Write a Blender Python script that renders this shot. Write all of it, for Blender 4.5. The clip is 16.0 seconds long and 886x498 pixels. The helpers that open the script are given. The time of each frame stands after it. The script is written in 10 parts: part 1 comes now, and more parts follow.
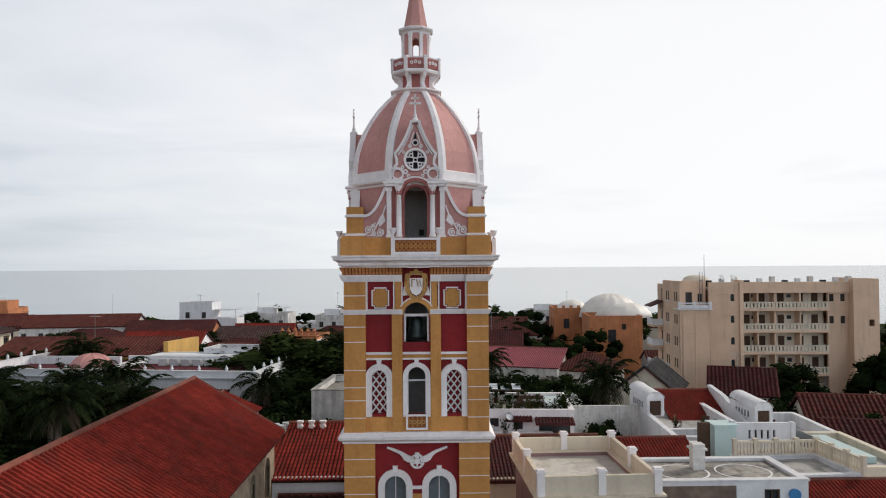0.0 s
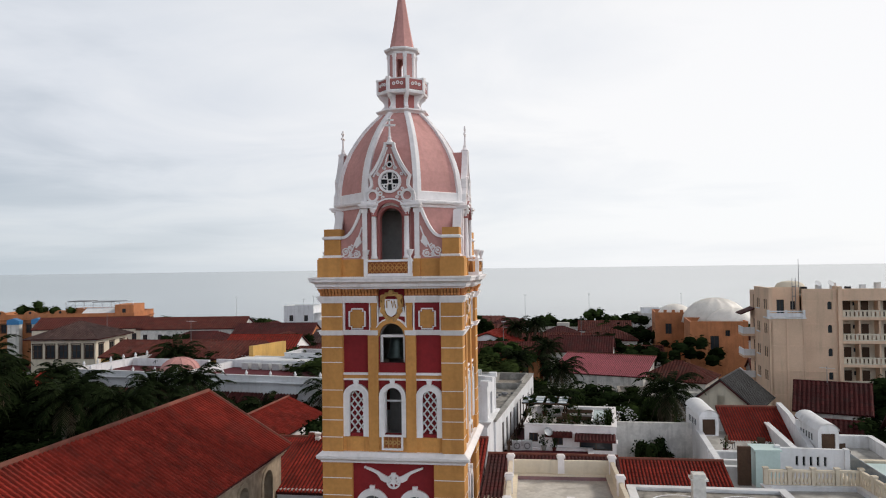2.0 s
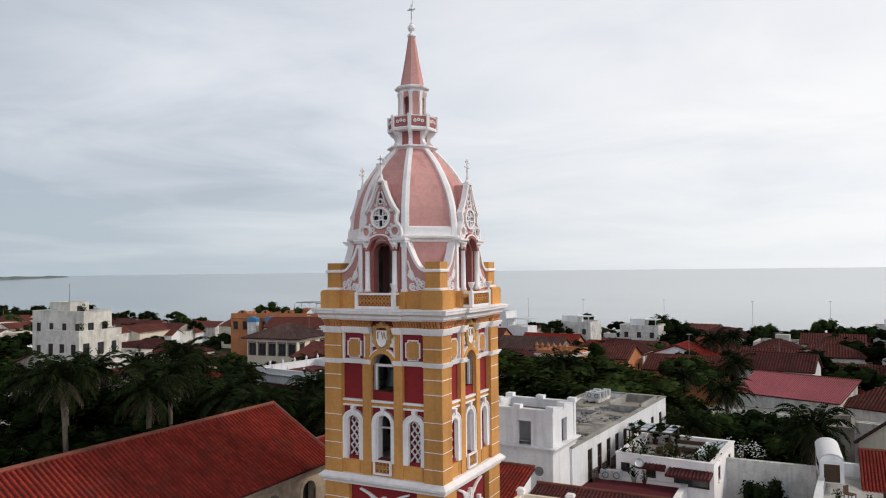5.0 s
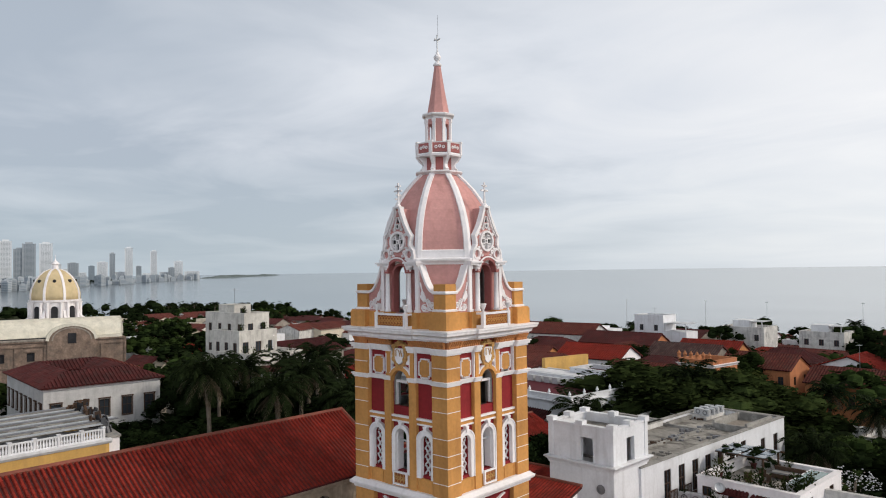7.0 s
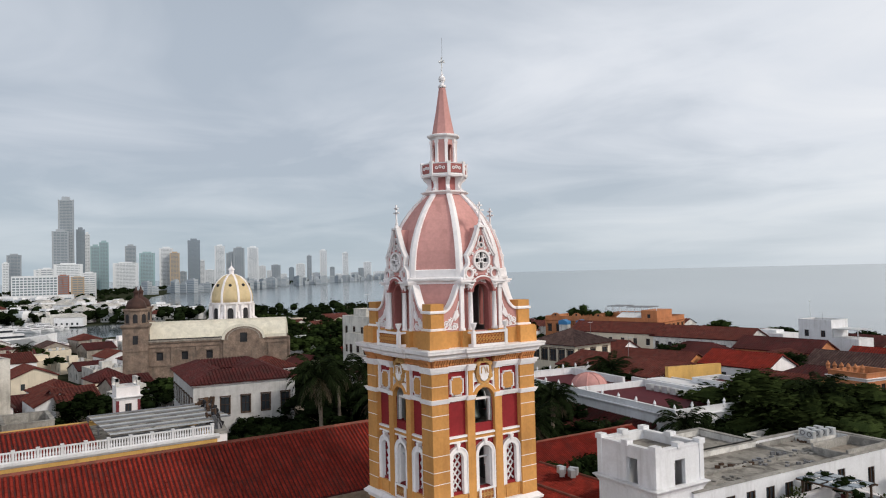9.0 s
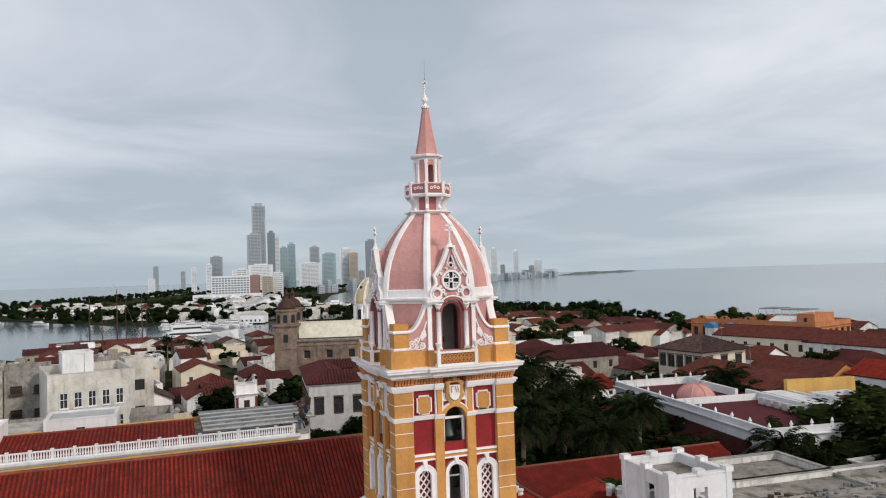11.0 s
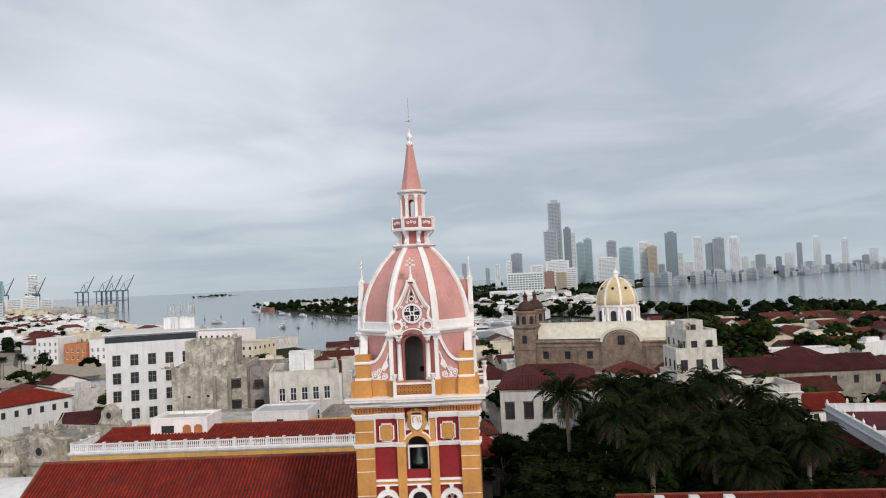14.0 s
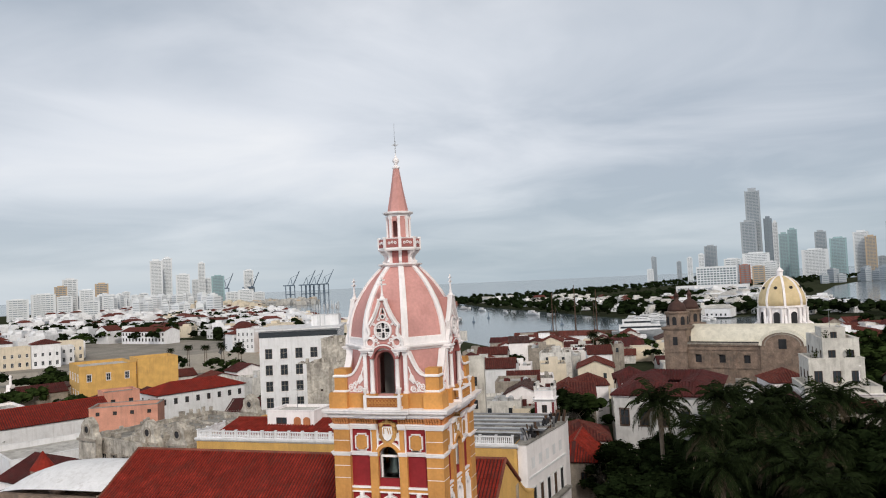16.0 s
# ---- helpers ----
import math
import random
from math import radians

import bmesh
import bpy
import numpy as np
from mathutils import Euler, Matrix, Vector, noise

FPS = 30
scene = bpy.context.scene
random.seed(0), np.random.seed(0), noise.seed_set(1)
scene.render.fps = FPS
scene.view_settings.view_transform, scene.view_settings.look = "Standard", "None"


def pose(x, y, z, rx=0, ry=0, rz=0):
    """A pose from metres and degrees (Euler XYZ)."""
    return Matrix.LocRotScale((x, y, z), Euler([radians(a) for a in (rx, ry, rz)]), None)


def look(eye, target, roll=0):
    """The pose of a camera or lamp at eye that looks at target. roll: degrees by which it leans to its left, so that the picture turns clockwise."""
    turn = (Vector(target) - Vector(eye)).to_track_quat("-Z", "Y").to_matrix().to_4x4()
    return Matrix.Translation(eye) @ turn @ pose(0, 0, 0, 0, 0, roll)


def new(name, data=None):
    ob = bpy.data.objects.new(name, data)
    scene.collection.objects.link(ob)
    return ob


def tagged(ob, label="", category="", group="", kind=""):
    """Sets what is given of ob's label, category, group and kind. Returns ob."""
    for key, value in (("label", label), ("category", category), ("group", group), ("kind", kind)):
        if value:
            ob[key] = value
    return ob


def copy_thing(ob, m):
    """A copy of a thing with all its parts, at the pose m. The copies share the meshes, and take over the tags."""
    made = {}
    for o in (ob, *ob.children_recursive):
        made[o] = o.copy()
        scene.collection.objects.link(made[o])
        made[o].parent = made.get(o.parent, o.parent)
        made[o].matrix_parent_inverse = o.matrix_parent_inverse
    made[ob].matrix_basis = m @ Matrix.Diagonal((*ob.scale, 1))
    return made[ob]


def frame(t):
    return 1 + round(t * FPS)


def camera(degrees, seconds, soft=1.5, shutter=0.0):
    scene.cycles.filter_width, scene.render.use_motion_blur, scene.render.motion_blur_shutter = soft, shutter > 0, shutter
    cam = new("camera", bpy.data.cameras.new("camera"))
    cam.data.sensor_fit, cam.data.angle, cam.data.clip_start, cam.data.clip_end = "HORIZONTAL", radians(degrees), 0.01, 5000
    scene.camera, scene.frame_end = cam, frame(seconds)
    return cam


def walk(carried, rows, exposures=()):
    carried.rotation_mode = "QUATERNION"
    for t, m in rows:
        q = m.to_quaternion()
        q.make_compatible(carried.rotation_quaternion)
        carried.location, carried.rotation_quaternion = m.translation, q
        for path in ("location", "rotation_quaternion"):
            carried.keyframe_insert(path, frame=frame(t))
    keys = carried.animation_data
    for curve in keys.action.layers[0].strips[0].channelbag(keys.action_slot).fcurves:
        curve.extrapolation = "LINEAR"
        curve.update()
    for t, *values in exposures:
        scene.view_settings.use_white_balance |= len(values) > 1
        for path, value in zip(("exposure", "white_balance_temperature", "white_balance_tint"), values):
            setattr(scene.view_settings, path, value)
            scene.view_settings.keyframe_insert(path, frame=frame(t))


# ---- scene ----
cam = camera(62.2, 16.0, soft=1.1)
# seconds, eye x y z, yaw, pitch, roll
ROWS = [
    (0.0, 0.60, -37.56, 27.08, -1.10, 1.32, 0.38),
    (0.5, 2.23, -37.54, 27.32, 1.16, 1.31, 0.54),
    (1.0, 3.92, -37.49, 27.54, 3.57, 1.38, 0.66),
    (1.5, 5.67, -37.27, 27.76, 5.97, 1.40, 0.73),
    (2.0, 7.53, -37.00, 28.01, 8.51, 1.39, 0.75),
    (2.5, 9.35, -36.59, 28.28, 10.90, 1.36, 0.78),
    (3.0, 11.30, -36.19, 28.54, 13.63, 1.38, 0.78),
    (3.5, 13.19, -35.82, 28.80, 16.42, 1.40, 0.78),
    (4.0, 15.12, -35.19, 29.00, 19.88, 1.47, 0.73),
    (6.5, 25.35, -31.53, 30.36, 38.19, 1.59, 0.67),
    (7.0, 27.22, -30.23, 30.61, 41.78, 1.58, 0.79),
    (7.5, 29.06, -28.81, 30.87, 45.34, 1.58, 0.91),
    (8.0, 30.94, -27.29, 31.11, 48.88, 1.61, 1.05),
    (8.5, 32.64, -25.43, 31.33, 52.39, 1.64, 1.24),
    (9.0, 34.20, -23.41, 31.53, 55.88, 1.72, 1.36),
    (11.5, 40.61, -11.39, 32.68, 73.04, 1.94, 1.96),
    (12.0, 41.48, -8.49, 32.91, 76.95, 2.04, 2.16),
    (12.5, 42.25, -5.76, 33.14, 80.61, 2.13, 2.37),
    (13.0, 42.92, -2.57, 33.40, 84.79, 2.21, 2.50),
    (13.5, 43.31, 0.40, 33.61, 88.54, 2.27, 2.59),
    (14.0, 43.55, 3.69, 33.87, 92.70, 2.34, 2.60),
    (14.5, 43.62, 6.62, 34.06, 96.35, 2.41, 2.60),
    (15.0, 43.51, 9.95, 34.30, 100.57, 2.48, 2.59),
    (15.5, 43.42, 12.94, 34.55, 103.96, 2.50, 2.60),
    (16.0, 42.98, 16.19, 34.76, 107.36, 2.50, 2.61),
]
walk(cam, [(t, pose(x, y, z, 90 + pitch, roll, yaw)) for t, x, y, z, yaw, pitch, roll in ROWS])

# ---- world, sun ----
SUN_AZ, SUN_EL = radians(58.0), radians(36.0)  # clockwise from +y, above the horizon


def make_world():
    w = bpy.data.worlds.new("world")
    scene.world = w
    w.use_nodes = True
    n, l = w.node_tree.nodes, w.node_tree.links
    n.clear()
    out, bg = n.new("ShaderNodeOutputWorld"), n.new("ShaderNodeBackground")
    sky = n.new("ShaderNodeTexSky")
    sky.sky_type, sky.sun_disc, sky.sun_elevation, sky.sun_rotation = "NISHITA", False, SUN_EL, SUN_AZ
    clear = n.new("ShaderNodeVectorMath")
    clear.operation = "SCALE"
    clear.inputs["Scale"].default_value = 0.1
    l.new(sky.outputs["Color"], clear.inputs[0])
    co = n.new("ShaderNodeTexCoord")
    sep = n.new("ShaderNodeSeparateXYZ")
    l.new(co.outputs["Generated"], sep.inputs[0])

    def math_node(op, a, b=None):
        m = n.new("ShaderNodeMath")
        m.operation = op
        for i, v in enumerate((a, b)):
            if v is None:
                continue
            if isinstance(v, (int, float)):
                m.inputs[i].default_value = v
            else:
                l.new(v, m.inputs[i])
        return m.outputs[0]

    up = math_node("ADD", math_node("MAXIMUM", sep.outputs["Z"], 0.0), 0.10)
    flat = n.new("ShaderNodeCombineXYZ")
    l.new(math_node("DIVIDE", sep.outputs["X"], up), flat.inputs[0])
    l.new(math_node("DIVIDE", sep.outputs["Y"], up), flat.inputs[1])

    def cloud(scale, detail, offset, rough=0.5, warp=0.4):
        mp = n.new("ShaderNodeMapping")
        mp.inputs["Location"].default_value = offset
        l.new(flat.outputs[0], mp.inputs["Vector"])
        t = n.new("ShaderNodeTexNoise")
        t.inputs["Scale"].default_value, t.inputs["Detail"].default_value = scale, detail
        t.inputs["Roughness"].default_value, t.inputs["Distortion"].default_value = rough, warp
        l.new(mp.outputs[0], t.inputs["Vector"])
        return t.outputs["Fac"]

    mix = math_node("ADD", math_node("MULTIPLY", cloud(0.30, 2, (3.1, 7.7, 0), 0.4, 0.2), 0.67), math_node("MULTIPLY", cloud(0.90, 5, (1.3, 2.2, 5), 0.54, 0.55), 0.33))
    # the deck is thickest over the bay and thins out towards the open sea and inland
    thick = n.new("ShaderNodeMapRange")
    thick.interpolation_type = "SMOOTHSTEP"
    thick.inputs["From Min"].default_value, thick.inputs["From Max"].default_value = 0.55, 1.0
    thick.inputs["To Min"].default_value, thick.inputs["To Max"].default_value = 0.15, -0.13
    l.new(math_node("ADD", math_node("MULTIPLY", sep.outputs["X"], -0.90), math_node("MULTIPLY", sep.outputs["Y"], 0.42)), thick.inputs["Value"])
    ramp = n.new("ShaderNodeValToRGB")
    e = ramp.color_ramp.elements
    e[0].position, e[0].color = 0.345, (0.40, 0.452, 0.522, 1)
    e[1].position, e[1].color = 0.675, (0.875, 0.87, 0.875, 1)
    mid = e.new(0.50)
    mid.color = (0.668, 0.697, 0.748, 1)
    inland = math_node("MULTIPLY", math_node("MINIMUM", sep.outputs["Y"], 0.0), 0.30)
    l.new(math_node("ADD", math_node("ADD", mix, thick.outputs[0]), inland), ramp.inputs["Fac"])
    # grey-blue haze low over the water
    low = n.new("ShaderNodeMapRange")
    low.inputs["From Min"].default_value, low.inputs["From Max"].default_value = 0.0, 0.16
    low.inputs["To Min"].default_value, low.inputs["To Max"].default_value = 0.8, 0.0
    l.new(sep.outputs["Z"], low.inputs["Value"])
    hz = n.new("ShaderNodeMapRange")
    hz.inputs["From Min"].default_value, hz.inputs["From Max"].default_value = -0.95, 0.1
    l.new(sep.outputs["X"], hz.inputs["Value"])
    hcol = n.new("ShaderNodeMixRGB")
    hcol.inputs[1].default_value, hcol.inputs[2].default_value = (0.36, 0.44, 0.50, 1), (0.84, 0.86, 0.89, 1)
    l.new(hz.outputs[0], hcol.inputs[0])
    haze = n.new("ShaderNodeMixRGB")
    l.new(low.outputs[0], haze.inputs[0])
    l.new(ramp.outputs["Color"], haze.inputs[1])
    l.new(hcol.outputs[0], haze.inputs[2])
    cover = n.new("ShaderNodeMixRGB")
    cover.inputs[0].default_value = 0.94
    l.new(clear.outputs[0], cover.inputs[1])
    l.new(haze.outputs[0], cover.inputs[2])
    # sky dimmed towards the unseen zenith, which keeps roofs and tree tops dark
    over = n.new("ShaderNodeMapRange")
    over.interpolation_type = "SMOOTHSTEP"
    over.inputs["From Min"].default_value, over.inputs["From Max"].default_value = 0.28, 0.85
    over.inputs["To Min"].default_value, over.inputs["To Max"].default_value = 1.13, 0.26
    l.new(sep.outputs["Z"], over.inputs["Value"])
    # sky brightened in the unseen south-east, to lift the south-facing walls
    side = n.new("ShaderNodeMapRange")
    side.interpolation_type = "SMOOTHSTEP"
    side.inputs["From Min"].default_value, side.inputs["From Max"].default_value = 0.32, 0.92
    side.inputs["To Min"].default_value, side.inputs["To Max"].default_value = 1.0, 2.35
    l.new(math_node("SUBTRACT", math_node("MULTIPLY", sep.outputs["X"], 0.62), math_node("MULTIPLY", sep.outputs["Y"], 0.78)), side.inputs["Value"])
    l.new(math_node("MULTIPLY", over.outputs[0], side.outputs[0]), bg.inputs["Strength"])
    l.new(cover.outputs[0], bg.inputs["Color"])
    l.new(bg.outputs[0], out.inputs["Surface"])


make_world()
sun = new("sun", bpy.data.lights.new("sun", "SUN"))
sun.data.energy, sun.data.angle, sun.data.color = 2.0, radians(8), (1.0, 0.92, 0.82)
sun.matrix_world = look((math.sin(SUN_AZ) * 50, math.cos(SUN_AZ) * 50, 50 * math.tan(SUN_EL)), (0, 0, 0))
scene.view_settings.exposure = 0.0


# ---- materials ----
def paint(name, base, rough=0.8, vary=0.22, streak=0.0, stain=(0.08, 0.07, 0.06), bump=0.15, grain=6.0, patch=0.5, metal=0.0, island=0.0, courses=0.0, spec=0.3, cover=0.0):
    """Weathered surface: two scales of noise, rain streaks, blotches of stain, a per-object and per-piece shift, fine relief."""
    m = bpy.data.materials.new(name)
    m.use_nodes = True
    n, l = m.node_tree.nodes, m.node_tree.links
    b = n["Principled BSDF"]
    b.inputs["Roughness"].default_value, b.inputs["Metallic"].default_value = rough, metal
    b.inputs["Specular IOR Level"].default_value = spec
    geo = n.new("ShaderNodeNewGeometry")

    def noise_tex(scale, detail, stretch=None, dist=0.0):
        t = n.new("ShaderNodeTexNoise")
        t.inputs["Scale"].default_value, t.inputs["Detail"].default_value, t.inputs["Distortion"].default_value = scale, detail, dist
        if stretch:
            mp = n.new("ShaderNodeMapping")
            mp.inputs["Scale"].default_value = stretch
            l.new(geo.outputs["Position"], mp.inputs["Vector"])
            l.new(mp.outputs[0], t.inputs["Vector"])
        else:
            l.new(geo.outputs["Position"], t.inputs["Vector"])
        return t.outputs["Fac"]

    def ranged(v, a, c, lo, hi):
        r = n.new("ShaderNodeMapRange")
        r.inputs["From Min"].default_value, r.inputs["From Max"].default_value = a, c
        r.inputs["To Min"].default_value, r.inputs["To Max"].default_value = lo, hi
        l.new(v, r.inputs["Value"])
        return r.outputs[0]

    def mult(a, c):
        q = n.new("ShaderNodeMath")
        q.operation = "MULTIPLY"
        l.new(a, q.inputs[0])
        l.new(c, q.inputs[1])
        return q.outputs[0]

    fine = noise_tex(grain, 5)
    value = mult(ranged(noise_tex(patch, 3), 0.3, 0.7, 1 - vary, 1 + vary), ranged(fine, 0.3, 0.7, 1 - vary * 0.6, 1 + vary * 0.6))
    info = n.new("ShaderNodeObjectInfo")
    value = mult(value, ranged(info.outputs["Random"], 0, 1, 0.94, 1.06))
    if island:
        value = mult(value, ranged(geo.outputs["Random Per Island"], 0, 1, 1 - island, 1 + island))
    sc = n.new("ShaderNodeVectorMath")
    sc.operation = "SCALE"
    sc.inputs[0].default_value = base
    l.new(value, sc.inputs["Scale"])
    col = sc.outputs[0]
    if streak:
        mx = n.new("ShaderNodeMixRGB")
        mx.inputs[2].default_value = (*stain, 1)
        l.new(mult(ranged(noise_tex(1.0, 4, (2.2, 2.2, 0.22), 0.3), 0.5, 0.72, 0, streak), ranged(noise_tex(0.35, 3), 0.35, 0.6, 0.15, 1)), mx.inputs[0])
        l.new(col, mx.inputs[1])
        col = mx.outputs[0]
    if cover:
        mx = n.new("ShaderNodeMixRGB")
        mx.inputs[2].default_value = (*stain, 1)
        l.new(ranged(noise_tex(0.9, 6, None, 0.6), 0.5, 0.62, 0, cover), mx.inputs[0])
        l.new(col, mx.inputs[1])
        col = mx.outputs[0]
    l.new(col, b.inputs["Base Color"])
    if bump:
        bp = n.new("ShaderNodeBump")
        bp.inputs["Strength"].default_value, bp.inputs["Distance"].default_value = bump, 0.03
        l.new(fine, bp.inputs["Height"])
        l.new(bp.outputs[0], b.inputs["Normal"])
    return m


OCHRE = paint("ochre_limewash", (0.55, 0.265, 0.078), vary=0.14, streak=0.35, stain=(0.28, 0.12, 0.04))
CRIMSON = paint("crimson_limewash", (0.24, 0.018, 0.022), vary=0.15, streak=0.25, stain=(0.09, 0.02, 0.02))
PINKDARK = paint("dusky_pink_plaster", (0.36, 0.125, 0.115), vary=0.13, streak=0.3, stain=(0.18, 0.07, 0.06))
# recessed ground tone; behind the corbels it stands in for shade
RECESSBROWN = paint("recess_brown", (0.28, 0.09, 0.03), vary=0.2, streak=0.3, stain=(0.14, 0.05, 0.03))
OCHREPALE = paint("pale_ochre_stucco", (0.50, 0.21, 0.075), vary=0.2, streak=0.4, stain=(0.34, 0.15, 0.06))
PLASTERGREY = paint("grey_plaster", (0.30, 0.29, 0.28), vary=0.15, streak=0.5, cover=0.3, stain=(0.16, 0.14, 0.13))
PINK = paint("faded_pink_plaster", (0.55, 0.28, 0.255), vary=0.13, streak=0.35, stain=(0.30, 0.13, 0.11))
WHITE = paint("white_limewash", (0.84, 0.80, 0.80), vary=0.07, streak=0.22, stain=(0.30, 0.27, 0.25))
BRIGHT = paint("fresh_white_render", (0.73, 0.73, 0.745), vary=0.07, streak=0.34, stain=(0.30, 0.28, 0.26), cover=0.08)
DIRTY = paint("stained_white_render", (0.62, 0.60, 0.57), vary=0.15, streak=0.7, stain=(0.15, 0.14, 0.13), cover=0.25)
CREAM = paint("cream_render", (0.66, 0.58, 0.46), vary=0.08, streak=0.4, stain=(0.28, 0.23, 0.17))
SLATE = paint("dark_slate", (0.020, 0.020, 0.022), rough=0.7, vary=0.3, island=0.25)
DOMETILE = paint("brown_dome_tile", (0.060, 0.030, 0.024), rough=0.75, vary=0.3, island=0.25)
TAN = paint("tan_render", (0.69, 0.485, 0.345), vary=0.07, streak=0.35, stain=(0.30, 0.23, 0.15))
YELLOW = paint("yellow_render", (0.60, 0.36, 0.11), vary=0.12, streak=0.4, stain=(0.30, 0.18, 0.08))
ORANGE = paint("orange_render", (0.46, 0.18, 0.078), vary=0.16, streak=0.5, stain=(0.16, 0.08, 0.04))
SALMON = paint("salmon_render", (0.58, 0.28, 0.20), vary=0.14, streak=0.4, stain=(0.22, 0.14, 0.11))
MAUVE = paint("mauve_render", (0.30, 0.18, 0.19), vary=0.14, streak=0.4)
AGED = paint("aged_limewash", (0.30, 0.265, 0.225), vary=0.22, streak=0.7, stain=(0.12, 0.10, 0.085), cover=0.35)
RUBBLE = paint("ruined_masonry", (0.43, 0.395, 0.345), vary=0.4, streak=0.7, stain=(0.12, 0.10, 0.085), cover=0.4, grain=2.5, bump=0.6)
PALEGREY = paint("grey_white_limewash", (0.56, 0.535, 0.49), vary=0.16, streak=0.6, stain=(0.2, 0.18, 0.155), cover=0.2)
CONCRETE = paint("weathered_concrete", (0.30, 0.285, 0.26), vary=0.25, streak=0.6, cover=0.5, stain=(0.10, 0.095, 0.09), patch=0.25)
ROOFGREY = paint("grey_roof_screed", (0.29, 0.27, 0.24), vary=0.35, cover=0.85, stain=(0.10, 0.09, 0.078), patch=0.3, grain=3.0)
ROOFPALE = paint("pale_roof_screed", (0.47, 0.455, 0.43), vary=0.2, cover=0.5, stain=(0.22, 0.21, 0.19), patch=0.35)
ROOFRED = paint("maroon_roof_coat", (0.081, 0.004, 0.010), vary=0.15, cover=0.25, stain=(0.10, 0.02, 0.025), patch=0.3)
STONE = paint("coral_stone", (0.21, 0.15, 0.115), vary=0.35, streak=0.55, cover=0.4, stain=(0.10, 0.085, 0.07), grain=3.0, bump=0.5)
CORAL = paint("pale_coral_stone", (0.40, 0.32, 0.235), vary=0.3, streak=0.5, cover=0.4, stain=(0.17, 0.13, 0.10), grain=3.0, bump=0.5)
TILE = paint("clay_tile", (0.225, 0.026, 0.017), rough=0.9, spec=0.12, vary=0.25, island=0.12, cover=0.35, stain=(0.11, 0.03, 0.022), patch=1.1)
TILEOLD = paint("old_clay_tile", (0.115, 0.027, 0.019), rough=0.9, vary=0.32, island=0.2, cover=0.5, stain=(0.062, 0.036, 0.03), patch=0.9)
TILEDARK = paint("dark_clay_tile", (0.072, 0.015, 0.014), rough=0.9, vary=0.28, island=0.2, cover=0.4, stain=(0.05, 0.03, 0.028), patch=0.3)
TILEBROWN = paint("brown_clay_tile", (0.070, 0.042, 0.038), rough=0.9, vary=0.25, island=0.3)
MORTAR = paint("ridge_mortar", (0.20, 0.062, 0.042), vary=0.25, cover=0.5, stain=(0.11, 0.05, 0.035))
MAGENTA = paint("red_sheet_roof", (0.34, 0.075, 0.10), rough=0.7, vary=0.12, patch=0.3)
# near-black; over openings it stands in for the unlit inside
DARK = paint("dark_interior", (0.022, 0.022, 0.025), vary=0.3, bump=0)
WOOD = paint("dark_timber", (0.07, 0.04, 0.025), vary=0.3, grain=12)
IRON = paint("grey_metal", (0.22, 0.22, 0.23), rough=0.5, metal=0.6, vary=0.2)
STEEL = paint("pale_metal", (0.55, 0.56, 0.57), rough=0.45, metal=0.5, vary=0.15)
BRONZE = paint("dull_bronze", (0.06, 0.075, 0.07), rough=0.45, metal=0.7, vary=0.3)
GILT = paint("gilded_stucco", (0.46, 0.26, 0.09), vary=0.35, grain=14, cover=0.4, stain=(0.22, 0.10, 0.045))
BARK = paint("bark", (0.16, 0.13, 0.10), vary=0.3, grain=5, bump=0.5)
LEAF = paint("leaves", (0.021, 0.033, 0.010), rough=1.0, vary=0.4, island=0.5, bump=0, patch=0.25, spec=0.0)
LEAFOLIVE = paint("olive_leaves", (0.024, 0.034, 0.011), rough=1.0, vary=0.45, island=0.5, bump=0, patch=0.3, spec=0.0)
# distance haze is mixed into this scrub colour
HAZESCRUB = paint("haze_tinted_scrub", (0.12, 0.15, 0.15), vary=0.2, bump=0, patch=0.01)
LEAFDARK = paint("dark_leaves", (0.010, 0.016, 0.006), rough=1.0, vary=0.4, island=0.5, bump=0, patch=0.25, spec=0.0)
LEAFWARM = paint("yellow_green_leaves", (0.040, 0.048, 0.014), rough=1.0, vary=0.35, island=0.4, bump=0, spec=0.0)
GREYSTUCCO = paint("grey_white_stucco", (0.52, 0.51, 0.50), vary=0.1, streak=0.4, stain=(0.22, 0.21, 0.20), cover=0.15)
MAROONSTRIP = paint("dull_maroon_trim", (0.16, 0.03, 0.035), vary=0.2, streak=0.3)
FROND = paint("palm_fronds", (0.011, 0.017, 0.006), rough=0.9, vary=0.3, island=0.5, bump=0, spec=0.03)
DRYFROND = paint("dry_palm_fronds", (0.075, 0.058, 0.038), rough=0.8, vary=0.3, island=0.3, bump=0, spec=0.1)
EARTH = paint("dusty_ground", (0.040, 0.045, 0.028), vary=0.3, cover=0.5, stain=(0.03, 0.04, 0.02), patch=0.05, rough=1.0, spec=0.0)
DUSTYPAVING = paint("dusty_paving", (0.26, 0.235, 0.20), vary=0.25, cover=0.4, stain=(0.16, 0.145, 0.12), patch=0.08)
ASPHALT = paint("asphalt", (0.055, 0.055, 0.057), vary=0.2)
PAVING = paint("stone_paving", (0.36, 0.32, 0.265), vary=0.2)
TOWERWHITE = paint("white_highrise", (0.66, 0.68, 0.70), vary=0.06, bump=0)
TOWERGREY = paint("grey_highrise", (0.34, 0.37, 0.40), vary=0.08, bump=0)
TOWERTAN = paint("tan_highrise", (0.48, 0.37, 0.26), vary=0.06, bump=0)
TOWERRED = paint("brick_highrise", (0.34, 0.15, 0.11), vary=0.08, bump=0)
TOWERDARK = paint("dark_glass_highrise", (0.17, 0.21, 0.25), rough=0.25, vary=0.1, bump=0, spec=0.6)
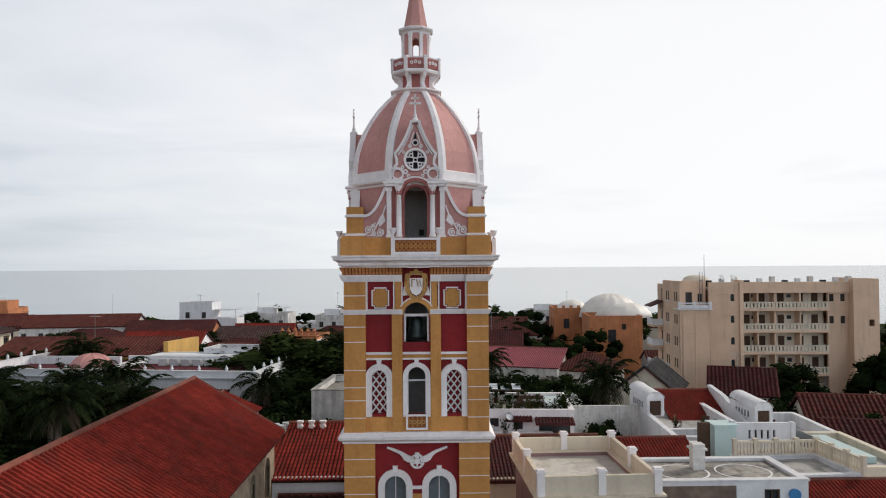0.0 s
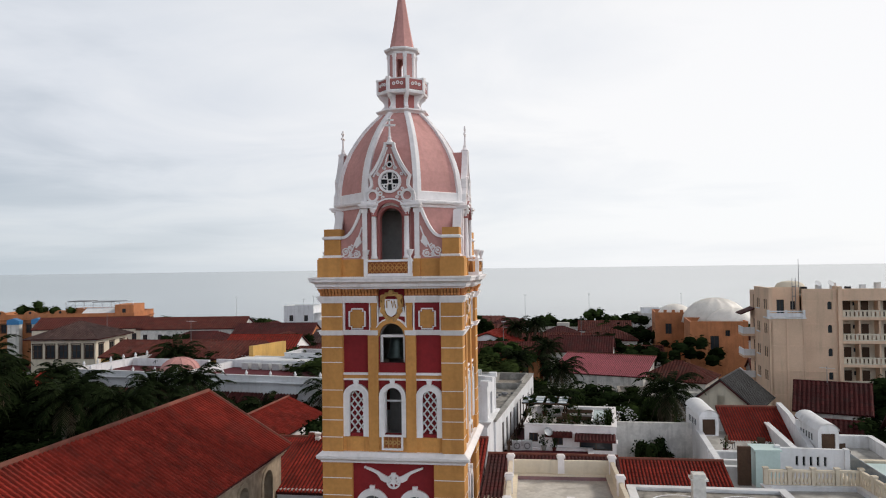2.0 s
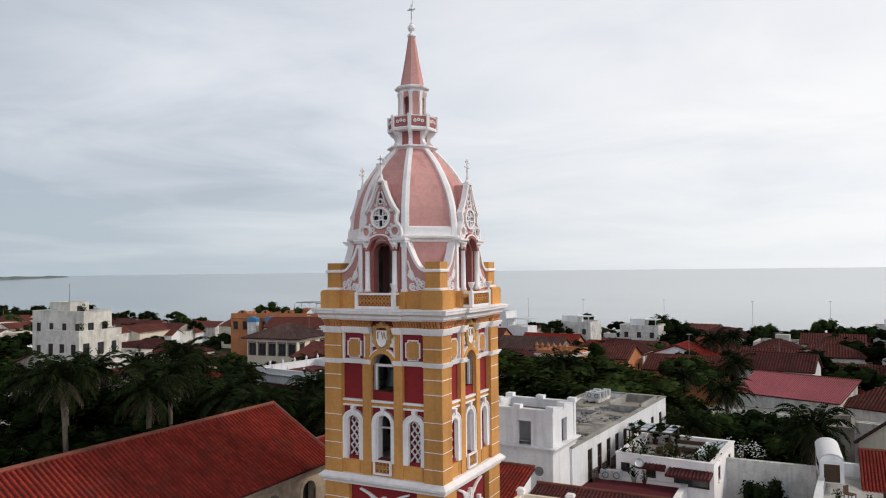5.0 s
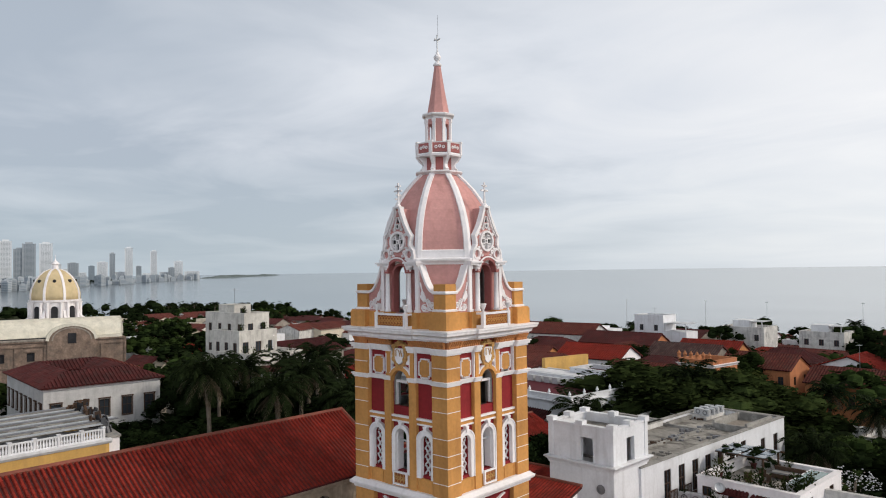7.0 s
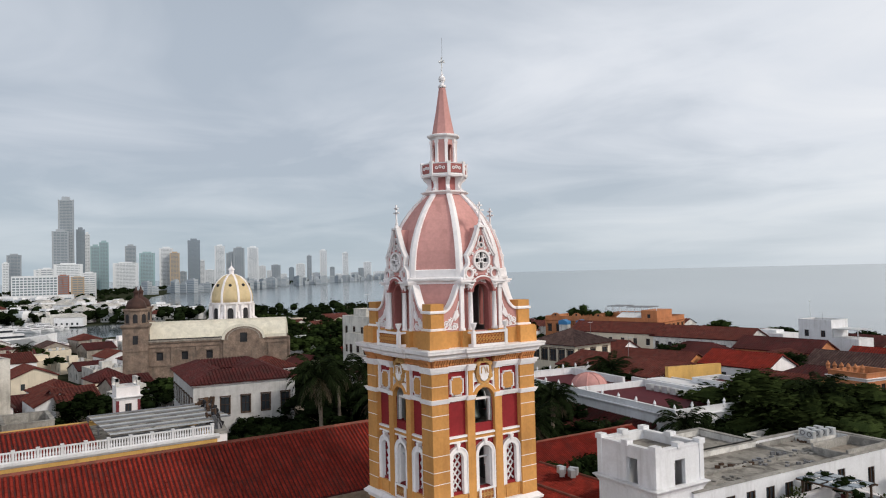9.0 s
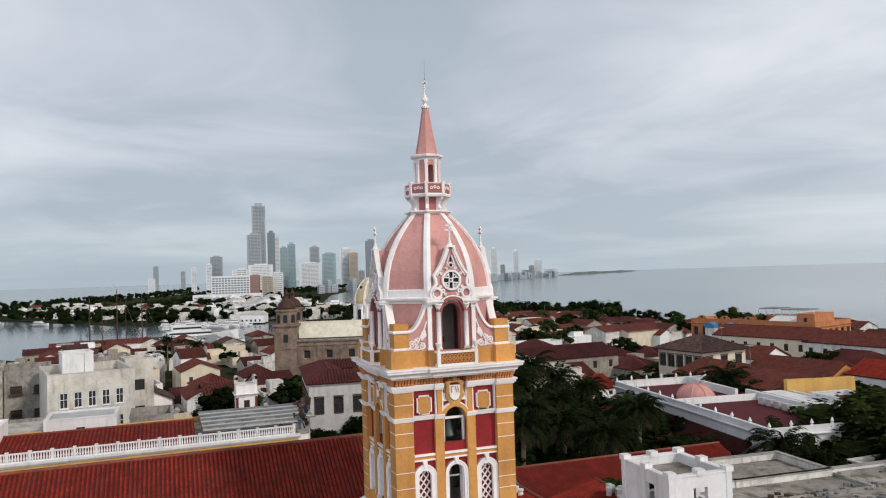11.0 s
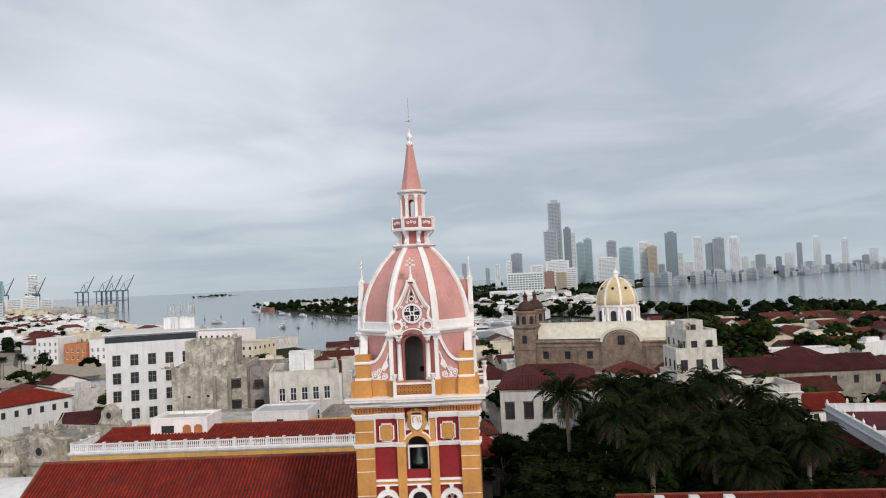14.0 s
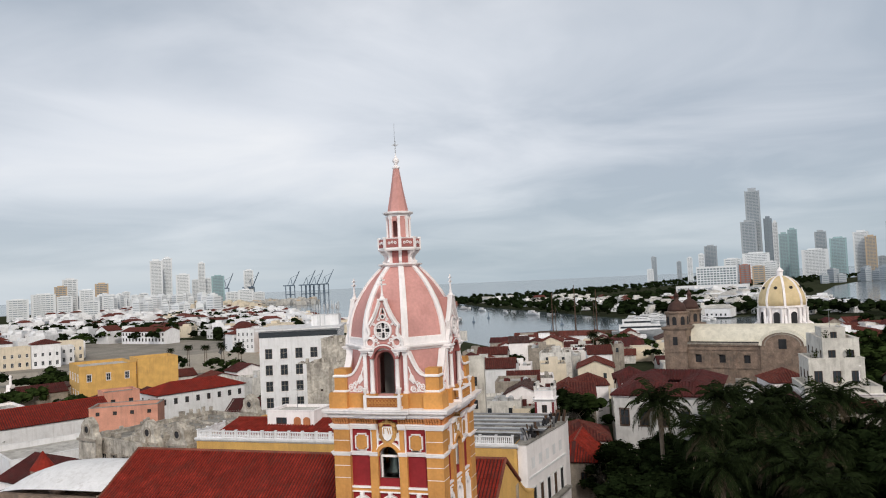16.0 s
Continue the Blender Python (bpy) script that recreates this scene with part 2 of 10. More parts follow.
TOWERTEAL = paint("teal_glass_highrise", (0.26, 0.38, 0.40), rough=0.25, vary=0.1, bump=0, spec=0.6)
TOWERBAND = paint("dim_window_band", (0.16, 0.20, 0.23), rough=0.3, vary=0.1, bump=0, spec=0.5)
GLASS = paint("window_glass", (0.035, 0.042, 0.05), rough=0.12, vary=0.15, bump=0, spec=0.6)
PALEGLASS = paint("pale_reflecting_glass", (0.16, 0.19, 0.21), rough=0.1, vary=0.15, bump=0, spec=0.8)
BLUE = paint("blue_enamel", (0.05, 0.20, 0.42), rough=0.4, vary=0.1)
AQUA = paint("pale_aqua_panel", (0.52, 0.66, 0.64), rough=0.4, vary=0.06)
CHURCHROOF = paint("limewashed_vault", (0.66, 0.62, 0.52), vary=0.12, streak=0.3, cover=0.25, stain=(0.42, 0.40, 0.33))
DOMEYELLOW = paint("yellow_dome_tile", (0.62, 0.49, 0.29), vary=0.12, cover=0.2, stain=(0.42, 0.32, 0.16))
PARASOL = paint("white_membrane", (0.82, 0.77, 0.71), rough=0.5, vary=0.08, streak=0.25, stain=(0.5, 0.42, 0.34))
CRANE = paint("crane_steel_blue", (0.12, 0.16, 0.21), vary=0.1, bump=0)


def make_water():
    m = bpy.data.materials.new("sea_water")
    m.use_nodes = True
    n, l = m.node_tree.nodes, m.node_tree.links
    b = n["Principled BSDF"]
    b.inputs["Roughness"].default_value, b.inputs["IOR"].default_value = 0.12, 1.33
    geo = n.new("ShaderNodeNewGeometry")
    big = n.new("ShaderNodeTexNoise")
    big.inputs["Scale"].default_value, big.inputs["Detail"].default_value = 0.004, 4
    mp = n.new("ShaderNodeMapping")
    mp.inputs["Scale"].default_value, mp.inputs["Rotation"].default_value = (1, 3.5, 1), (0, 0, 0.5)
    l.new(geo.outputs["Position"], mp.inputs["Vector"])
    l.new(mp.outputs[0], big.inputs["Vector"])
    ramp = n.new("ShaderNodeValToRGB")
    ramp.color_ramp.elements[0].position, ramp.color_ramp.elements[0].color = 0.38, (0.065, 0.09, 0.105, 1)
    ramp.color_ramp.elements[1].position, ramp.color_ramp.elements[1].color = 0.64, (0.19, 0.22, 0.235, 1)
    l.new(big.outputs["Fac"], ramp.inputs["Fac"])
    l.new(ramp.outputs["Color"], b.inputs["Base Color"])
    wave = n.new("ShaderNodeTexNoise")
    wave.inputs["Scale"].default_value, wave.inputs["Detail"].default_value = 0.35, 6
    l.new(geo.outputs["Position"], wave.inputs["Vector"])
    bp = n.new("ShaderNodeBump")
    bp.inputs["Strength"].default_value, bp.inputs["Distance"].default_value = 0.22, 0.14
    l.new(wave.outputs["Fac"], bp.inputs["Height"])
    l.new(bp.outputs[0], b.inputs["Normal"])
    return m


WATER = make_water()


# ---- mesh helpers ----
class Geo:
    """Vertices and faces that grow into one mesh."""

    def __init__(self):
        self.v, self.f, self.smooth = [], [], False

    def add(self, verts, faces):
        k = len(self.v)
        self.v += [tuple(p) for p in verts]
        self.f += [tuple(i + k for i in q) for q in faces]
        return self

    def box(self, x0, x1, y0, y1, z0, z1, m=None):
        p = [(x0, y0, z0), (x1, y0, z0), (x1, y1, z0), (x0, y1, z0), (x0, y0, z1), (x1, y0, z1), (x1, y1, z1), (x0, y1, z1)]
        if m is not None:
            p = [m @ Vector(q) for q in p]
        return self.add(p, [(3, 2, 1, 0), (4, 5, 6, 7), (0, 1, 5, 4), (1, 2, 6, 5), (2, 3, 7, 6), (3, 0, 4, 7)])

    def prism(self, poly, z0, z1):
        """poly: counter-clockwise plan."""
        n = len(poly)
        return self.add([(x, y, z0) for x, y in poly] + [(x, y, z1) for x, y in poly],
                        [tuple(range(n - 1, -1, -1)), tuple(range(n, 2 * n))] + [(i, (i + 1) % n, n + (i + 1) % n, n + i) for i in range(n)])

    def slab(self, poly, y0, y1):
        """poly in (x, z), counter-clockwise seen from -y; from y0 (front) back to y1."""
        n = len(poly)
        return self.add([(x, y0, z) for x, z in poly] + [(x, y1, z) for x, z in poly],
                        [tuple(range(n)), tuple(range(2 * n - 1, n - 1, -1))] + [(i, n + i, n + (i + 1) % n, (i + 1) % n) for i in range(n)])

    def loft(self, rings, closed=True, caps=True):
        n = len(rings[0])
        faces = []
        for r in range(len(rings) - 1):
            for i in range(n if closed else n - 1):
                j = (i + 1) % n
                faces.append((r * n + i, r * n + j, (r + 1) * n + j, (r + 1) * n + i))
        if caps:
            faces += [tuple(range(n - 1, -1, -1)), tuple(range((len(rings) - 1) * n, len(rings) * n))]
        return self.add([p for r in rings for p in r], faces)

    def turned(self, profile, seg=12, x=0.0, y=0.0, start=0.0):
        """A body of revolution; profile of (radius, z) from the bottom up."""
        return self.loft([[(x + r * math.cos(start + 2 * math.pi * i / seg), y + r * math.sin(start + 2 * math.pi * i / seg), z) for i in range(seg)] for r, z in profile])

    def rod(self, a, b, r0, r1=None, seg=6):
        a, b = Vector(a), Vector(b)
        d = (b - a).normalized()
        u = d.orthogonal().normalized()
        w = d.cross(u)
        r1 = r0 if r1 is None else r1
        return self.loft([[tuple(c + (u * math.cos(2 * math.pi * i / seg) + w * math.sin(2 * math.pi * i / seg)) * r) for i in range(seg)] for c, r in ((a, r0), (b, r1))])

    def strip(self, pts, width, y0, y1):
        """A band along a line of (x, z) points, with depth from y0 to y1."""
        left, right = [], []
        for i, (x, z) in enumerate(pts):
            a, b = pts[max(0, i - 1)], pts[min(len(pts) - 1, i + 1)]
            dx, dz = b[0] - a[0], b[1] - a[1]
            s = math.hypot(dx, dz) or 1
            nx, nz = -dz / s * width / 2, dx / s * width / 2
            left.append((x + nx, z + nz))
            right.append((x - nx, z - nz))
        rings = [[(l[0], y0, l[1]), (r[0], y0, r[1]), (r[0], y1, r[1]), (l[0], y1, l[1])] for l, r in zip(left, right)]
        return self.loft(rings)

    def disc(self, x, z, r, y0, y1, seg=16):
        return self.slab([(x + r * math.cos(2 * math.pi * i / seg), z + r * math.sin(2 * math.pi * i / seg)) for i in range(seg)], y0, y1)

    def hoop(self, x, z, r0, r1, y0, y1, seg=16, a0=0.0, a1=360.0):
        closed = abs(a1 - a0) >= 360
        k = seg if closed else seg + 1
        rings = []
        for i in range(k):
            a = radians(a0 + (a1 - a0) * i / seg)
            c, s = math.cos(a), math.sin(a)
            rings.append([(x + r0 * c, y0, z + r0 * s), (x + r1 * c, y0, z + r1 * s), (x + r1 * c, y1, z + r1 * s), (x + r0 * c, y1, z + r0 * s)])
        if closed:
            rings.append(rings[0])
            return self.loft(rings, caps=False)
        return self.loft(rings)

    def wall(self, x0, x1, z0, z1, y0, y1, holes=(), seg=8):
        """A wall in the xz plane from y0 (front) to y1, with openings (centre x, half width, sill z, spring z, arched)."""
        xs = {x0, x1}
        for cx, hw, zb, zs, arched in holes:
            for i in range(seg + 1):
                xs.add(cx + hw * (-math.cos(math.pi * i / seg) if arched else (-1 if i < seg else 1)))
        xs = sorted(xs)

        def head(h, x):
            cx, hw, zb, zs, arched = h
            return zs + (math.sqrt(max(0.0, hw * hw - (x - cx) ** 2)) if arched else 0.0)

        def quad(a, b, c, d):
            self.add([a, b, c, d], [(0, 1, 2, 3)])

        for xa, xb in zip(xs, xs[1:]):
            if xb - xa < 1e-6:
                continue
            mid = (xa + xb) / 2
            hit = sorted((h for h in holes if abs(mid - h[0]) < h[1]), key=lambda h: h[2])
            lo_a = lo_b = z0
            for h in hit:
                quad((xa, y0, lo_a), (xb, y0, lo_b), (xb, y0, h[2]), (xa, y0, h[2]))
                quad((xb, y1, lo_b), (xa, y1, lo_a), (xa, y1, h[2]), (xb, y1, h[2]))
                quad((xa, y0, h[2]), (xb, y0, h[2]), (xb, y1, h[2]), (xa, y1, h[2]))
                lo_a, lo_b = head(h, xa), head(h, xb)
                quad((xa, y1, lo_a), (xb, y1, lo_b), (xb, y0, lo_b), (xa, y0, lo_a))
            quad((xa, y0, lo_a), (xb, y0, lo_b), (xb, y0, z1), (xa, y0, z1))
            quad((xb, y1, lo_b), (xa, y1, lo_a), (xa, y1, z1), (xb, y1, z1))
            quad((xa, y0, z1), (xb, y0, z1), (xb, y1, z1), (xa, y1, z1))
            quad((xa, y1, z0), (xb, y1, z0), (xb, y0, z0), (xa, y0, z0))
        for cx, hw, zb, zs, arched in holes:
            quad((cx - hw, y0, zb), (cx - hw, y1, zb), (cx - hw, y1, zs), (cx - hw, y0, zs))
            quad((cx + hw, y1, zb), (cx + hw, y0, zb), (cx + hw, y0, zs), (cx + hw, y1, zs))
        quad((x0, y1, z0), (x0, y0, z0), (x0, y0, z1), (x0, y1, z1))
        quad((x1, y0, z0), (x1, y1, z0), (x1, y1, z1), (x1, y0, z1))
        return self

    def moved(self, m):
        self.v = [tuple(m @ Vector(p)) for p in self.v]
        return self

    def mesh(self, name):
        me = bpy.data.meshes.new(name)
        me.from_pydata(self.v, [], self.f)
        if self.smooth:
            me.polygons.foreach_set("use_smooth", [True] * len(me.polygons))
        me.update()
        return me


def thing(name, label, category, group="", kind="", m=None):
    ob = tagged(new(name), label, category, group, kind)
    ob.empty_display_size = 0.2
    if m is not None:
        ob.matrix_basis = m
    return ob


def part(name, geo, material, parent, label="", m=None, kind=""):
    me = geo if isinstance(geo, bpy.types.Mesh) else geo.mesh(name)
    if not me.materials:
        me.materials.append(material)
    ob = new(name, me)
    ob.parent = parent
    if m is not None:
        ob.matrix_basis = m
    return tagged(ob, label, kind=kind)


def solid(name, geo, material, label, category, group="", kind=""):
    """A thing that is one mesh."""
    me = geo.mesh(name)
    me.materials.append(material)
    return tagged(new(name, me), label, category, group, kind)


TURNS = [Matrix.Rotation(radians(90 * k), 4, "Z") for k in range(4)]


def square(h):
    return [(-h, -h), (h, -h), (h, h), (-h, h)]


def octagon(r):
    """r: the distance from the middle to a side."""
    k = r * math.tan(math.pi / 8)
    return [(-k, -r), (k, -r), (r, -k), (r, k), (k, r), (-k, r), (-r, k), (-r, -k)]


def bayed(h, b, p):
    """A square of half side h whose sides step out by p over the middle 2 b."""
    one = [(-h, -h), (-b, -h), (-b, -h - p), (b, -h - p), (b, -h)]
    out = []
    for k in range(4):
        c, s = round(math.cos(math.pi / 2 * k)), round(math.sin(math.pi / 2 * k))
        out += [(x * c - y * s, x * s + y * c) for x, y in one]
    return out


def moulding(plan, profile, *args):
    """A moulding that runs round a plan; profile of (offset, z) from the bottom up."""
    g = Geo()
    g.loft([[(x, y, z) for x, y in plan(args[0] + o, *[a + o if i == 0 else a for i, a in enumerate(args[1:])])] for o, z in profile])
    return g


def moulding_open(plan, profile, *args):
    """A moulding that leaves the middle of its plan open."""
    g = Geo()
    g.loft([[(x, y, z) for x, y in plan(args[0] + o)] for o, z in profile], caps=False)
    return g

# ---- the bell tower ----
tower = thing("bell_tower", "ochre, crimson and white stucco bell tower with a pink ribbed dome", "bell tower")


def round_four(name, geo, material, label="", parent=None):
    """The same part on all four faces; geo is drawn on the face that looks to -y."""
    me = geo.mesh(name)
    return [part(name, me, material, parent or tower, label, m) for m in TURNS]


def mirrored(name, geo, material, label=""):
    """On all four faces, left and right of the middle; geo is drawn on the right."""
    a = geo.mesh(name)
    flip = Geo()
    flip.v = [(-x, y, z) for x, y, z in geo.v]
    flip.f = [f[::-1] for f in geo.f]
    flip.smooth = geo.smooth
    b = flip.mesh(name)
    return [part(name, me, material, tower, label, m) for m in TURNS for me in (a, b)]


def arch_band(cx, zb, zs, r0, r1, y0, y1, seg=12, legs=True):
    """A flat surround: an arch of inner and outer radius on two legs."""
    g = Geo()
    pts_in, pts_out = [], []
    if legs:
        pts_in.append((cx + r0, zb))
        pts_out.append((cx + r1, zb))
    for i in range(seg + 1):
        a = math.pi * i / seg
        pts_in.append((cx + r0 * math.cos(a), zs + r0 * math.sin(a)))
        pts_out.append((cx + r1 * math.cos(a), zs + r1 * math.sin(a)))
    if legs:
        pts_in.append((cx - r0, zb))
        pts_out.append((cx - r1, zb))
    g.loft([[(i[0], y0, i[1]), (o[0], y0, o[1]), (o[0], y1, o[1]), (i[0], y1, i[1])] for i, o in zip(pts_in, pts_out)])
    return g


# lower stage, down to the ground
round_four("lower_wall", Geo().wall(-2.0, 2.0, 0.0, 18.95, -3.08, -2.6, [(-1.02, 0.50, 13.6, 16.85, True), (1.02, 0.50, 13.6, 16.85, True)]), CRIMSON)
for sx in (-1.02, 1.02):
    round_four("window_surround", arch_band(sx, 13.5, 16.85, 0.49, 0.80, -3.2, -3.0), WHITE, "white arched window surround")
    round_four("keystone", Geo().slab([(sx - 0.09, 17.55), (sx + 0.09, 17.55), (sx + 0.12, 17.8), (sx - 0.12, 17.8)], -3.26, -3.05), WHITE)
    round_four("window_pane", Geo().slab([(sx - 0.5, 13.6), (sx + 0.5, 13.6), (sx + 0.5, 16.85)] + [(sx + 0.5 * math.cos(math.pi * i / 8), 16.85 + 0.5 * math.sin(math.pi * i / 8)) for i in range(1, 8)] + [(sx - 0.5, 16.85)], -2.8, -2.76), PALEGLASS)
    round_four("glazing_bar", Geo().box(sx - 0.02, sx + 0.02, -2.84, -2.8, 13.6, 17.33), WHITE)
round_four("string_course", Geo().box(-0.26, 0.26, -3.17, -3.08, 16.72, 16.86), WHITE)
round_four("panel", Geo().box(-0.22, 0.22, -3.14, -3.08, 14.6, 16.5), OCHRE)
emblem = Geo()
emblem.hoop(0, 18.0, 0.26, 0.34, -3.2, -3.08, 18)
emblem.disc(0, 18.0, 0.13, -3.22, -3.08, 12)
for k in range(6):
    a = radians(60 * k + 30)
    emblem.strip([(0.1 * math.cos(a), 18.0 + 0.1 * math.sin(a)), (0.28 * math.cos(a), 18.0 + 0.28 * math.sin(a))], 0.07, -3.18, -3.08)
emblem.strip([(-0.1, 18.28), (0.1, 18.28)], 0.25, -3.24, -3.08)
round_four("wheel_emblem", emblem, WHITE, "white stucco wheel emblem")
wing = Geo()
for k in range(9):
    d, e = 0.045 * k, 0.115 * k
    line = [(0.16, 18.14 - 0.02 * k), (0.42, 18.24 - d * 0.7), (0.78 - 0.2 * e, 18.44 - d), (1.10 - 0.6 * e, 18.57 - d), (1.36 - e, 18.64 - 1.15 * d)]
    wing.strip(line, 0.075, -3.20 + 0.008 * k, -3.08)
    wing.disc(line[-1][0], line[-1][1], 0.05, -3.20 + 0.008 * k, -3.08, 8)
mirrored("wing", wing, WHITE, "white stucco wing")

# upper stage: wall, piers, bands
HOLES = [(-1.75, 0.36, 20.2, 21.9, True), (0.0, 0.44, 20.15, 21.95, True), (1.75, 0.36, 20.2, 21.9, True), (0.0, 0.60, 23.45, 24.78, True)]
round_four("upper_wall", Geo().wall(-2.4, 2.4, 19.3, 27.0, -3.06, -2.65, HOLES, 10), CRIMSON)
corner_low, corner_up = Geo(), Geo()
corner_low.box(1.95, 3.36, -3.36, -1.95, 0.0, 18.95)
corner_up.box(2.36, 3.36, -3.36, -2.36, 19.3, 26.42)
round_four("corner_pier", corner_low, OCHRE)
round_four("corner_pier", corner_up, OCHRE)
for z in [18.15 - 0.80 * k for k in range(5)]:
    g = Geo().box(1.95, 3.364, -3.364, -3.3, z, z + 0.035).box(3.3, 3.364, -3.3, -1.95, z, z + 0.035)
    round_four("joint_line", g, WHITE)
for z in (20.05, 20.85, 21.45, 22.25, 23.55, 24.25, 25.7):
    g = Geo().box(2.36, 3.364, -3.364, -3.3, z, z + 0.035).box(3.3, 3.364, -3.3, -2.36, z, z + 0.035)
    round_four("joint_line", g, WHITE)
mirrored("pilaster", Geo().box(0.66, 1.14, -3.27, -3.0, 19.3, 25.0), OCHRE)
mirrored("small_pilaster", Geo().box(0.72, 0.98, -3.24, -3.0, 25.05, 26.36).box(0.68, 1.02, -3.27, -3.0, 25.05, 25.2).box(0.68, 1.02, -3.27, -3.0, 26.22, 26.36), OCHRE)
mirrored("pilaster_edge", Geo().box(1.02, 1.08, -3.22, -3.0, 25.07, 26.36), WHITE)
mirrored("pilaster_edge", Geo().box(0.64, 0.70, -3.22, -3.0, 25.07, 26.36), WHITE)
mirrored("pilaster_edge", Geo().box(2.28, 2.36, -3.22, -3.0, 25.07, 26.36), WHITE)
# plinth below the windows
round_four("plinth", Geo().box(-2.36, 2.36, -3.2, -3.0, 19.3, 20.06), OCHRE)
for sx in (1.33, 2.17):
    mirrored("plinth_groove", Geo().box(sx, sx + 0.05, -3.23, -3.15, 19.35, 20.0), OCHRE)
# thin sills and the ochre band between the two rows of openings
for x0, x1 in ((1.14, 2.36), (-0.66, 0.66), (-2.36, -1.14)):
    round_four("ochre_band", Geo().box(x0, x1, -3.15, -3.0, 22.80, 22.97), OCHRE)
    round_four("sill_line", Geo().box(x0, x1, -3.20, -3.0, 22.72, 22.80), WHITE)
    round_four("sill_line", Geo().box(x0, x1, -3.23, -3.0, 22.97, 23.07), WHITE)
# impost band, broken by the belfry arch


def stepped(x0, x1, y, steps):
    """A moulded band from x0 to x1 in front of the plane y."""
    prof = []
    for z0, z1, o in steps:
        prof += [(y - o, z0), (y - o, z1)]
    prof = [(-3.0, steps[0][0])] + prof + [(-3.0, steps[-1][1])]
    return Geo().loft([[(x, a, b) for a, b in prof] for x in (x0, x1)])


def round_corner(r, inner, steps):
    """The same band led round the tower's corner."""
    prof = [(-0.3, steps[0][0])]
    for z0, z1, o in steps:
        prof += [(o, z0), (o, z1)]
    prof += [(-0.3, steps[-1][1])]
    return Geo().loft([[(x + o * a, y - o * b, z) for o, z in prof] for x, y, a, b in ((inner, -r, 0, 1), (r, -r, 1, 1), (r, -inner, 1, 0))])


IMPOST = ((24.84, 24.92, 0.05), (24.92, 25.02, 0.1), (25.02, 25.07, 0.15))
mirrored("impost_band", stepped(0.64, 1.16, -3.27, IMPOST), WHITE)
mirrored("impost_band", stepped(1.16, 2.33, -3.12, IMPOST), WHITE)
round_four("impost_band", round_corner(3.36, 2.33, IMPOST), WHITE)
# belfry arch and bell
round_four("belfry_archivolt", arch_band(0, 24.78, 24.80, 0.60, 0.80, -3.3, -3.0, legs=False), OCHRE)
round_four("arch_line", arch_band(0, 24.78, 24.80, 0.80, 0.86, -3.26, -3.0, legs=False), WHITE)
round_four("belfry_parapet", Geo().box(-0.6, 0.6, -3.04, -2.9, 23.1, 23.52), CRIMSON)
round_four("bell_frame", Geo().box(-0.58, 0.58, -2.95, -2.83, 24.72, 24.84).box(-0.58, -0.5, -2.95, -2.83, 23.55, 24.72).box(0.5, 0.58, -2.95, -2.83, 23.55, 24.72), WHITE, "white painted timber bell frame")
bell = Geo()
bell.turned([(0.12, 24.72), (0.18, 24.66), (0.29, 24.60), (0.34, 24.45), (0.37, 24.15), (0.42, 23.92), (0.49, 23.76), (0.53, 23.64), (0.47, 23.66)][::-1], 18, 0, -2.05)
bell.smooth = True
round_four("bell", bell, BRONZE, "dull bronze bell")
# dark rooms within
part("belfry_floor", Geo().box(-2.66, 2.66, -2.66, 2.66, 22.9, 23.0), CONCRETE, tower)
part("belfry_ceiling", Geo().box(-2.66, 2.66, -2.66, 2.66, 26.9, 27.0), CONCRETE, tower)
part("lower_floor", Geo().box(-2.66, 2.66, -2.66, 2.66, 19.2, 19.3), CONCRETE, tower)
part("core_pier", Geo().box(-0.7, 0.7, -0.7, 0.7, 19.3, 26.9), PLASTERGREY, tower)
round_four("inner_lining", Geo().wall(-2.58, 2.58, 19.3, 26.9, -2.64, -2.58, HOLES, 10), PLASTERGREY)
round_four("opening_reveal", arch_band(0, 23.55, 24.78, 0.57, 0.60, -3.05, -2.62), PLASTERGREY)
round_four("opening_reveal", arch_band(0, 20.2, 21.95, 0.40, 0.44, -3.05, -2.62), WHITE)

# arched windows of the upper stage
lattice = Geo()
for k in range(-4, 9):
    for s in (1, -1):
        pts = []
        for i in range(13):
            x = -0.36 + 0.06 * i
            z = 20.28 + 0.42 * k + s * x * 1.31
            top = 21.9 + math.sqrt(max(0, 0.36 ** 2 - x * x))
            if 20.2 <= z <= top:
                pts.append((1.75 + x, z))
        if len(pts) > 1:
            lattice.strip(pts, 0.062, -2.90 - 0.01 * s, -2.84 - 0.01 * s)
for k in range(5):
    for x in (-0.16, 0.0, 0.16):
        z = 20.28 + 0.42 * k + (0.0 if x == 0 else 0.21)
        lattice.slab([(1.75 + x, z - 0.02), (1.75 + x + 0.07, z + 0.09), (1.75 + x, z + 0.06), (1.75 + x - 0.07, z + 0.09)], -2.93, -2.86)
backing = Geo().box(1.36, 2.14, -2.72, -2.68, 20.1, 22.4)
for sx, r0, r1, zb, zs in ((1.75, 0.34, 0.64, 20.08, 21.9), (-1.75, 0.34, 0.64, 20.08, 21.9), (0.0, 0.43, 0.64, 20.08, 21.95)):
    round_four("window_surround", arch_band(sx, zb, zs, r0, r1, -3.22, -3.0), WHITE, "white arched window surround")
    round_four("surround_edge", arch_band(sx, zb, zs, r1 - 0.07, r1, -3.26, -3.1), WHITE)
    round_four("keystone", Geo().slab([(sx - 0.06, zs + r1 - 0.12), (sx + 0.06, zs + r1 - 0.12), (sx + 0.12, zs + r1 + 0.17), (sx - 0.12, zs + r1 + 0.17)], -3.3, -3.05), WHITE)
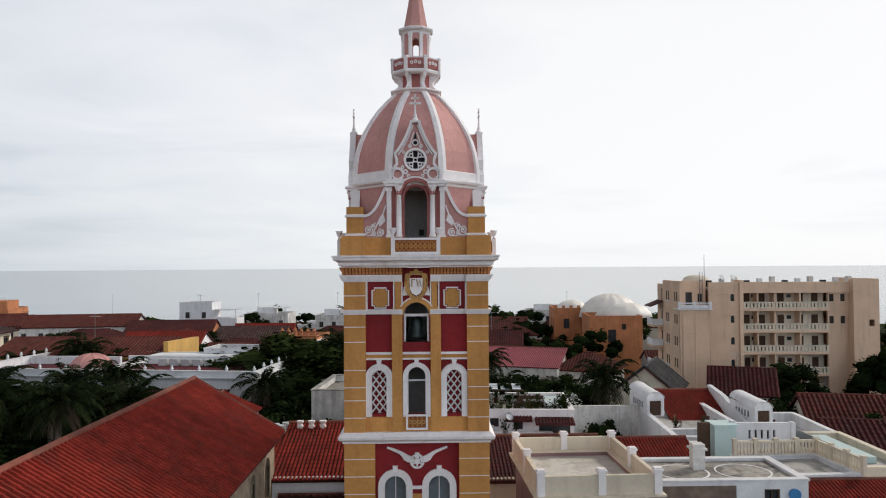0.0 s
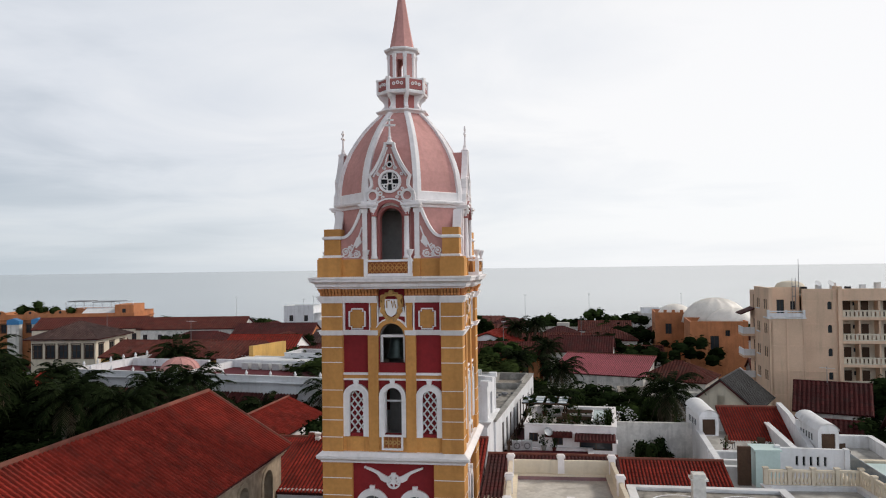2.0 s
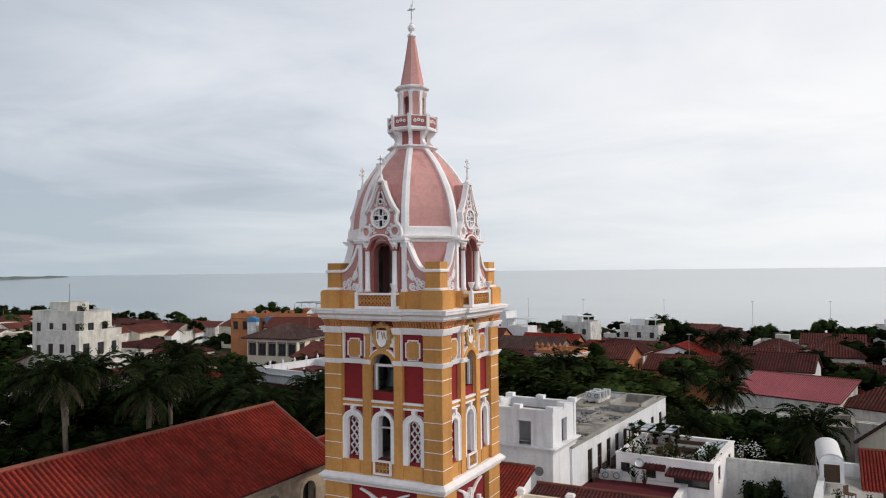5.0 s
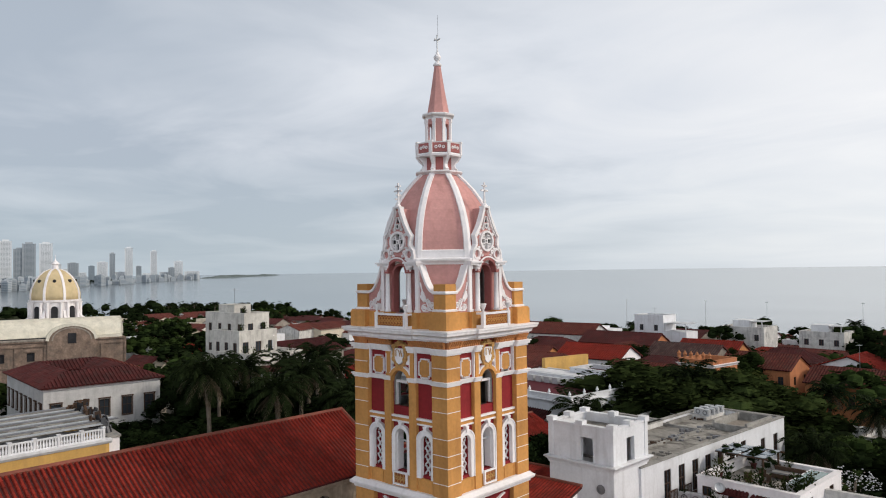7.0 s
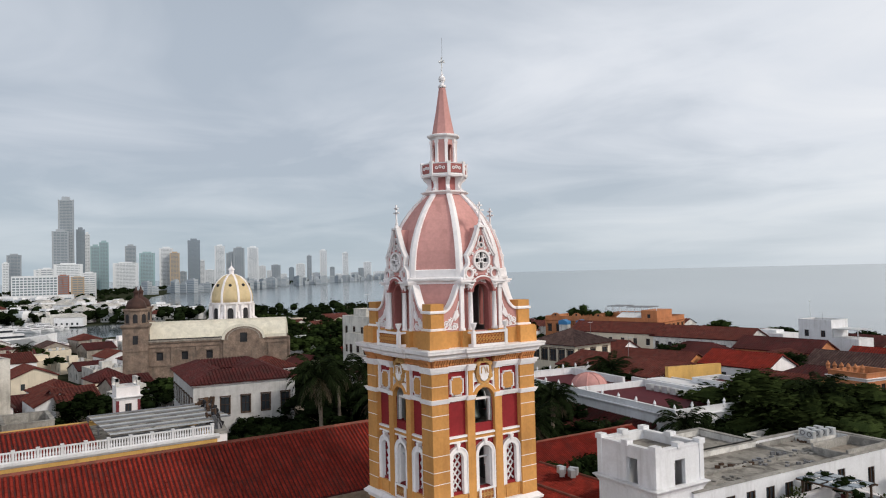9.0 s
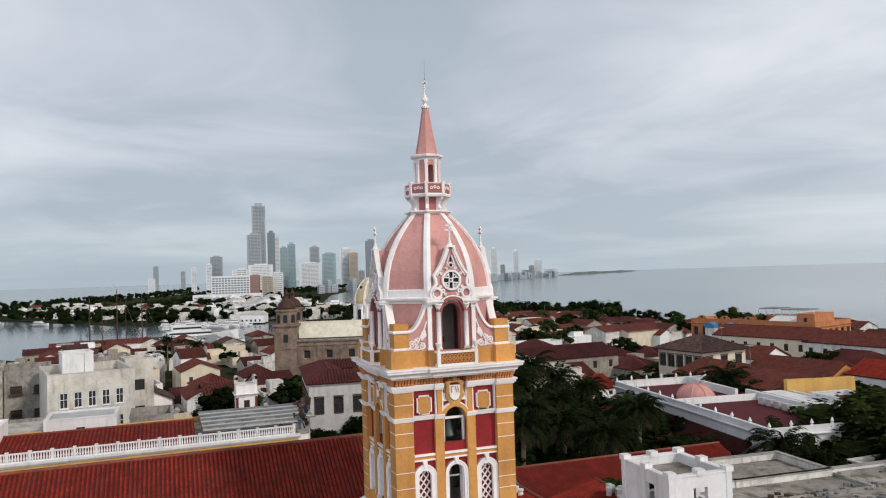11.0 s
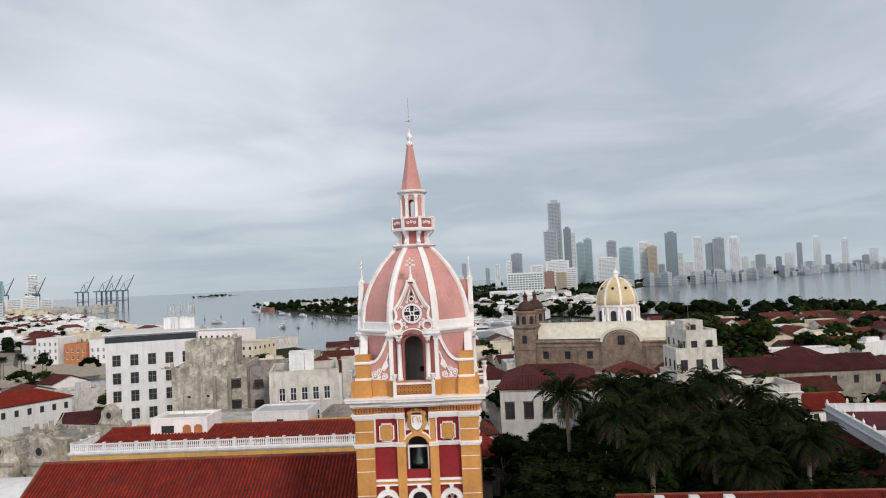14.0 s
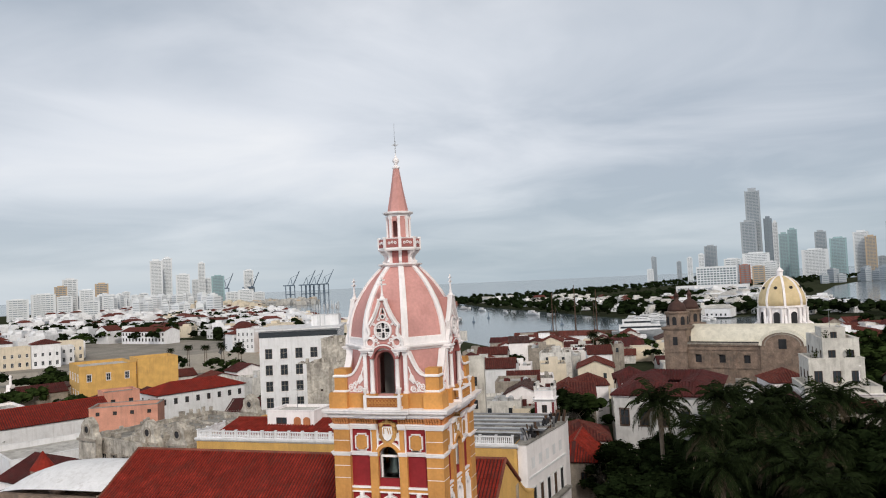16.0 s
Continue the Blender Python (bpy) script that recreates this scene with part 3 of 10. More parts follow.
mirrored("window_lattice", lattice, WHITE, "white diamond window lattice")
mirrored("window_backing", backing, CRIMSON)
round_four("window_bar", Geo().box(-0.43, 0.43, -2.9, -2.86, 21.68, 21.76), STEEL)
# balcony fretwork under the middle window
rail = Geo().box(-0.5, 0.5, -3.36, -3.24, 20.12, 20.2).box(-0.5, 0.5, -3.36, -3.24, 19.5, 19.58).box(-0.5, -0.42, -3.36, -3.24, 19.58, 20.12).box(0.42, 0.5, -3.36, -3.24, 19.58, 20.12)
round_four("window_balcony_frame", rail, WHITE)
fret = Geo()
for k in range(4):
    fret.hoop(-0.3 + 0.2 * k, 19.85, 0.05, 0.1, -3.32, -3.27, 10)
    fret.box(-0.42 + 0.21 * k, -0.38 + 0.21 * k, -3.31, -3.28, 19.58, 20.12)
round_four("window_balcony_panel", Geo().box(-0.42, 0.42, -3.285, -3.27, 19.6, 20.1), RECESSBROWN)
round_four("window_balcony_fret", fret, GILT, "ochre stucco fretwork")

# notched ochre tablets beside the arms
tablet, rim = Geo(), Geo()


def notched(cx, cz, w, h, c):
    return [(cx - w + c, cz - h), (cx + w - c, cz - h), (cx + w - c, cz - h + c), (cx + w, cz - h + c), (cx + w, cz + h - c), (cx + w - c, cz + h - c),
            (cx + w - c, cz + h), (cx - w + c, cz + h), (cx - w + c, cz + h - c), (cx - w, cz + h - c), (cx - w, cz - h + c), (cx - w + c, cz - h + c)]


tablet.slab(notched(1.68, 25.60, 0.33, 0.42, 0.11), -3.16, -3.05)
rim.strip(notched(1.68, 25.60, 0.38, 0.47, 0.11) + notched(1.68, 25.60, 0.38, 0.47, 0.11)[:2], 0.06, -3.18, -3.05)
mirrored("tablet", tablet, OCHRE, "ochre notched stucco tablet")
mirrored("tablet_rim", rim, WHITE)
# stucco coat of arms, bare of any device
arms = Geo()
arms.slab([(0, 25.70), (0.20, 25.82), (0.30, 26.05), (0.30, 26.52), (-0.30, 26.52), (-0.30, 26.05), (-0.20, 25.82)], -3.30, -3.05)
round_four("shield", arms, WHITE, "white stucco shield")
charge = Geo()
charge.strip([(-0.2, 26.12), (-0.2, 26.46), (-0.06, 26.46)], 0.05, -3.33, -3.3).strip([(0.02, 26.46), (0.09, 26.12), (0.16, 26.46), (0.24, 26.12)], 0.05, -3.33, -3.3)
round_four("shield_charge", charge, GILT, "dull gilt relief bars")
swag = Geo()
for sx in (-1, 1):
    swag.strip([(0, 25.58), (sx * 0.22, 25.66), (sx * 0.38, 25.88), (sx * 0.43, 26.2), (sx * 0.36, 26.45), (sx * 0.44, 26.62)], 0.17, -3.27, -3.05)
    swag.hoop(sx * 0.40, 25.98, 0.03, 0.13, -3.32, -3.05, 10)
    swag.hoop(sx * 0.40, 26.62, 0.03, 0.13, -3.32, -3.05, 10)
    swag.hoop(sx * 0.17, 25.56, 0.03, 0.10, -3.32, -3.05, 10)
    swag.strip([(sx * 0.5, 26.66), (sx * 0.53, 26.3), (sx * 0.50, 25.95)], 0.05, -3.2, -3.05)
swag.strip([(-0.46, 26.62), (-0.2, 26.74), (0.2, 26.74), (0.46, 26.62)], 0.14, -3.30, -3.05)
swag.strip([(-0.3, 26.80), (0.3, 26.80)], 0.08, -3.30, -3.05)
swag.disc(0, 26.84, 0.12, -3.34, -3.05, 10)
round_four("shield_mantling", swag, GILT, "gilded stucco mantling")
tassel = Geo().slab([(0.40, 25.72), (0.66, 25.70), (0.56, 26.15), (0.50, 26.15)], -3.2, -3.05)
mirrored("tassel", tassel, WHITE, "pale stucco tassel")

# frieze of corbels between two white bands
FRIEZE = ((26.36, 26.46, 0.06), (26.46, 26.60, 0.14), (26.60, 26.68, 0.2))
mirrored("frieze_band", stepped(0.66, 1.16, -3.3, FRIEZE), WHITE)
mirrored("frieze_band", stepped(1.16, 2.33, -3.12, FRIEZE), WHITE)
round_four("frieze_band", round_corner(3.36, 2.33, FRIEZE), WHITE)
# frieze ground coloured dark for the shade behind the corbels
mirrored("frieze_ground", Geo().box(0.62, 2.36, -3.2, -3.0, 26.66, 27.02), RECESSBROWN)
round_four("frieze_ground", Geo().box(2.36, 3.34, -3.34, -2.36, 26.66, 27.02), RECESSBROWN)
corbel = Geo()
corbel.loft([[(-0.052, y1, z), (0.052, y1, z), (0.052, 0.05, z), (-0.052, 0.05, z)] for y1, z in ((-0.03, 26.67), (-0.09, 26.73), (-0.07, 26.8), (-0.16, 26.92), (-0.22, 27.04))])
corbel_mesh = corbel.mesh("corbel")
for m in TURNS:
    for s in (-1, 1):
        for x, y in [(0.73 + 0.155 * k, -3.22) for k in range(11)] + [(2.44 + 0.155 * k, -3.38) for k in range(6)]:
            part("corbel", corbel_mesh, OCHREPALE, tower, "", m @ Matrix.Translation((s * x, y, 0)))
# the main cornice steps out over the middle of each face
PROFILE = [(-0.3, 27.02), (0.10, 27.02), (0.12, 27.08), (0.22, 27.12), (0.24, 27.24), (0.30, 27.30), (0.44, 27.36), (0.46, 27.48), (0.50, 27.50), (0.50, 27.58), (-0.3, 27.60)]
part("main_cornice", moulding(bayed, PROFILE, 3.36, 1.12, 0.16), WHITE, tower, "white stepped main cornice")
PROFILE = [(-0.3, 18.88), (0.06, 18.9), (0.08, 19.0), (0.16, 19.04), (0.24, 19.1), (0.26, 19.22), (0.20, 19.26), (0.04, 19.40), (-0.3, 19.40)]
part("lower_cornice", moulding(square, PROFILE, 3.36), WHITE, tower, "white lower cornice")

# ---- attic and drum ----
round_four("corner_base", Geo().box(2.36, 3.5, -3.5, -2.36, 27.58, 28.42).box(2.40, 3.46, -3.46, -2.40, 28.42, 28.5), OCHRE)
round_four("corner_block", Geo().box(2.45, 3.24, -3.24, -2.45, 28.5, 29.86), OCHRE)
round_four("block_cap", moulding(lambda h: square(h), [(0.0, 29.36), (0.06, 29.38), (0.07, 29.46), (0.03, 29.5), (0.0, 29.52)], 0.4).moved(Matrix.Translation((2.845, -2.845, 0))), WHITE)
round_four("block_cap", moulding(lambda h: square(h), [(0.0, 28.5), (0.05, 28.5), (0.06, 28.58), (0.0, 28.62)], 0.4).moved(Matrix.Translation((2.845, -2.845, 0))), WHITE)
mirrored("attic_plinth", Geo().box(1.08, 2.4, -3.2, -2.8, 27.58, 28.42), OCHRE)
# concave side walls with a white coping, from the columns down to the corner blocks
curve = [(1.42 + 1.03 * t, 29.42 + 1.35 * (1 - math.sin(t * math.pi / 2)) ** 1.25) for t in [i / 10 for i in range(11)]]
sweep = Geo().slab([(1.2, 28.42), (2.45, 28.42)] + curve[::-1] + [(1.2, 30.8)], -3.08, -2.8)
mirrored("side_wall", sweep, PINK)
mirrored("coping", Geo().strip([(x, z + 0.03) for x, z in curve], 0.13, -3.17, -2.76), WHITE)
scroll = Geo()


def spiral(cx, cz, r, a0, turn, w=0.05):
    pts = [(cx + r * (1 - 0.78 * i / 14) * math.cos(radians(a0 + turn * i / 14)), cz + r * (1 - 0.78 * i / 14) * math.sin(radians(a0 + turn * i / 14))) for i in range(15)]
    scroll.strip(pts, w, -3.14, -3.06)
    scroll.disc(cx, cz, w * 0.9, -3.14, -3.06, 8)


spiral(2.22, 28.78, 0.20, 200, -560)
spiral(1.70, 28.66, 0.18, 70, 560)
spiral(2.02, 28.98, 0.10, 250, -420, 0.04)
spiral(2.36, 28.60, 0.07, 120, 420, 0.035)
spiral(1.97, 28.62, 0.09, 90, 420, 0.04)
scroll.strip([(1.40, 29.95), (1.52, 29.6), (1.66, 29.28), (1.84, 28.98), (1.98, 28.72), (2.1, 28.56)], 0.06, -3.14, -3.06)
scroll.slab([(1.50, 29.50), (1.46, 29.30), (1.62, 29.02), (1.82, 29.10), (1.66, 29.45)], -3.15, -3.06)
for k in range(4):
    scroll.strip([(1.44 + 0.08 * k, 29.28 - 0.08 * k), (1.52 + 0.06 * k, 29.14 - 0.06 * k)], 0.07, -3.16, -3.06)
    scroll.strip([(1.84 + 0.10 * k, 29.05 - 0.06 * k), (1.95 + 0.10 * k, 29.12 - 0.10 * k)], 0.05, -3.13, -3.06)
scroll.strip([(1.55, 28.82), (1.50, 28.62), (1.62, 28.50), (1.85, 28.50), (2.1, 28.54), (2.3, 28.52)], 0.045, -3.13, -3.06)
mirrored("scroll", scroll, WHITE, "white stucco scrollwork")
# drum: an octagon with an opening on each main side
part_drum = Geo()
k8 = 3.02 * math.tan(math.pi / 8)
for i in range(4):
    m = TURNS[i]
    part("drum_wall", Geo().wall(-k8, k8, 27.58, 31.05, -3.02, -2.66, [(0.0, 0.56, 28.35, 30.30, True)], 10), PINK, tower, "", m)
    part("drum_wall", Geo().box(-k8, k8, -3.02, -2.7, 27.58, 31.05), PINK, tower, "", m @ Matrix.Rotation(radians(45), 4, "Z"))
part("drum_floor", Geo().prism(octagon(2.7), 27.6, 27.7), CONCRETE, tower)
part("drum_ceiling", Geo().prism(octagon(2.7), 31.0, 31.1), DARK, tower)
stair_core = part("stair_core", Geo().box(-0.95, 0.95, -0.95, 0.95, 27.7, 31.0), PLASTERGREY, tower, "grey plastered stair core")
round_four("core_hatch", Geo().box(0.12, 0.36, -0.98, -0.95, 28.6, 28.9), DARK, "", stair_core)
round_four("drum_lining", Geo().wall(-k8 * 0.87, k8 * 0.87, 27.7, 31.0, -2.64, -2.6, [(0.0, 0.56, 28.35, 30.30, True)], 10), PLASTERGREY)
round_four("arch_line", arch_band(0, 28.4, 30.30, 0.53, 0.64, -3.12, -2.7), PINKDARK)
round_four("arch_hood", arch_band(0, 30.3, 30.42, 0.64, 0.90, -3.40, -2.9, legs=False), PINKDARK)
# columns and pilasters of the aedicules
col = Geo()
col.turned([(0.17, 28.42), (0.17, 28.52), (0.13, 28.56), (0.125, 29.4), (0.11, 30.5), (0.13, 30.52), (0.12, 30.56), (0.19, 30.74), (0.21, 30.76), (0.21, 30.82)], 12, 0.78, -3.28)
col.smooth = True
mirrored("column", col, WHITE)
mirrored("outer_pilaster", Geo().box(1.14, 1.36, -3.22, -2.9, 28.42, 30.6).box(1.10, 1.40, -3.26, -2.9, 30.6, 30.82).box(1.10, 1.40, -3.26, -2.9, 28.42, 28.55), WHITE)
mirrored("pilaster_ground", Geo().box(0.98, 1.14, -3.12, -2.9, 28.42, 30.8), PINKDARK)
mirrored("entablature", Geo().box(0.58, 1.44, -3.42, -2.9, 30.82, 30.92).box(0.54, 1.50, -3.5, -2.9, 30.92, 31.02), WHITE)
mirrored("column_base", Geo().box(0.55, 1.42, -3.42, -2.9, 27.58, 28.42), OCHRE)
# balconies in front with a fretted parapet and urns
bal = Geo().box(-1.1, 1.1, -3.92, -3.76, 28.28, 28.38).box(-1.1, 1.1, -3.90, -3.78, 27.60, 27.74)
for x in (-1.04, 1.04):
    bal.box(x - 0.09, x + 0.09, -3.93, -3.75, 27.60, 28.42)
    bal.box(x - 0.07, x + 0.07, -3.75, -3.3, 28.28, 28.38).box(x - 0.05, x + 0.05, -3.75, -3.3, 27.60, 27.74)
round_four("balcony_frame", bal, WHITE)
round_four("balcony_panel", Geo().box(-0.95, 0.95, -3.85, -3.82, 27.74, 28.28), RECESSBROWN)
fretb = Geo()
for k in range(9):
    fretb.hoop(-0.84 + 0.21 * k, 28.0, 0.045, 0.095, -3.89, -3.85, 10)
    fretb.strip([(-0.93 + 0.21 * k, 27.78), (-0.84 + 0.21 * k, 27.9), (-0.75 + 0.21 * k, 27.78)], 0.035, -3.88, -3.85)
    fretb.strip([(-0.93 + 0.21 * k, 28.22), (-0.84 + 0.21 * k, 28.1), (-0.75 + 0.21 * k, 28.22)], 0.035, -3.88, -3.85)
for m in TURNS:
    part("balcony_fret", fretb, OCHRE, tower, "ochre fretted balcony panel", m, kind="stuff")
urn = Geo()
urn.turned([(0.10, 28.40), (0.05, 28.48), (0.06, 28.54), (0.13, 28.66), (0.14, 28.74), (0.18, 28.80), (0.17, 28.84), (0.12, 28.82)], 10, 1.04, -3.84)
urn.smooth = True
mirrored("urn", urn, WHITE, "white stucco urn")

# ---- dome ----
part("dome_cornice", moulding(octagon, [(-0.2, 30.84), (0.06, 30.86), (0.10, 30.96), (0.26, 31.02), (0.30, 31.10), (0.30, 31.16), (0.10, 31.20), (-0.2, 31.22)], 3.02), WHITE, tower, "white octagonal dome cornice")
DOME = [(3.1, 31.18), (3.1, 31.58), (3.06, 32.05), (2.97, 32.62), (2.81, 33.18), (2.57, 33.76), (2.26, 34.32), (1.9, 34.86), (1.52, 35.32), (1.15, 35.7), (0.98, 35.86)]
shell = Geo()
shell.loft([[(x, y, z) for x, y in octagon(r - 0.06)] for r, z in DOME], caps=False)
part("dome_shell", shell, PINK, tower, "pink plaster dome shell")
rib = Geo()
rings = []
for i, (r, z) in enumerate(DOME):
    a, b = DOME[max(0, i - 1)], DOME[min(len(DOME) - 1, i + 1)]
    n = Vector((b[1] - a[1], -(b[0] - a[0]))).normalized()
    R = r / math.cos(math.pi / 8)
    w = 0.13 + 0.06 * r / 3.1
    # the ridge of the rib lies on the octagon's corner, the wings on the two sides
    for_side = []
    for s in (-1, 1):
        d = Vector((-math.sin(math.pi / 8), s * math.cos(math.pi / 8)))
        for_side.append(Vector((R, 0)) + d * w)
    o = 0.055
    pts = [(for_side[0].x - 0.15, for_side[0].y, z), (for_side[0].x + o * n.x, for_side[0].y - 0.02, z + o * n.y), (R + o * 1.1 * n.x, 0, z + o * n.y), (for_side[1].x + o * n.x, for_side[1].y + 0.02, z + o * n.y), (for_side[1].x - 0.15, for_side[1].y, z)]
    rings.append(pts)
rib.loft(rings)
rib_mesh = rib.mesh("dome_rib")
for k in range(8):
    part("dome_rib", rib_mesh, WHITE, tower, "white raised dome rib", Matrix.Rotation(radians(45 * k + 22.5), 4, "Z"))
part("dome_foot", moulding(octagon, [(-0.1, 31.18), (0.03, 31.18), (0.05, 31.24), (0.05, 31.58), (0.0, 31.62), (-0.1, 31.62)], 3.08), WHITE, tower, "white band at the dome's foot")

# ---- gablets over the aedicules ----
outline = [(1.16, 31.07), (1.17, 31.3), (1.12, 31.55), (0.96, 31.72), (0.86, 31.88), (0.88, 32.1), (0.96, 32.34), (0.80, 32.52), (0.62, 32.80), (0.47, 33.08), (0.34, 33.38), (0.24, 33.62), (0.19, 33.82)]
inner_line = [(0.80, 32.30), (0.62, 32.56), (0.46, 32.84), (0.32, 33.14), (0.20, 33.44), (0.10, 33.68)]
rose_c, rose_r = 32.06, 0.48
# the gablet's plate in two halves, left open for the rose and for the arch below
half = [(0.0, 31.24)] + [(0.94 * math.sin(radians(a)), 30.3 + 0.94 * math.cos(radians(a))) for a in (15, 30)] + [(0.60, 31.07)]
half += outline + [(0.0, 33.82)] + [(rose_r * math.sin(radians(a)), rose_c + rose_r * math.cos(radians(a))) for a in range(0, 181, 15)]
mirrored("gablet_plate", Geo().slab(half, -3.22, -3.12), PINK)
edge = Geo()
for s in (-1, 1):
    edge.strip([(s * x, z) for x, z in outline], 0.13, -3.36, -3.08)
    edge.strip([(s * x, z) for x, z in inner_line], 0.055, -3.32, -3.1)
    edge.hoop(s * 0.83, 31.39, 0.20, 0.29, -3.36, -3.1, 18)
    edge.hoop(s * 0.47, 31.50, 0.05, 0.12, -3.3, -3.12, 10)
    edge.hoop(s * 0.60, 31.72, 0.03, 0.08, -3.3, -3.12, 10)
    edge.hoop(s * 0.34, 31.32, 0.03, 0.08, -3.3, -3.12, 10)
    edge.hoop(s * 0.56, 32.42, 0.03, 0.08, -3.3, -3.12, 10)
    edge.hoop(s * 0.26, 32.70, 0.03, 0.09, -3.3, -3.12, 10)
    edge.strip([(s * 0.30, 32.64), (s * 0.22, 32.84), (s * 0.16, 33.10), (s * 0.06, 33.36)], 0.05, -3.3, -3.12)
    edge.strip([(s * 0.98, 31.70), (s * 0.70, 31.66), (s * 0.58, 31.55)], 0.06, -3.3, -3.12)
edge.hoop(0, 30.3, 0.90, 0.98, -3.42, -3.08, 12, 20, 160)
edge.hoop(0, 32.86, 0.10, 0.15, -3.32, -3.12, 12)
edge.box(-0.25, 0.25, -3.38, -3.02, 33.80, 33.90)
round_four("gablet_edge", edge, WHITE, "white stucco gablet edging")
roseg = Geo()
roseg.hoop(0, rose_c, 0.44, 0.55, -3.36, -3.1, 28)
roseg.hoop(0, rose_c, 0.07, 0.12, -3.3, -3.14, 12)
for k in range(4):
    a = radians(90 * k + 45)
    roseg.hoop(0.29 * math.cos(a), rose_c + 0.29 * math.sin(a), 0.06, 0.11, -3.3, -3.14, 12)
    for d in (-27, 27):
        b = a + radians(d)
        roseg.strip([(0.30 * math.cos(a + radians(d * 0.7)), rose_c + 0.30 * math.sin(a + radians(d * 0.7))), (0.45 * math.cos(b), rose_c + 0.45 * math.sin(b))], 0.05, -3.29, -3.14)
    roseg.strip([(0.10 * math.cos(a), rose_c + 0.10 * math.sin(a)), (0.20 * math.cos(a), rose_c + 0.20 * math.sin(a))], 0.07, -3.29, -3.14)
round_four("rose_tracery", roseg, WHITE, "white rose window tracery")
round_four("rose_opening", Geo().disc(0, rose_c, 0.47, -3.15, -3.1, 20), DARK)
round_four("gablet_eyelet", Geo().disc(0, 32.86, 0.10, -3.24, -3.2, 10), DARK)
round_four("gablet_lancet", Geo().slab([(-0.07, 33.05), (0.07, 33.05), (0.0, 33.42)], -3.24, -3.2), DARK)
# the gablet's body runs back into the dome
body = Geo()
side = [(1.1, 31.15), (0.9, 31.6), (0.9, 32.3), (0.45, 32.75), (0.15, 33.8)]
poly = [(x, z) for x, z in side] + [(-x, z) for x, z in side[::-1]]
n = len(poly)
body.add([(x, -3.12, z) for x, z in poly] + [(x, -1.6, z) for x, z in poly], [(i, n + i, n + (i + 1) % n, (i + 1) % n) for i in range(n)])
round_four("gablet_body", body, PINK)
fin = Geo()
fin.turned([(0.20, 33.88), (0.14, 33.97), (0.08, 34.06), (0.09, 34.14), (0.055, 34.22), (0.045, 34.45)], 8, 0, -3.2)
fin.box(-0.035, 0.035, -3.235, -3.165, 34.4, 35.15).box(-0.28, 0.28, -3.235, -3.165, 34.68, 34.77).box(-0.19, 0.19, -3.235, -3.165, 34.93, 35.01)
round_four("finial_cross", fin, WHITE, "white double-barred finial cross")

# ---- lantern and spire ----
part("dome_collar", moulding(octagon, [(-0.1, 35.75), (0.08, 35.77), (0.14, 35.83), (0.28, 35.89), (0.28, 35.95), (0.12, 35.99), (-0.1, 35.99)], 1.0), WHITE, tower)
part("lantern_drum", Geo().prism(octagon(0.74), 35.92, 36.82), PINKDARK, tower)
bracket = Geo()
bracket.slab([(0.66, 36.02), (1.02, 35.97), (1.10, 36.09), (0.98, 36.19), (0.94, 36.33), (1.02, 36.49), (1.18, 36.61), (1.26, 36.77), (0.66, 36.77)], -0.09, 0.09)
bracket_mesh = bracket.mesh("lantern_bracket")
post = Geo().box(1.16, 1.34, -0.09, 0.09, 36.85, 37.59).box(1.14, 1.36, -0.11, 0.11, 37.51, 37.59)
post_mesh = post.mesh("lantern_post")
shaft_post = Geo().box(0.60, 0.76, -0.08, 0.08, 37.47, 38.89).box(0.58, 0.79, -0.10, 0.10, 38.72, 38.89)
shaft_mesh = shaft_post.mesh("lantern_pilaster")
side_panel = Geo().box(-0.44, 0.44, -1.2, -1.1, 36.97, 37.47)
side_mesh = side_panel.mesh("lantern_parapet")
orn = Geo()
for k in range(3):
    orn.hoop(-0.2 + 0.2 * k, 37.23 + 0.04 * (k % 2), 0.04, 0.09, -1.23, -1.2, 8)
orn_mesh = orn.mesh("parapet_ornament")
for k in range(8):
    r = Matrix.Rotation(radians(45 * k + 22.5), 4, "Z")
    part("lantern_bracket", bracket_mesh, WHITE, tower, "white scrolled lantern bracket", r)
    part("lantern_post", post_mesh, WHITE, tower, "", r)
    part("lantern_pilaster", shaft_mesh, WHITE, tower, "", r)
    q = Matrix.Rotation(radians(45 * k), 4, "Z")
    part("lantern_parapet", side_mesh, PINKDARK, tower, "dusky pink lantern parapet panel", q)
    part("parapet_ornament", orn_mesh, WHITE, tower, "", q)
    ks = 0.64 * math.tan(math.pi / 8)
    holes = [(0.0, 0.16, 37.62, 38.47, True)] if k % 2 == 0 else []
    part("lantern_wall", Geo().wall(-ks, ks, 36.87, 38.92, -0.64, -0.52, holes, 6), PINK, tower, "", q)
part("lantern_floor", moulding(octagon, [(-0.5, 36.75), (0.10, 36.77), (0.12, 36.87), (0.06, 36.95), (-0.5, 36.95)], 1.12), WHITE, tower)
part("parapet_rail", moulding(octagon, [(-0.14, 37.45), (0.02, 37.47), (0.04, 37.53), (-0.14, 37.55)], 1.18), WHITE, tower)
part("lantern_cornice", moulding(octagon, [(-0.6, 38.87), (0.02, 38.89), (0.06, 38.99), (0.20, 39.07), (0.22, 39.15), (0.18, 39.19), (-0.6, 39.23)], 0.66), WHITE, tower)
spire = Geo()
spire.loft([[(x, y, z) for x, y in octagon(r)] for r, z in ((0.60, 39.17), (0.58, 39.37), (0.37, 40.57), (0.17, 41.95))])
part("spire", spire, PINK, tower, "pink plaster spire")
fl = Geo()
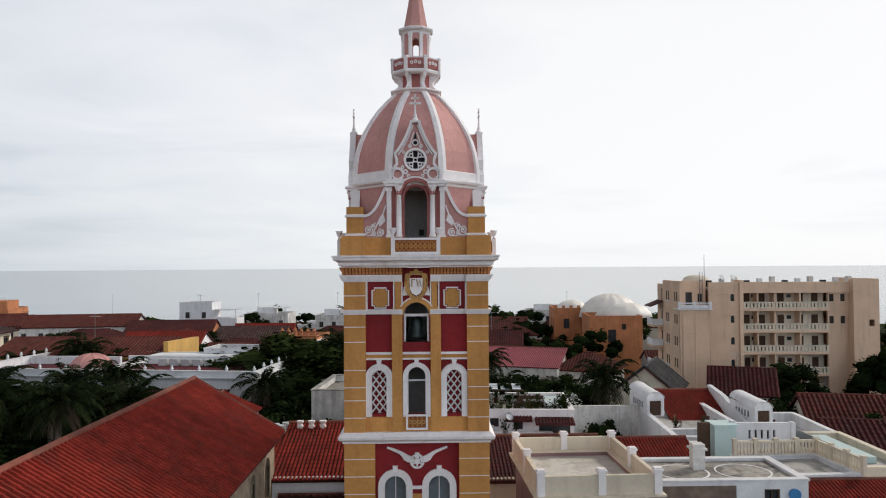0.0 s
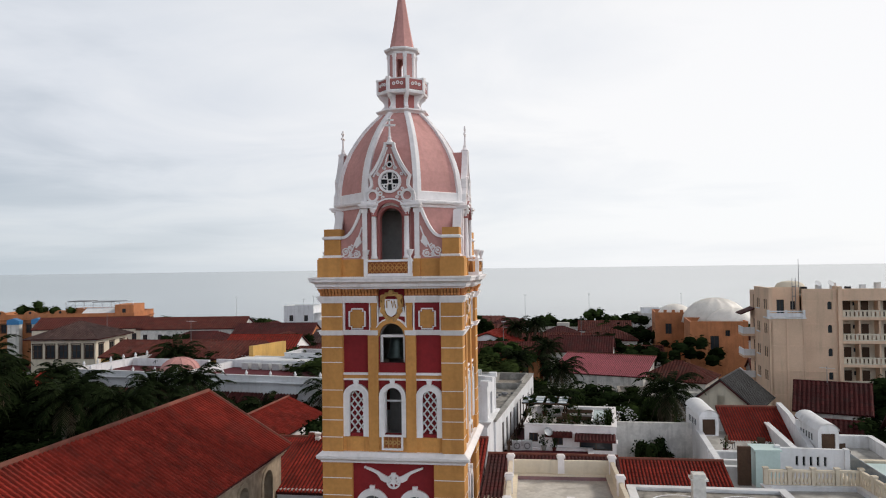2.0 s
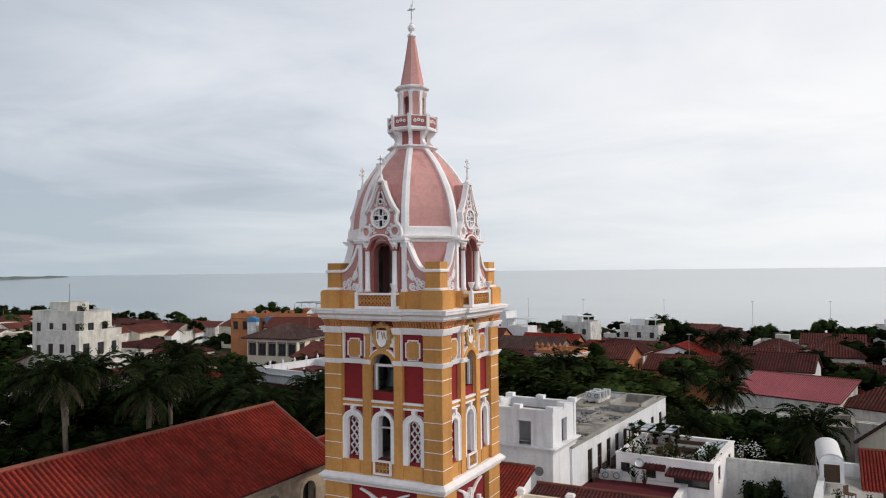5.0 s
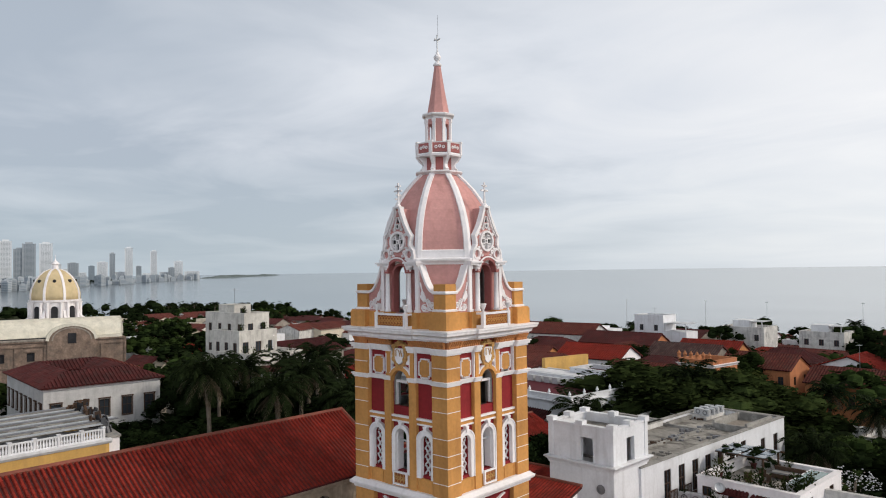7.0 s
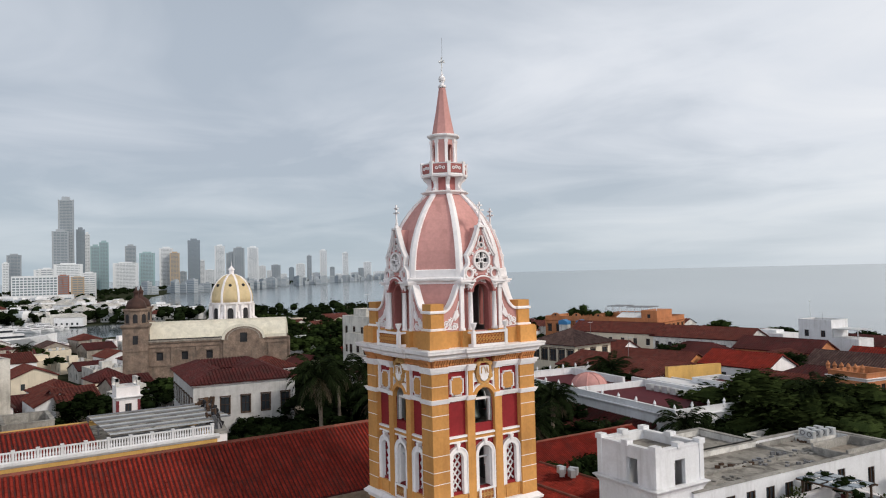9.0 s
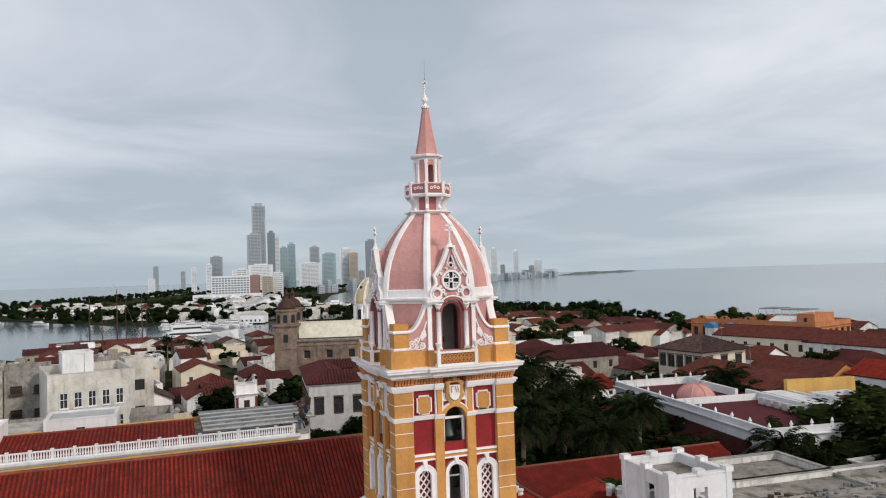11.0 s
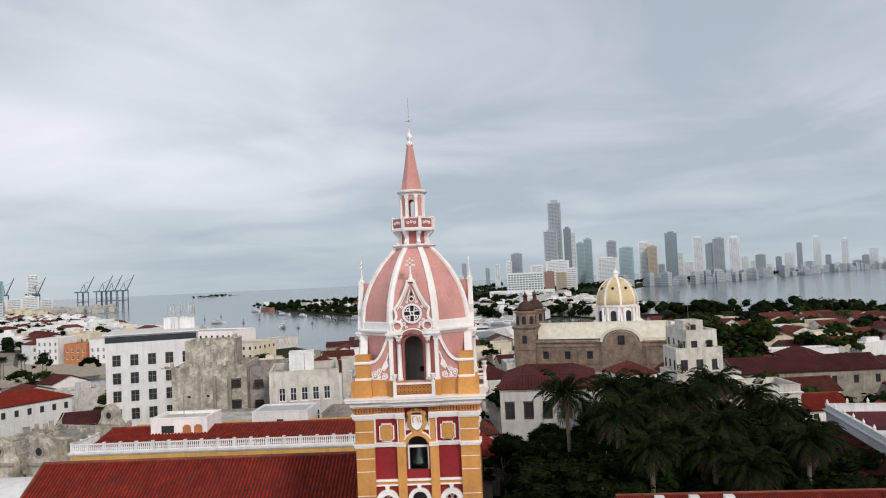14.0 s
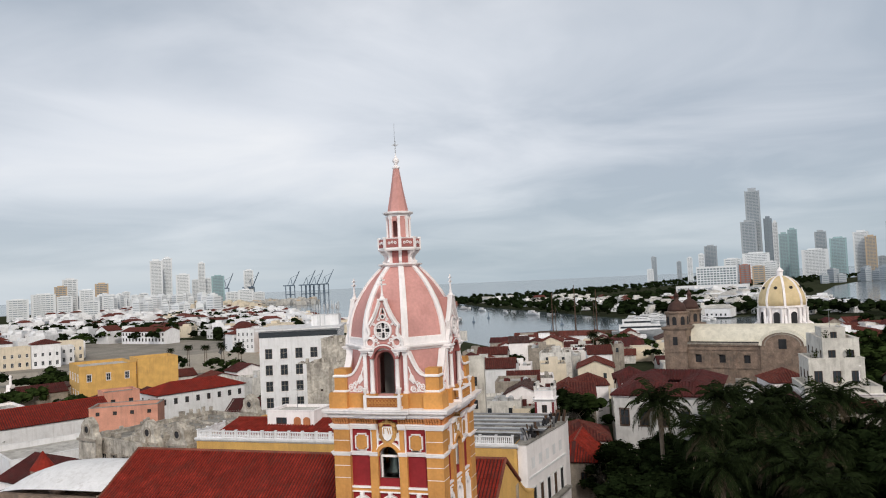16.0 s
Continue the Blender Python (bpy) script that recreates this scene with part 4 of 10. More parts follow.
fl.turned([(0.17, 41.90), (0.24, 41.96), (0.22, 42.06), (0.11, 42.12), (0.09, 42.20), (0.18, 42.32), (0.21, 42.44), (0.16, 42.56), (0.07, 42.64), (0.09, 42.70), (0.03, 42.75), (0.03, 42.90)], 10)
fl.smooth = True
part("spire_finial", fl, WHITE, tower)
part("weather_cross", Geo().box(-0.025, 0.025, -0.025, 0.025, 42.80, 43.70).box(-0.24, 0.24, -0.02, 0.02, 43.40, 43.46).box(-0.02, 0.02, -0.2, 0.2, 43.40, 43.46), STEEL, tower, "grey metal cross")
part("lightning_rod", Geo().rod((0.06, 0, 43.60), (0.06, 0, 44.80), 0.012, 0.008, 5), IRON, tower)

# ---- ground, sea and far land ----
def sheet(name, poly, z, material, label, category, edge=3.0):
    g = Geo().prism(poly, z - edge, z)
    return solid(name, g, material, label, category, kind="structure")


sea = Geo()
R_SEA = [0, 150, 400, 900, 1800, 3000, 4000, 4900]
RISE = [0, 0, 0, 0, 0.5, 3.5, 8.0, 14.5]  # the horizon lies as high as over the round earth
sea.loft([[(r * math.cos(2 * math.pi * i / 96), r * math.sin(2 * math.pi * i / 96), -0.8 + h) for i in range(96)] for r, h in list(zip(R_SEA, RISE))[1:]], caps=False)
sea.smooth = True
solid("water", sea, WATER, "calm grey sea and harbour bay water", "sea", kind="structure")
LAND = [(420, -900), (420, 268), (60, 300), (-120, 306), (-230, 300), (-362, 262), (-420, 246), (-490, 238), (-514, 200), (-657, 170), (-800, 150), (-1250, 260), (-1949, 515), (-2536, 1075), (-2790, 1470), (-3190, 1870), (-3400, 1820),
        (-3300, 1000), (-3050, 330), (-2860, 40), (-2600, -20), (-2300, -10), (-1950, 40), (-1750, -10), (-1650, -100), (-1450, -185), (-1250, -235), (-1185, -325), (-1104, -330), (-849, -206), (-664, -92), (-546, -24), (-512, 20), (-526, 50), (-536, 82), (-470, 92), (-408, 66), (-388, 36), (-366, 22), (-322, 10), (-305, -38), (-325, -75), (-400, -128), (-500, -185),
        (-640, -300), (-900, -560), (-1198, -733), (-1604, -917), (-2300, -1160), (-2730, -1400), (-2500, -2400), (-600, -2600)]
sheet("ground", LAND[::-1], 0.0, EARTH, "dusty town ground with streets", "ground", 4.0)
sheet("headland", [(-3300, 2000), (-3000, 2100), (-3100, 2400), (-3500, 2950), (-3900, 3050), (-3700, 2500)], 3.0, EARTH, "low distant headland", "headland")
sheet("island", [(-2800, -1150), (-2700, -1040), (-3000, -985), (-3400, -1130), (-3700, -1350), (-3600, -1420)][::-1], 1.2, EARTH, "low wooded island in the bay", "island")

# ---- tiled roofs ----
def tiles_on(poly, pitch=0.34, course=0.42, lift=0.05):
    """Barrel tiles over a flat roof face. poly: corners in space, counter-clockwise from outside; the first edge is the eave."""
    p = [Vector(q) for q in poly]
    u = (p[1] - p[0]).normalized()
    nrm = (p[1] - p[0]).cross(p[-1] - p[0]).normalized()
    w = nrm.cross(u)
    flat = [((q - p[0]).dot(u), (q - p[0]).dot(w)) for q in p]
    lo, hi = min(a for a, b in flat), max(a for a, b in flat)
    count = max(1, int((hi - lo) / pitch))
    step = (hi - lo) / count
    out = []
    for i in range(count):
        c = lo + step * (i + 0.5)
        cuts = []
        for (a0, b0), (a1, b1) in zip(flat, flat[1:] + flat[:1]):
            if (a0 - c) * (a1 - c) < 0:
                cuts.append(b0 + (b1 - b0) * (c - a0) / (a1 - a0))
        if len(cuts) < 2:
            continue
        v0, v1 = min(cuts), max(cuts)
        n = max(1, int(round((v1 - v0) / course)))
        out.append((p[0] + u * c, u, w, nrm, v0, v1, n, step))
    return out


def tile_shape(g, col, j, lift=0.018):
    o, u, w, nrm, v0, v1, n, step = col
    a, b = v0 + (v1 - v0) * j / n - 0.03, v0 + (v1 - v0) * (j + 1) / n
    r0, r1 = step * 0.315, step * 0.28
    vs = []
    for v, r, h in ((a, r0, lift), (b, r1, lift * 0.3)):
        c = o + w * v + nrm * h
        vs += [c - u * r * 1.12, c - u * r * 0.60 + nrm * r * 0.92, c + u * r * 0.60 + nrm * r * 0.92, c + u * r * 1.12]
    return g.add(vs, [(0, 1, 5, 4), (1, 2, 6, 5), (2, 3, 7, 6), (0, 3, 2, 1)])


def tile_mesh(poly, pitch=0.38, course=0.42):
    g = Geo()
    for col in tiles_on(poly, pitch, course):
        for j in range(col[6]):
            tile_shape(g, col, j)
    return g


def roof_faces(w, d, h, kind, rise, over=0.35):
    """Faces of a roof over a w x d plan whose walls end at h."""
    x, y = w / 2 + over, d / 2 + over
    z = h - 0.12
    if kind == "gable_x":  # ridge along x
        t = h + rise
        return [[(-x, -y, z), (x, -y, z), (x, 0, t), (-x, 0, t)], [(x, y, z), (-x, y, z), (-x, 0, t), (x, 0, t)]]
    if kind == "gable_y":
        t = h + rise
        return [[(x, -y, z), (x, y, z), (0, y, t), (0, -y, t)], [(-x, y, z), (-x, -y, z), (0, -y, t), (0, y, t)]]
    if kind == "shed_s":  # falls towards -y
        return [[(-x, -y, z), (x, -y, z), (x, y, h + rise), (-x, y, h + rise)]]
    if kind == "shed_e":  # falls towards +x
        return [[(x, -y, z), (x, y, z), (-x, y, h + rise), (-x, -y, h + rise)]]
    t = h + rise
    if w >= d:
        k = x - y * 0.95
        return [[(-x, -y, z), (x, -y, z), (k, 0, t), (-k, 0, t)], [(x, y, z), (-x, y, z), (-k, 0, t), (k, 0, t)], [(x, -y, z), (x, y, z), (k, 0, t)], [(-x, y, z), (-x, -y, z), (-k, 0, t)]]
    k = y - x * 0.95
    return [[(x, -y, z), (x, y, z), (0, k, t), (0, -k, t)], [(-x, y, z), (-x, -y, z), (0, -k, t), (0, k, t)], [(-x, -y, z), (x, -y, z), (0, -k, t)], [(x, y, z), (-x, y, z), (0, k, t)]]


def add_roof(parent, faces, tile, pitch=0.45, course=0.6, ridge=True):
    deck = Geo()
    for f in faces:
        p = [Vector(q) for q in f]
        n = (p[1] - p[0]).cross(p[-1] - p[0]).normalized()
        k = len(p)
        deck.add([q for q in p] + [q - n * 0.14 for q in p], [tuple(range(k)), tuple(range(2 * k - 1, k - 1, -1))] + [(i, k + i, k + (i + 1) % k, (i + 1) % k) for i in range(k)])
    # dark deck colour deepens the shade between the tile rows
    roof = part("roof", deck, TILEDARK, parent)
    g = Geo()
    for f in faces:
        t = tile_mesh(f, pitch, course)
        g.add(t.v, t.f)
    part("roof_tiles", g, tile, roof, kind="stuff")
    if ridge:
        top = max(q[2] for f in faces for q in f)
        pts = sorted({tuple(round(c, 3) for c in q) for f in faces for q in f if q[2] > top - 0.01})
        if len(pts) > 1:
            part("ridge_cap", Geo().rod((pts[0][0], pts[0][1], pts[0][2] + 0.04), (pts[-1][0], pts[-1][1], pts[-1][2] + 0.04), 0.12, 0.12, 8), MORTAR if pitch < 0.42 else tile, parent)
    return roof


# ---- houses ----
WINDOW_MESHES = {}


def lattice(xs, zs, y0, y1):
    """One connected frame of bars: every second gap in both directions stays open."""
    g, seen = Geo(), {}

    def at(i, k, y):
        if (i, k, y) not in seen:
            seen[i, k, y] = len(g.v)
            g.v.append((xs[i], y, zs[k]))
        return seen[i, k, y]

    def bar(i, k):
        return 0 <= i < len(xs) - 1 and 0 <= k < len(zs) - 1 and not (i % 2 and k % 2)

    for i in range(len(xs) - 1):
        for k in range(len(zs) - 1):
            if not bar(i, k):
                continue
            g.f.append((at(i, k, y0), at(i + 1, k, y0), at(i + 1, k + 1, y0), at(i, k + 1, y0)))
            g.f.append((at(i, k + 1, y1), at(i + 1, k + 1, y1), at(i + 1, k, y1), at(i, k, y1)))
            for di, dk, a, b in ((0, -1, (i, k), (i + 1, k)), (1, 0, (i + 1, k), (i + 1, k + 1)), (0, 1, (i + 1, k + 1), (i, k + 1)), (-1, 0, (i, k + 1), (i, k))):
                if not bar(i + di, k + dk):
                    g.f.append((at(*a, y0), at(*a, y1), at(*b, y1), at(*b, y0)))
    return g


def window_part(parent, side_m, cx, zb, w, h, style, frame_mat, depth=0.22):
    """A window in its opening: frame with a pane, and for some styles a sill, shutters or a rail. The wall's outer face is y = 0."""
    key = (round(w, 2), round(h, 2), style, frame_mat.name)
    if key not in WINDOW_MESHES:
        t = 0.07
        f = lattice([-w / 2, -w / 2 + t, -0.025, 0.025, w / 2 - t, w / 2], [0, t, h - t, h] if style == "plain" else [0, t, h * 0.55, h * 0.55 + 0.05, h - t, h], 0.06, 0.16)
        p = Geo().box(-w / 2, w / 2, 0.16, 0.2, 0, h)
        s = Geo()
        if style == "sill":
            s.box(-w / 2 - 0.1, w / 2 + 0.1, -0.12, 0.05, -0.1, 0.0)
        if style == "hood":
            s.box(-w / 2 - 0.15, w / 2 + 0.15, -0.2, 0.0, h + 0.12, h + 0.26).box(-w / 2 - 0.1, w / 2 + 0.1, -0.12, 0.05, -0.12, 0.0)
            s.box(-w / 2 - 0.12, -w / 2, -0.05, 0.0, 0, h + 0.12).box(w / 2, w / 2 + 0.12, -0.05, 0.0, 0, h + 0.12)
        if style == "rail":
            s.box(-w / 2 - 0.15, w / 2 + 0.15, -0.45, 0.0, -0.14, 0.0).box(-w / 2 - 0.12, w / 2 + 0.12, -0.43, -0.38, 0.85, 0.92)
            for k in range(7):
                x = -w / 2 - 0.1 + (w + 0.2) * k / 6
                s.box(x - 0.025, x + 0.025, -0.425, -0.385, 0, 0.85)
        WINDOW_MESHES[key] = (f.mesh("window"), p.mesh("pane"), s.mesh("sill") if s.v else None)
    if style == "open":
        return
    f, p, s = WINDOW_MESHES[key]
    win = part("window", f, frame_mat, parent, "", side_m @ Matrix.Translation((cx, 0, zb)))
    part("pane", p, GLASS, win)
    if s:
        part("sill" if style != "rail" else "balcony_rail", s, frame_mat if style != "sill" else WHITE, win, kind="stuff" if style == "rail" else "")


SIDES = {"s": 0, "e": 90, "n": 180, "w": 270}


def house(name, label, cx, cy, w, d, h, rot=0.0, wall=BRIGHT, roof="flat", rise=2.0, tile=TILE, windows=(), z0=0.0, parapet=0.7, roofmat=ROOFGREY, coping=None, over=0.35, category="house", group="", pitch=0.45, course=0.6, cornice=None, frame=WOOD, thick=0.3):
    """A house: four walls with real openings, windows, roof or parapet.
    windows: rows of (side, columns, width, height, sill z, style[, from, to]) with from and to as shares of the side's length."""
    ob = thing(name, label, category, group, m=pose(cx, cy, z0, 0, 0, rot))
    top = h + (parapet if roof == "flat" else 0.0)
    for side, turn in SIDES.items():
        length, away = (w, d / 2) if side in "sn" else (d, w / 2)
        m = Matrix.Rotation(radians(turn), 4, "Z") @ Matrix.Translation((0, -away, 0))
        holes = []
        for row in windows:
            if row[0] != side:
                continue
            _, cols, ww, wh, zb, style = row[:6]
            f0, f1 = (row[6], row[7]) if len(row) > 6 else (0.0, 1.0)
            for k in range(cols):
                x = -length / 2 + length * (f0 + (f1 - f0) * (k + 0.5) / cols)
                holes.append((x, ww / 2, zb, zb + wh, False))
                window_part(ob, m, x, zb, ww, wh, style, frame)
        inset = 0.0 if side in "sn" else thick
        g = Geo().wall(-length / 2 + inset, length / 2 - inset, 0.0, top + (rise - 0.35 if roof == "shed_s" and side == "n" else 0.0), 0.0, thick, holes)
        if (roof == "gable_x" and side in "ew") or (roof == "gable_y" and side in "sn"):
            hl = length / 2 - inset
            g.slab([(-hl, top), (hl, top), (0, top + rise * (1 - inset / max(length / 2, 0.1)))], 0.0, thick)
        if roof == "shed_s" and side in "ew":
            s = 1 if side == "e" else -1
            hl = length / 2 - inset
            high = h - 0.12 + (rise + 0.12) * (d - thick + over) / (d + 2 * over) - 0.2
            g.slab([(-hl, top), (hl, top), (s * hl, high)], 0.0, thick)
        part("wall", g, wall, ob, "", m)
    if roof == "flat":
        part("roof", Geo().box(-w / 2 + thick, w / 2 - thick, -d / 2 + thick, d / 2 - thick, h - 0.25, h), roofmat, ob)
        c = Geo()
        o = 0.06
        for a in ((-w / 2 - o, w / 2 + o, -d / 2 - o, -d / 2 + thick + o), (-w / 2 - o, w / 2 + o, d / 2 - thick - o, d / 2 + o)):
            c.box(*a, top, top + 0.1)
        for a in ((-w / 2 - o, -w / 2 + thick + o), (w / 2 - thick - o, w / 2 + o)):
            c.box(*a, -d / 2 + thick + o, d / 2 - thick - o, top, top + 0.1)
        part("coping", c, coping or wall, ob)
    else:
        add_roof(ob, roof_faces(w, d, h, roof, rise, over), tile, pitch, course)
        if roof == "shed_s":
            pass
    if cornice:
        part("cornice", moulding_open(lambda o: [(-w / 2 - o, -d / 2 - o), (w / 2 + o, -d / 2 - o), (w / 2 + o, d / 2 + o), (-w / 2 - o, d / 2 + o)], [(-0.1, cornice - 0.45), (0.05, cornice - 0.45), (0.1, cornice - 0.3), (0.22, cornice - 0.15), (0.32, cornice - 0.08), (0.32, cornice), (-0.1, cornice + 0.03)], 0.0), coping or WHITE, ob)
    return ob


def balustrade(name, label, a, b, z, bays=10, material=BRIGHT, height=0.95, post=0.22):
    """Posts with rows of balusters between them, from a to b."""
    a, b = Vector((*a, z)), Vector((*b, z))
    run = (b - a).length
    ob = thing(name, label, "balustrade", m=Matrix.Translation(a) @ (b - a).to_track_quat("X", "Z").to_matrix().to_4x4())
    pm = Geo().box(-post / 2, post / 2, -post / 2, post / 2, 0, height).box(-post * 0.7, post * 0.7, -post * 0.7, post * 0.7, height, height + 0.09).mesh("post")
    step = run / bays
    k = max(3, int(step / 0.26))
    rm = Geo().box(post / 2, step - post / 2, -0.09, 0.09, height - 0.18, height - 0.05).mesh("rail")
    fm = Geo().box(post / 2, step - post / 2, -0.09, 0.09, 0.0, 0.12).mesh("foot_rail")
    bl = Geo()
    for i in range(k):
        x = post / 2 + (step - post) * (i + 0.5) / k
        bl.loft([[(x - r, -r, zz), (x + r, -r, zz), (x + r, r, zz), (x - r, r, zz)] for r, zz in ((0.05, 0.12), (0.085, 0.32), (0.045, 0.55), (0.06, height - 0.18))])
    bm = bl.mesh("balusters")
    for i in range(bays + 1):
        part("post", pm, material, ob, "", Matrix.Translation((step * i, 0, 0)))
        if i < bays:
            part("rail", rm, material, ob, "", Matrix.Translation((step * i, 0, 0)))
            part("foot_rail", fm, material, ob, "", Matrix.Translation((step * i, 0, 0)))
            part("balustrade_infill", bm, material, ob, "", Matrix.Translation((step * i, 0, 0)), kind="stuff")
    return ob


# ---- the cathedral's nave ----
nave = thing("church_nave", "long stone church nave with a red clay barrel-tile roof", "church")
NX, NY0, NY1, NE, NR = -12.35, -30.4, 3.2, 18.0, 20.98
EW = 4.4
wall_e = Geo().wall(-17.2, 17.2, 0.0, NE + 0.02, 0.0, 0.9, [(x, 0.62, 14.9, 16.5, True) for x in (15.2, 12.0, 4.0, -4.0, -12.0)])
part("wall", wall_e, CORAL, nave, "weathered coral stone nave wall", pose(NX + EW, -14.0, 0, 0, 0, 90))
part("wall", Geo().box(-0.9, 0, -17.2, 17.2, 0, NE), CORAL, nave, "", pose(NX - EW + 0.9, -14.0, 0))
for y, s in ((NY1 - 0.01, 1), (NY0 + 0.01, -1)):
    sweep = [(-EW - 6.6 + 6.6 * k / 8 - 0.02, 15.6 + (NE - 15.3) * (k / 8) ** 1.7) for k in range(8, -1, -1)]
    p = [(-EW - 6.6, 0), (EW - 0.05, 0), (EW - 0.05, NE - 0.1), (0, NR - 0.12)] + sweep
    part("gable_wall", Geo().slab(p, -0.4, 0.4), YELLOW if s > 0 else CORAL, nave, "", Matrix.Translation((NX, y - s * 0.45, 0)))
    part("gable_coping", Geo().strip([(0, NR + 0.02)] + sweep, 0.2, -0.45, 0.45), YELLOW if s > 0 else MORTAR, nave, "", Matrix.Translation((NX, y - s * 0.45, 0)))
for x in (15.2, 12.0, 4.0, -4.0, -12.0):
    part("window_surround", arch_band(0, 14.8, 16.5, 0.62, 0.85, -0.06, 0.1), CORAL, nave, "", pose(NX + EW, -14.0 + x, 0, 0, 0, 90))
    part("window_pane", Geo().box(-0.6, 0.6, 0.5, 0.55, 14.9, 17.1), DARK, nave, "", pose(NX + EW, -14.0 + x, 0, 0, 0, 90))
part("eave", Geo().box(NX + EW, NX + EW + 0.35, NY0, NY1, NE - 0.32, NE - 0.1).box(NX + EW, NX + EW + 0.2, NY0, NY1, NE - 0.5, NE - 0.32), CORAL, nave, "moulded stone eave")
X1 = NX + EW + 0.55
# coloured dark under the tiles, for the shade in their gaps
nroof = part("roof", Geo().slab([(X1, NE - 0.12), (X1, NE + 0.02), (NX, NR - 0.02), (2 * NX - X1, NE + 0.02), (2 * NX - X1, NE - 0.12), (NX, NR - 0.16)], NY0, NY1), TILEDARK, nave)
east_face = [(X1, NY0, NE), (X1, NY1, NE), (NX, NY1, NR), (NX, NY0, NR)]
west_face = [(2 * NX - X1, NY1, NE), (2 * NX - X1, NY0, NE), (NX, NY0, NR), (NX, NY1, NR)]
cols = tiles_on(east_face, 0.27, 0.42)
rest, single = Geo(), 0
one = Geo()
tile_shape(one, (Vector((0, 0, 0)), cols[0][1], cols[0][2], cols[0][3], 0.0, (cols[0][5] - cols[0][4]) / cols[0][6], 1, cols[0][7]), 0)
tile_data = one.mesh("tile")
NAVE_TILES = []
for i, c in enumerate(cols):
    for j in range(c[6]):
        if i >= len(cols) - 21:
            NAVE_TILES.append(c[0] + c[2] * (c[4] + (c[5] - c[4]) * j / c[6]))
        else:
            tile_shape(rest, c, j)
part("roof_tiles", rest, TILE, nroof, kind="stuff")
part("roof_tiles", tile_mesh(west_face, 0.25, 0.6), TILE, nroof, kind="stuff")
part("ridge_cap", Geo().rod((NX, NY0 - 0.1, NR + 0.03), (NX, NY1 + 0.1, NR + 0.03), 0.13, 0.13, 8), MORTAR, nave, "mortar-bedded ridge tiles")
for y, z1 in ((NY1 + 0.05, 0), (NY0 - 0.05, 0)):
    part("verge", Geo().rod((X1, y, NE + 0.05), (NX, y, NR + 0.05), 0.11, 0.11, 6), MORTAR, nave)
    part("verge", Geo().rod((2 * NX - X1, y, NE + 0.05), (NX, y, NR + 0.05), 0.11, 0.11, 6), MORTAR, nave)
# the aisle west of the nave
part("aisle_wall", Geo().box(NX - EW - 6.5, NX - EW - 5.7, NY0 + 0.9, NY1 - 0.9, 0, 15.3), CORAL, nave)
part("aisle_roof", tile_mesh([(NX - EW - 6.9, NY1 - 0.9, 15.4), (NX - EW - 6.9, NY0 + 0.9, 15.4), (NX - EW - 0.3, NY0 + 0.9, 17.7), (NX - EW - 0.3, NY1 - 0.9, 17.7)], 0.42, 0.7), TILE, nave)

# white vaulted apse roof with small turrets south of the nave
apse = thing("church_apse", "apse with a smooth white vaulted roof and stone walls", "church apse")
ap = Geo()
ap.smooth = True
ap.loft([[(NX - 4.6 + 9.2 * i / 14, y, 17.6 + h * math.sin(math.pi * (0.12 + 0.76 * i / 14))) for i in range(15)] for y, h in ((-42.0, 0.6), (-41.0, 1.3), (-39.0, 1.9), (-36.0, 2.2), (-30.45, 2.3))], closed=False, caps=False)
part("vault", ap, BRIGHT, apse, "smooth white vault")
part("wall", Geo().box(NX - 5.0, NX + 5.0, -42.3, -30.5, 0, 17.7), STONE, apse)
part("parapet", Geo().box(NX + 4.6, NX + 5.2, -42.3, -30.5, 17.7, 18.0).box(NX - 5.2, NX + 5.2, -42.6, -42.3, 17.0, 17.8), STONE, apse)


def turret(x, y, z0, z1, r, cap, material):
    ob = thing("stone_turret", "small weathered stone turret with a red conical cap" if cap else "small weathered stone turret", "turret", group="turrets of the apse")
    part("shaft", Geo().turned([(r, z0), (r, z1 - 0.3), (r * 1.18, z1 - 0.25), (r * 1.18, z1)], 12, x, y), STONE, ob)
    if cap:
        part("cap", Geo().turned([(r * 1.25, z1), (r * 0.5, z1 + 1.0), (0.05, z1 + 1.7)], 12, x, y), TILE, ob, "red conical cap")
    else:
        part("cap", Geo().turned([(r * 1.1, z1), (r * 0.9, z1 + 0.25), (r * 0.4, z1 + 0.4)], 12, x, y), STONE, ob)


turret(-14.3, -43.4, 0, 18.3, 0.95, True, STONE)
turret(-9.4, -36.6, 12, 18.2, 0.7, False, STONE)

# wing behind the tower, its roof falling to the south, and the low roofs beside it
house("church_wing", "low church wing with a red tile roof behind the tower", -2.4, 5.6, 11.2, 6.0, 15.7, wall=WHITE, roof="shed_s", rise=1.6, tile=TILE, pitch=0.22, course=0.42, category="church wing", over=0.2)
house("dark_tiled_wing", "cream wing with a dark weathered tile roof", 7.3, 6.6, 7.6, 5.2, 15.1, wall=CREAM, roof="shed_s", rise=1.1, tile=TILEDARK, pitch=0.22, course=0.42, category="church wing", over=0.2)
house("church_annex", "lower tiled annex beside the nave", -5.2, -0.4, 4.0, 4.6, 13.6, wall=WHITE, roof="shed_s", rise=1.2, tile=TILEDARK, pitch=0.38, category="annex")
for x in (-7.4, -6.7, -6.0):
    solid("roof_ornament", Geo().turned([(0.2, 17.1), (0.2, 17.3), (0.14, 17.36), (0.22, 17.5), (0.22, 17.58)], 8, x, 8.2), WHITE, "white stucco ball ornament on the wing roof", "ornament", group="ornaments on the wing roof")

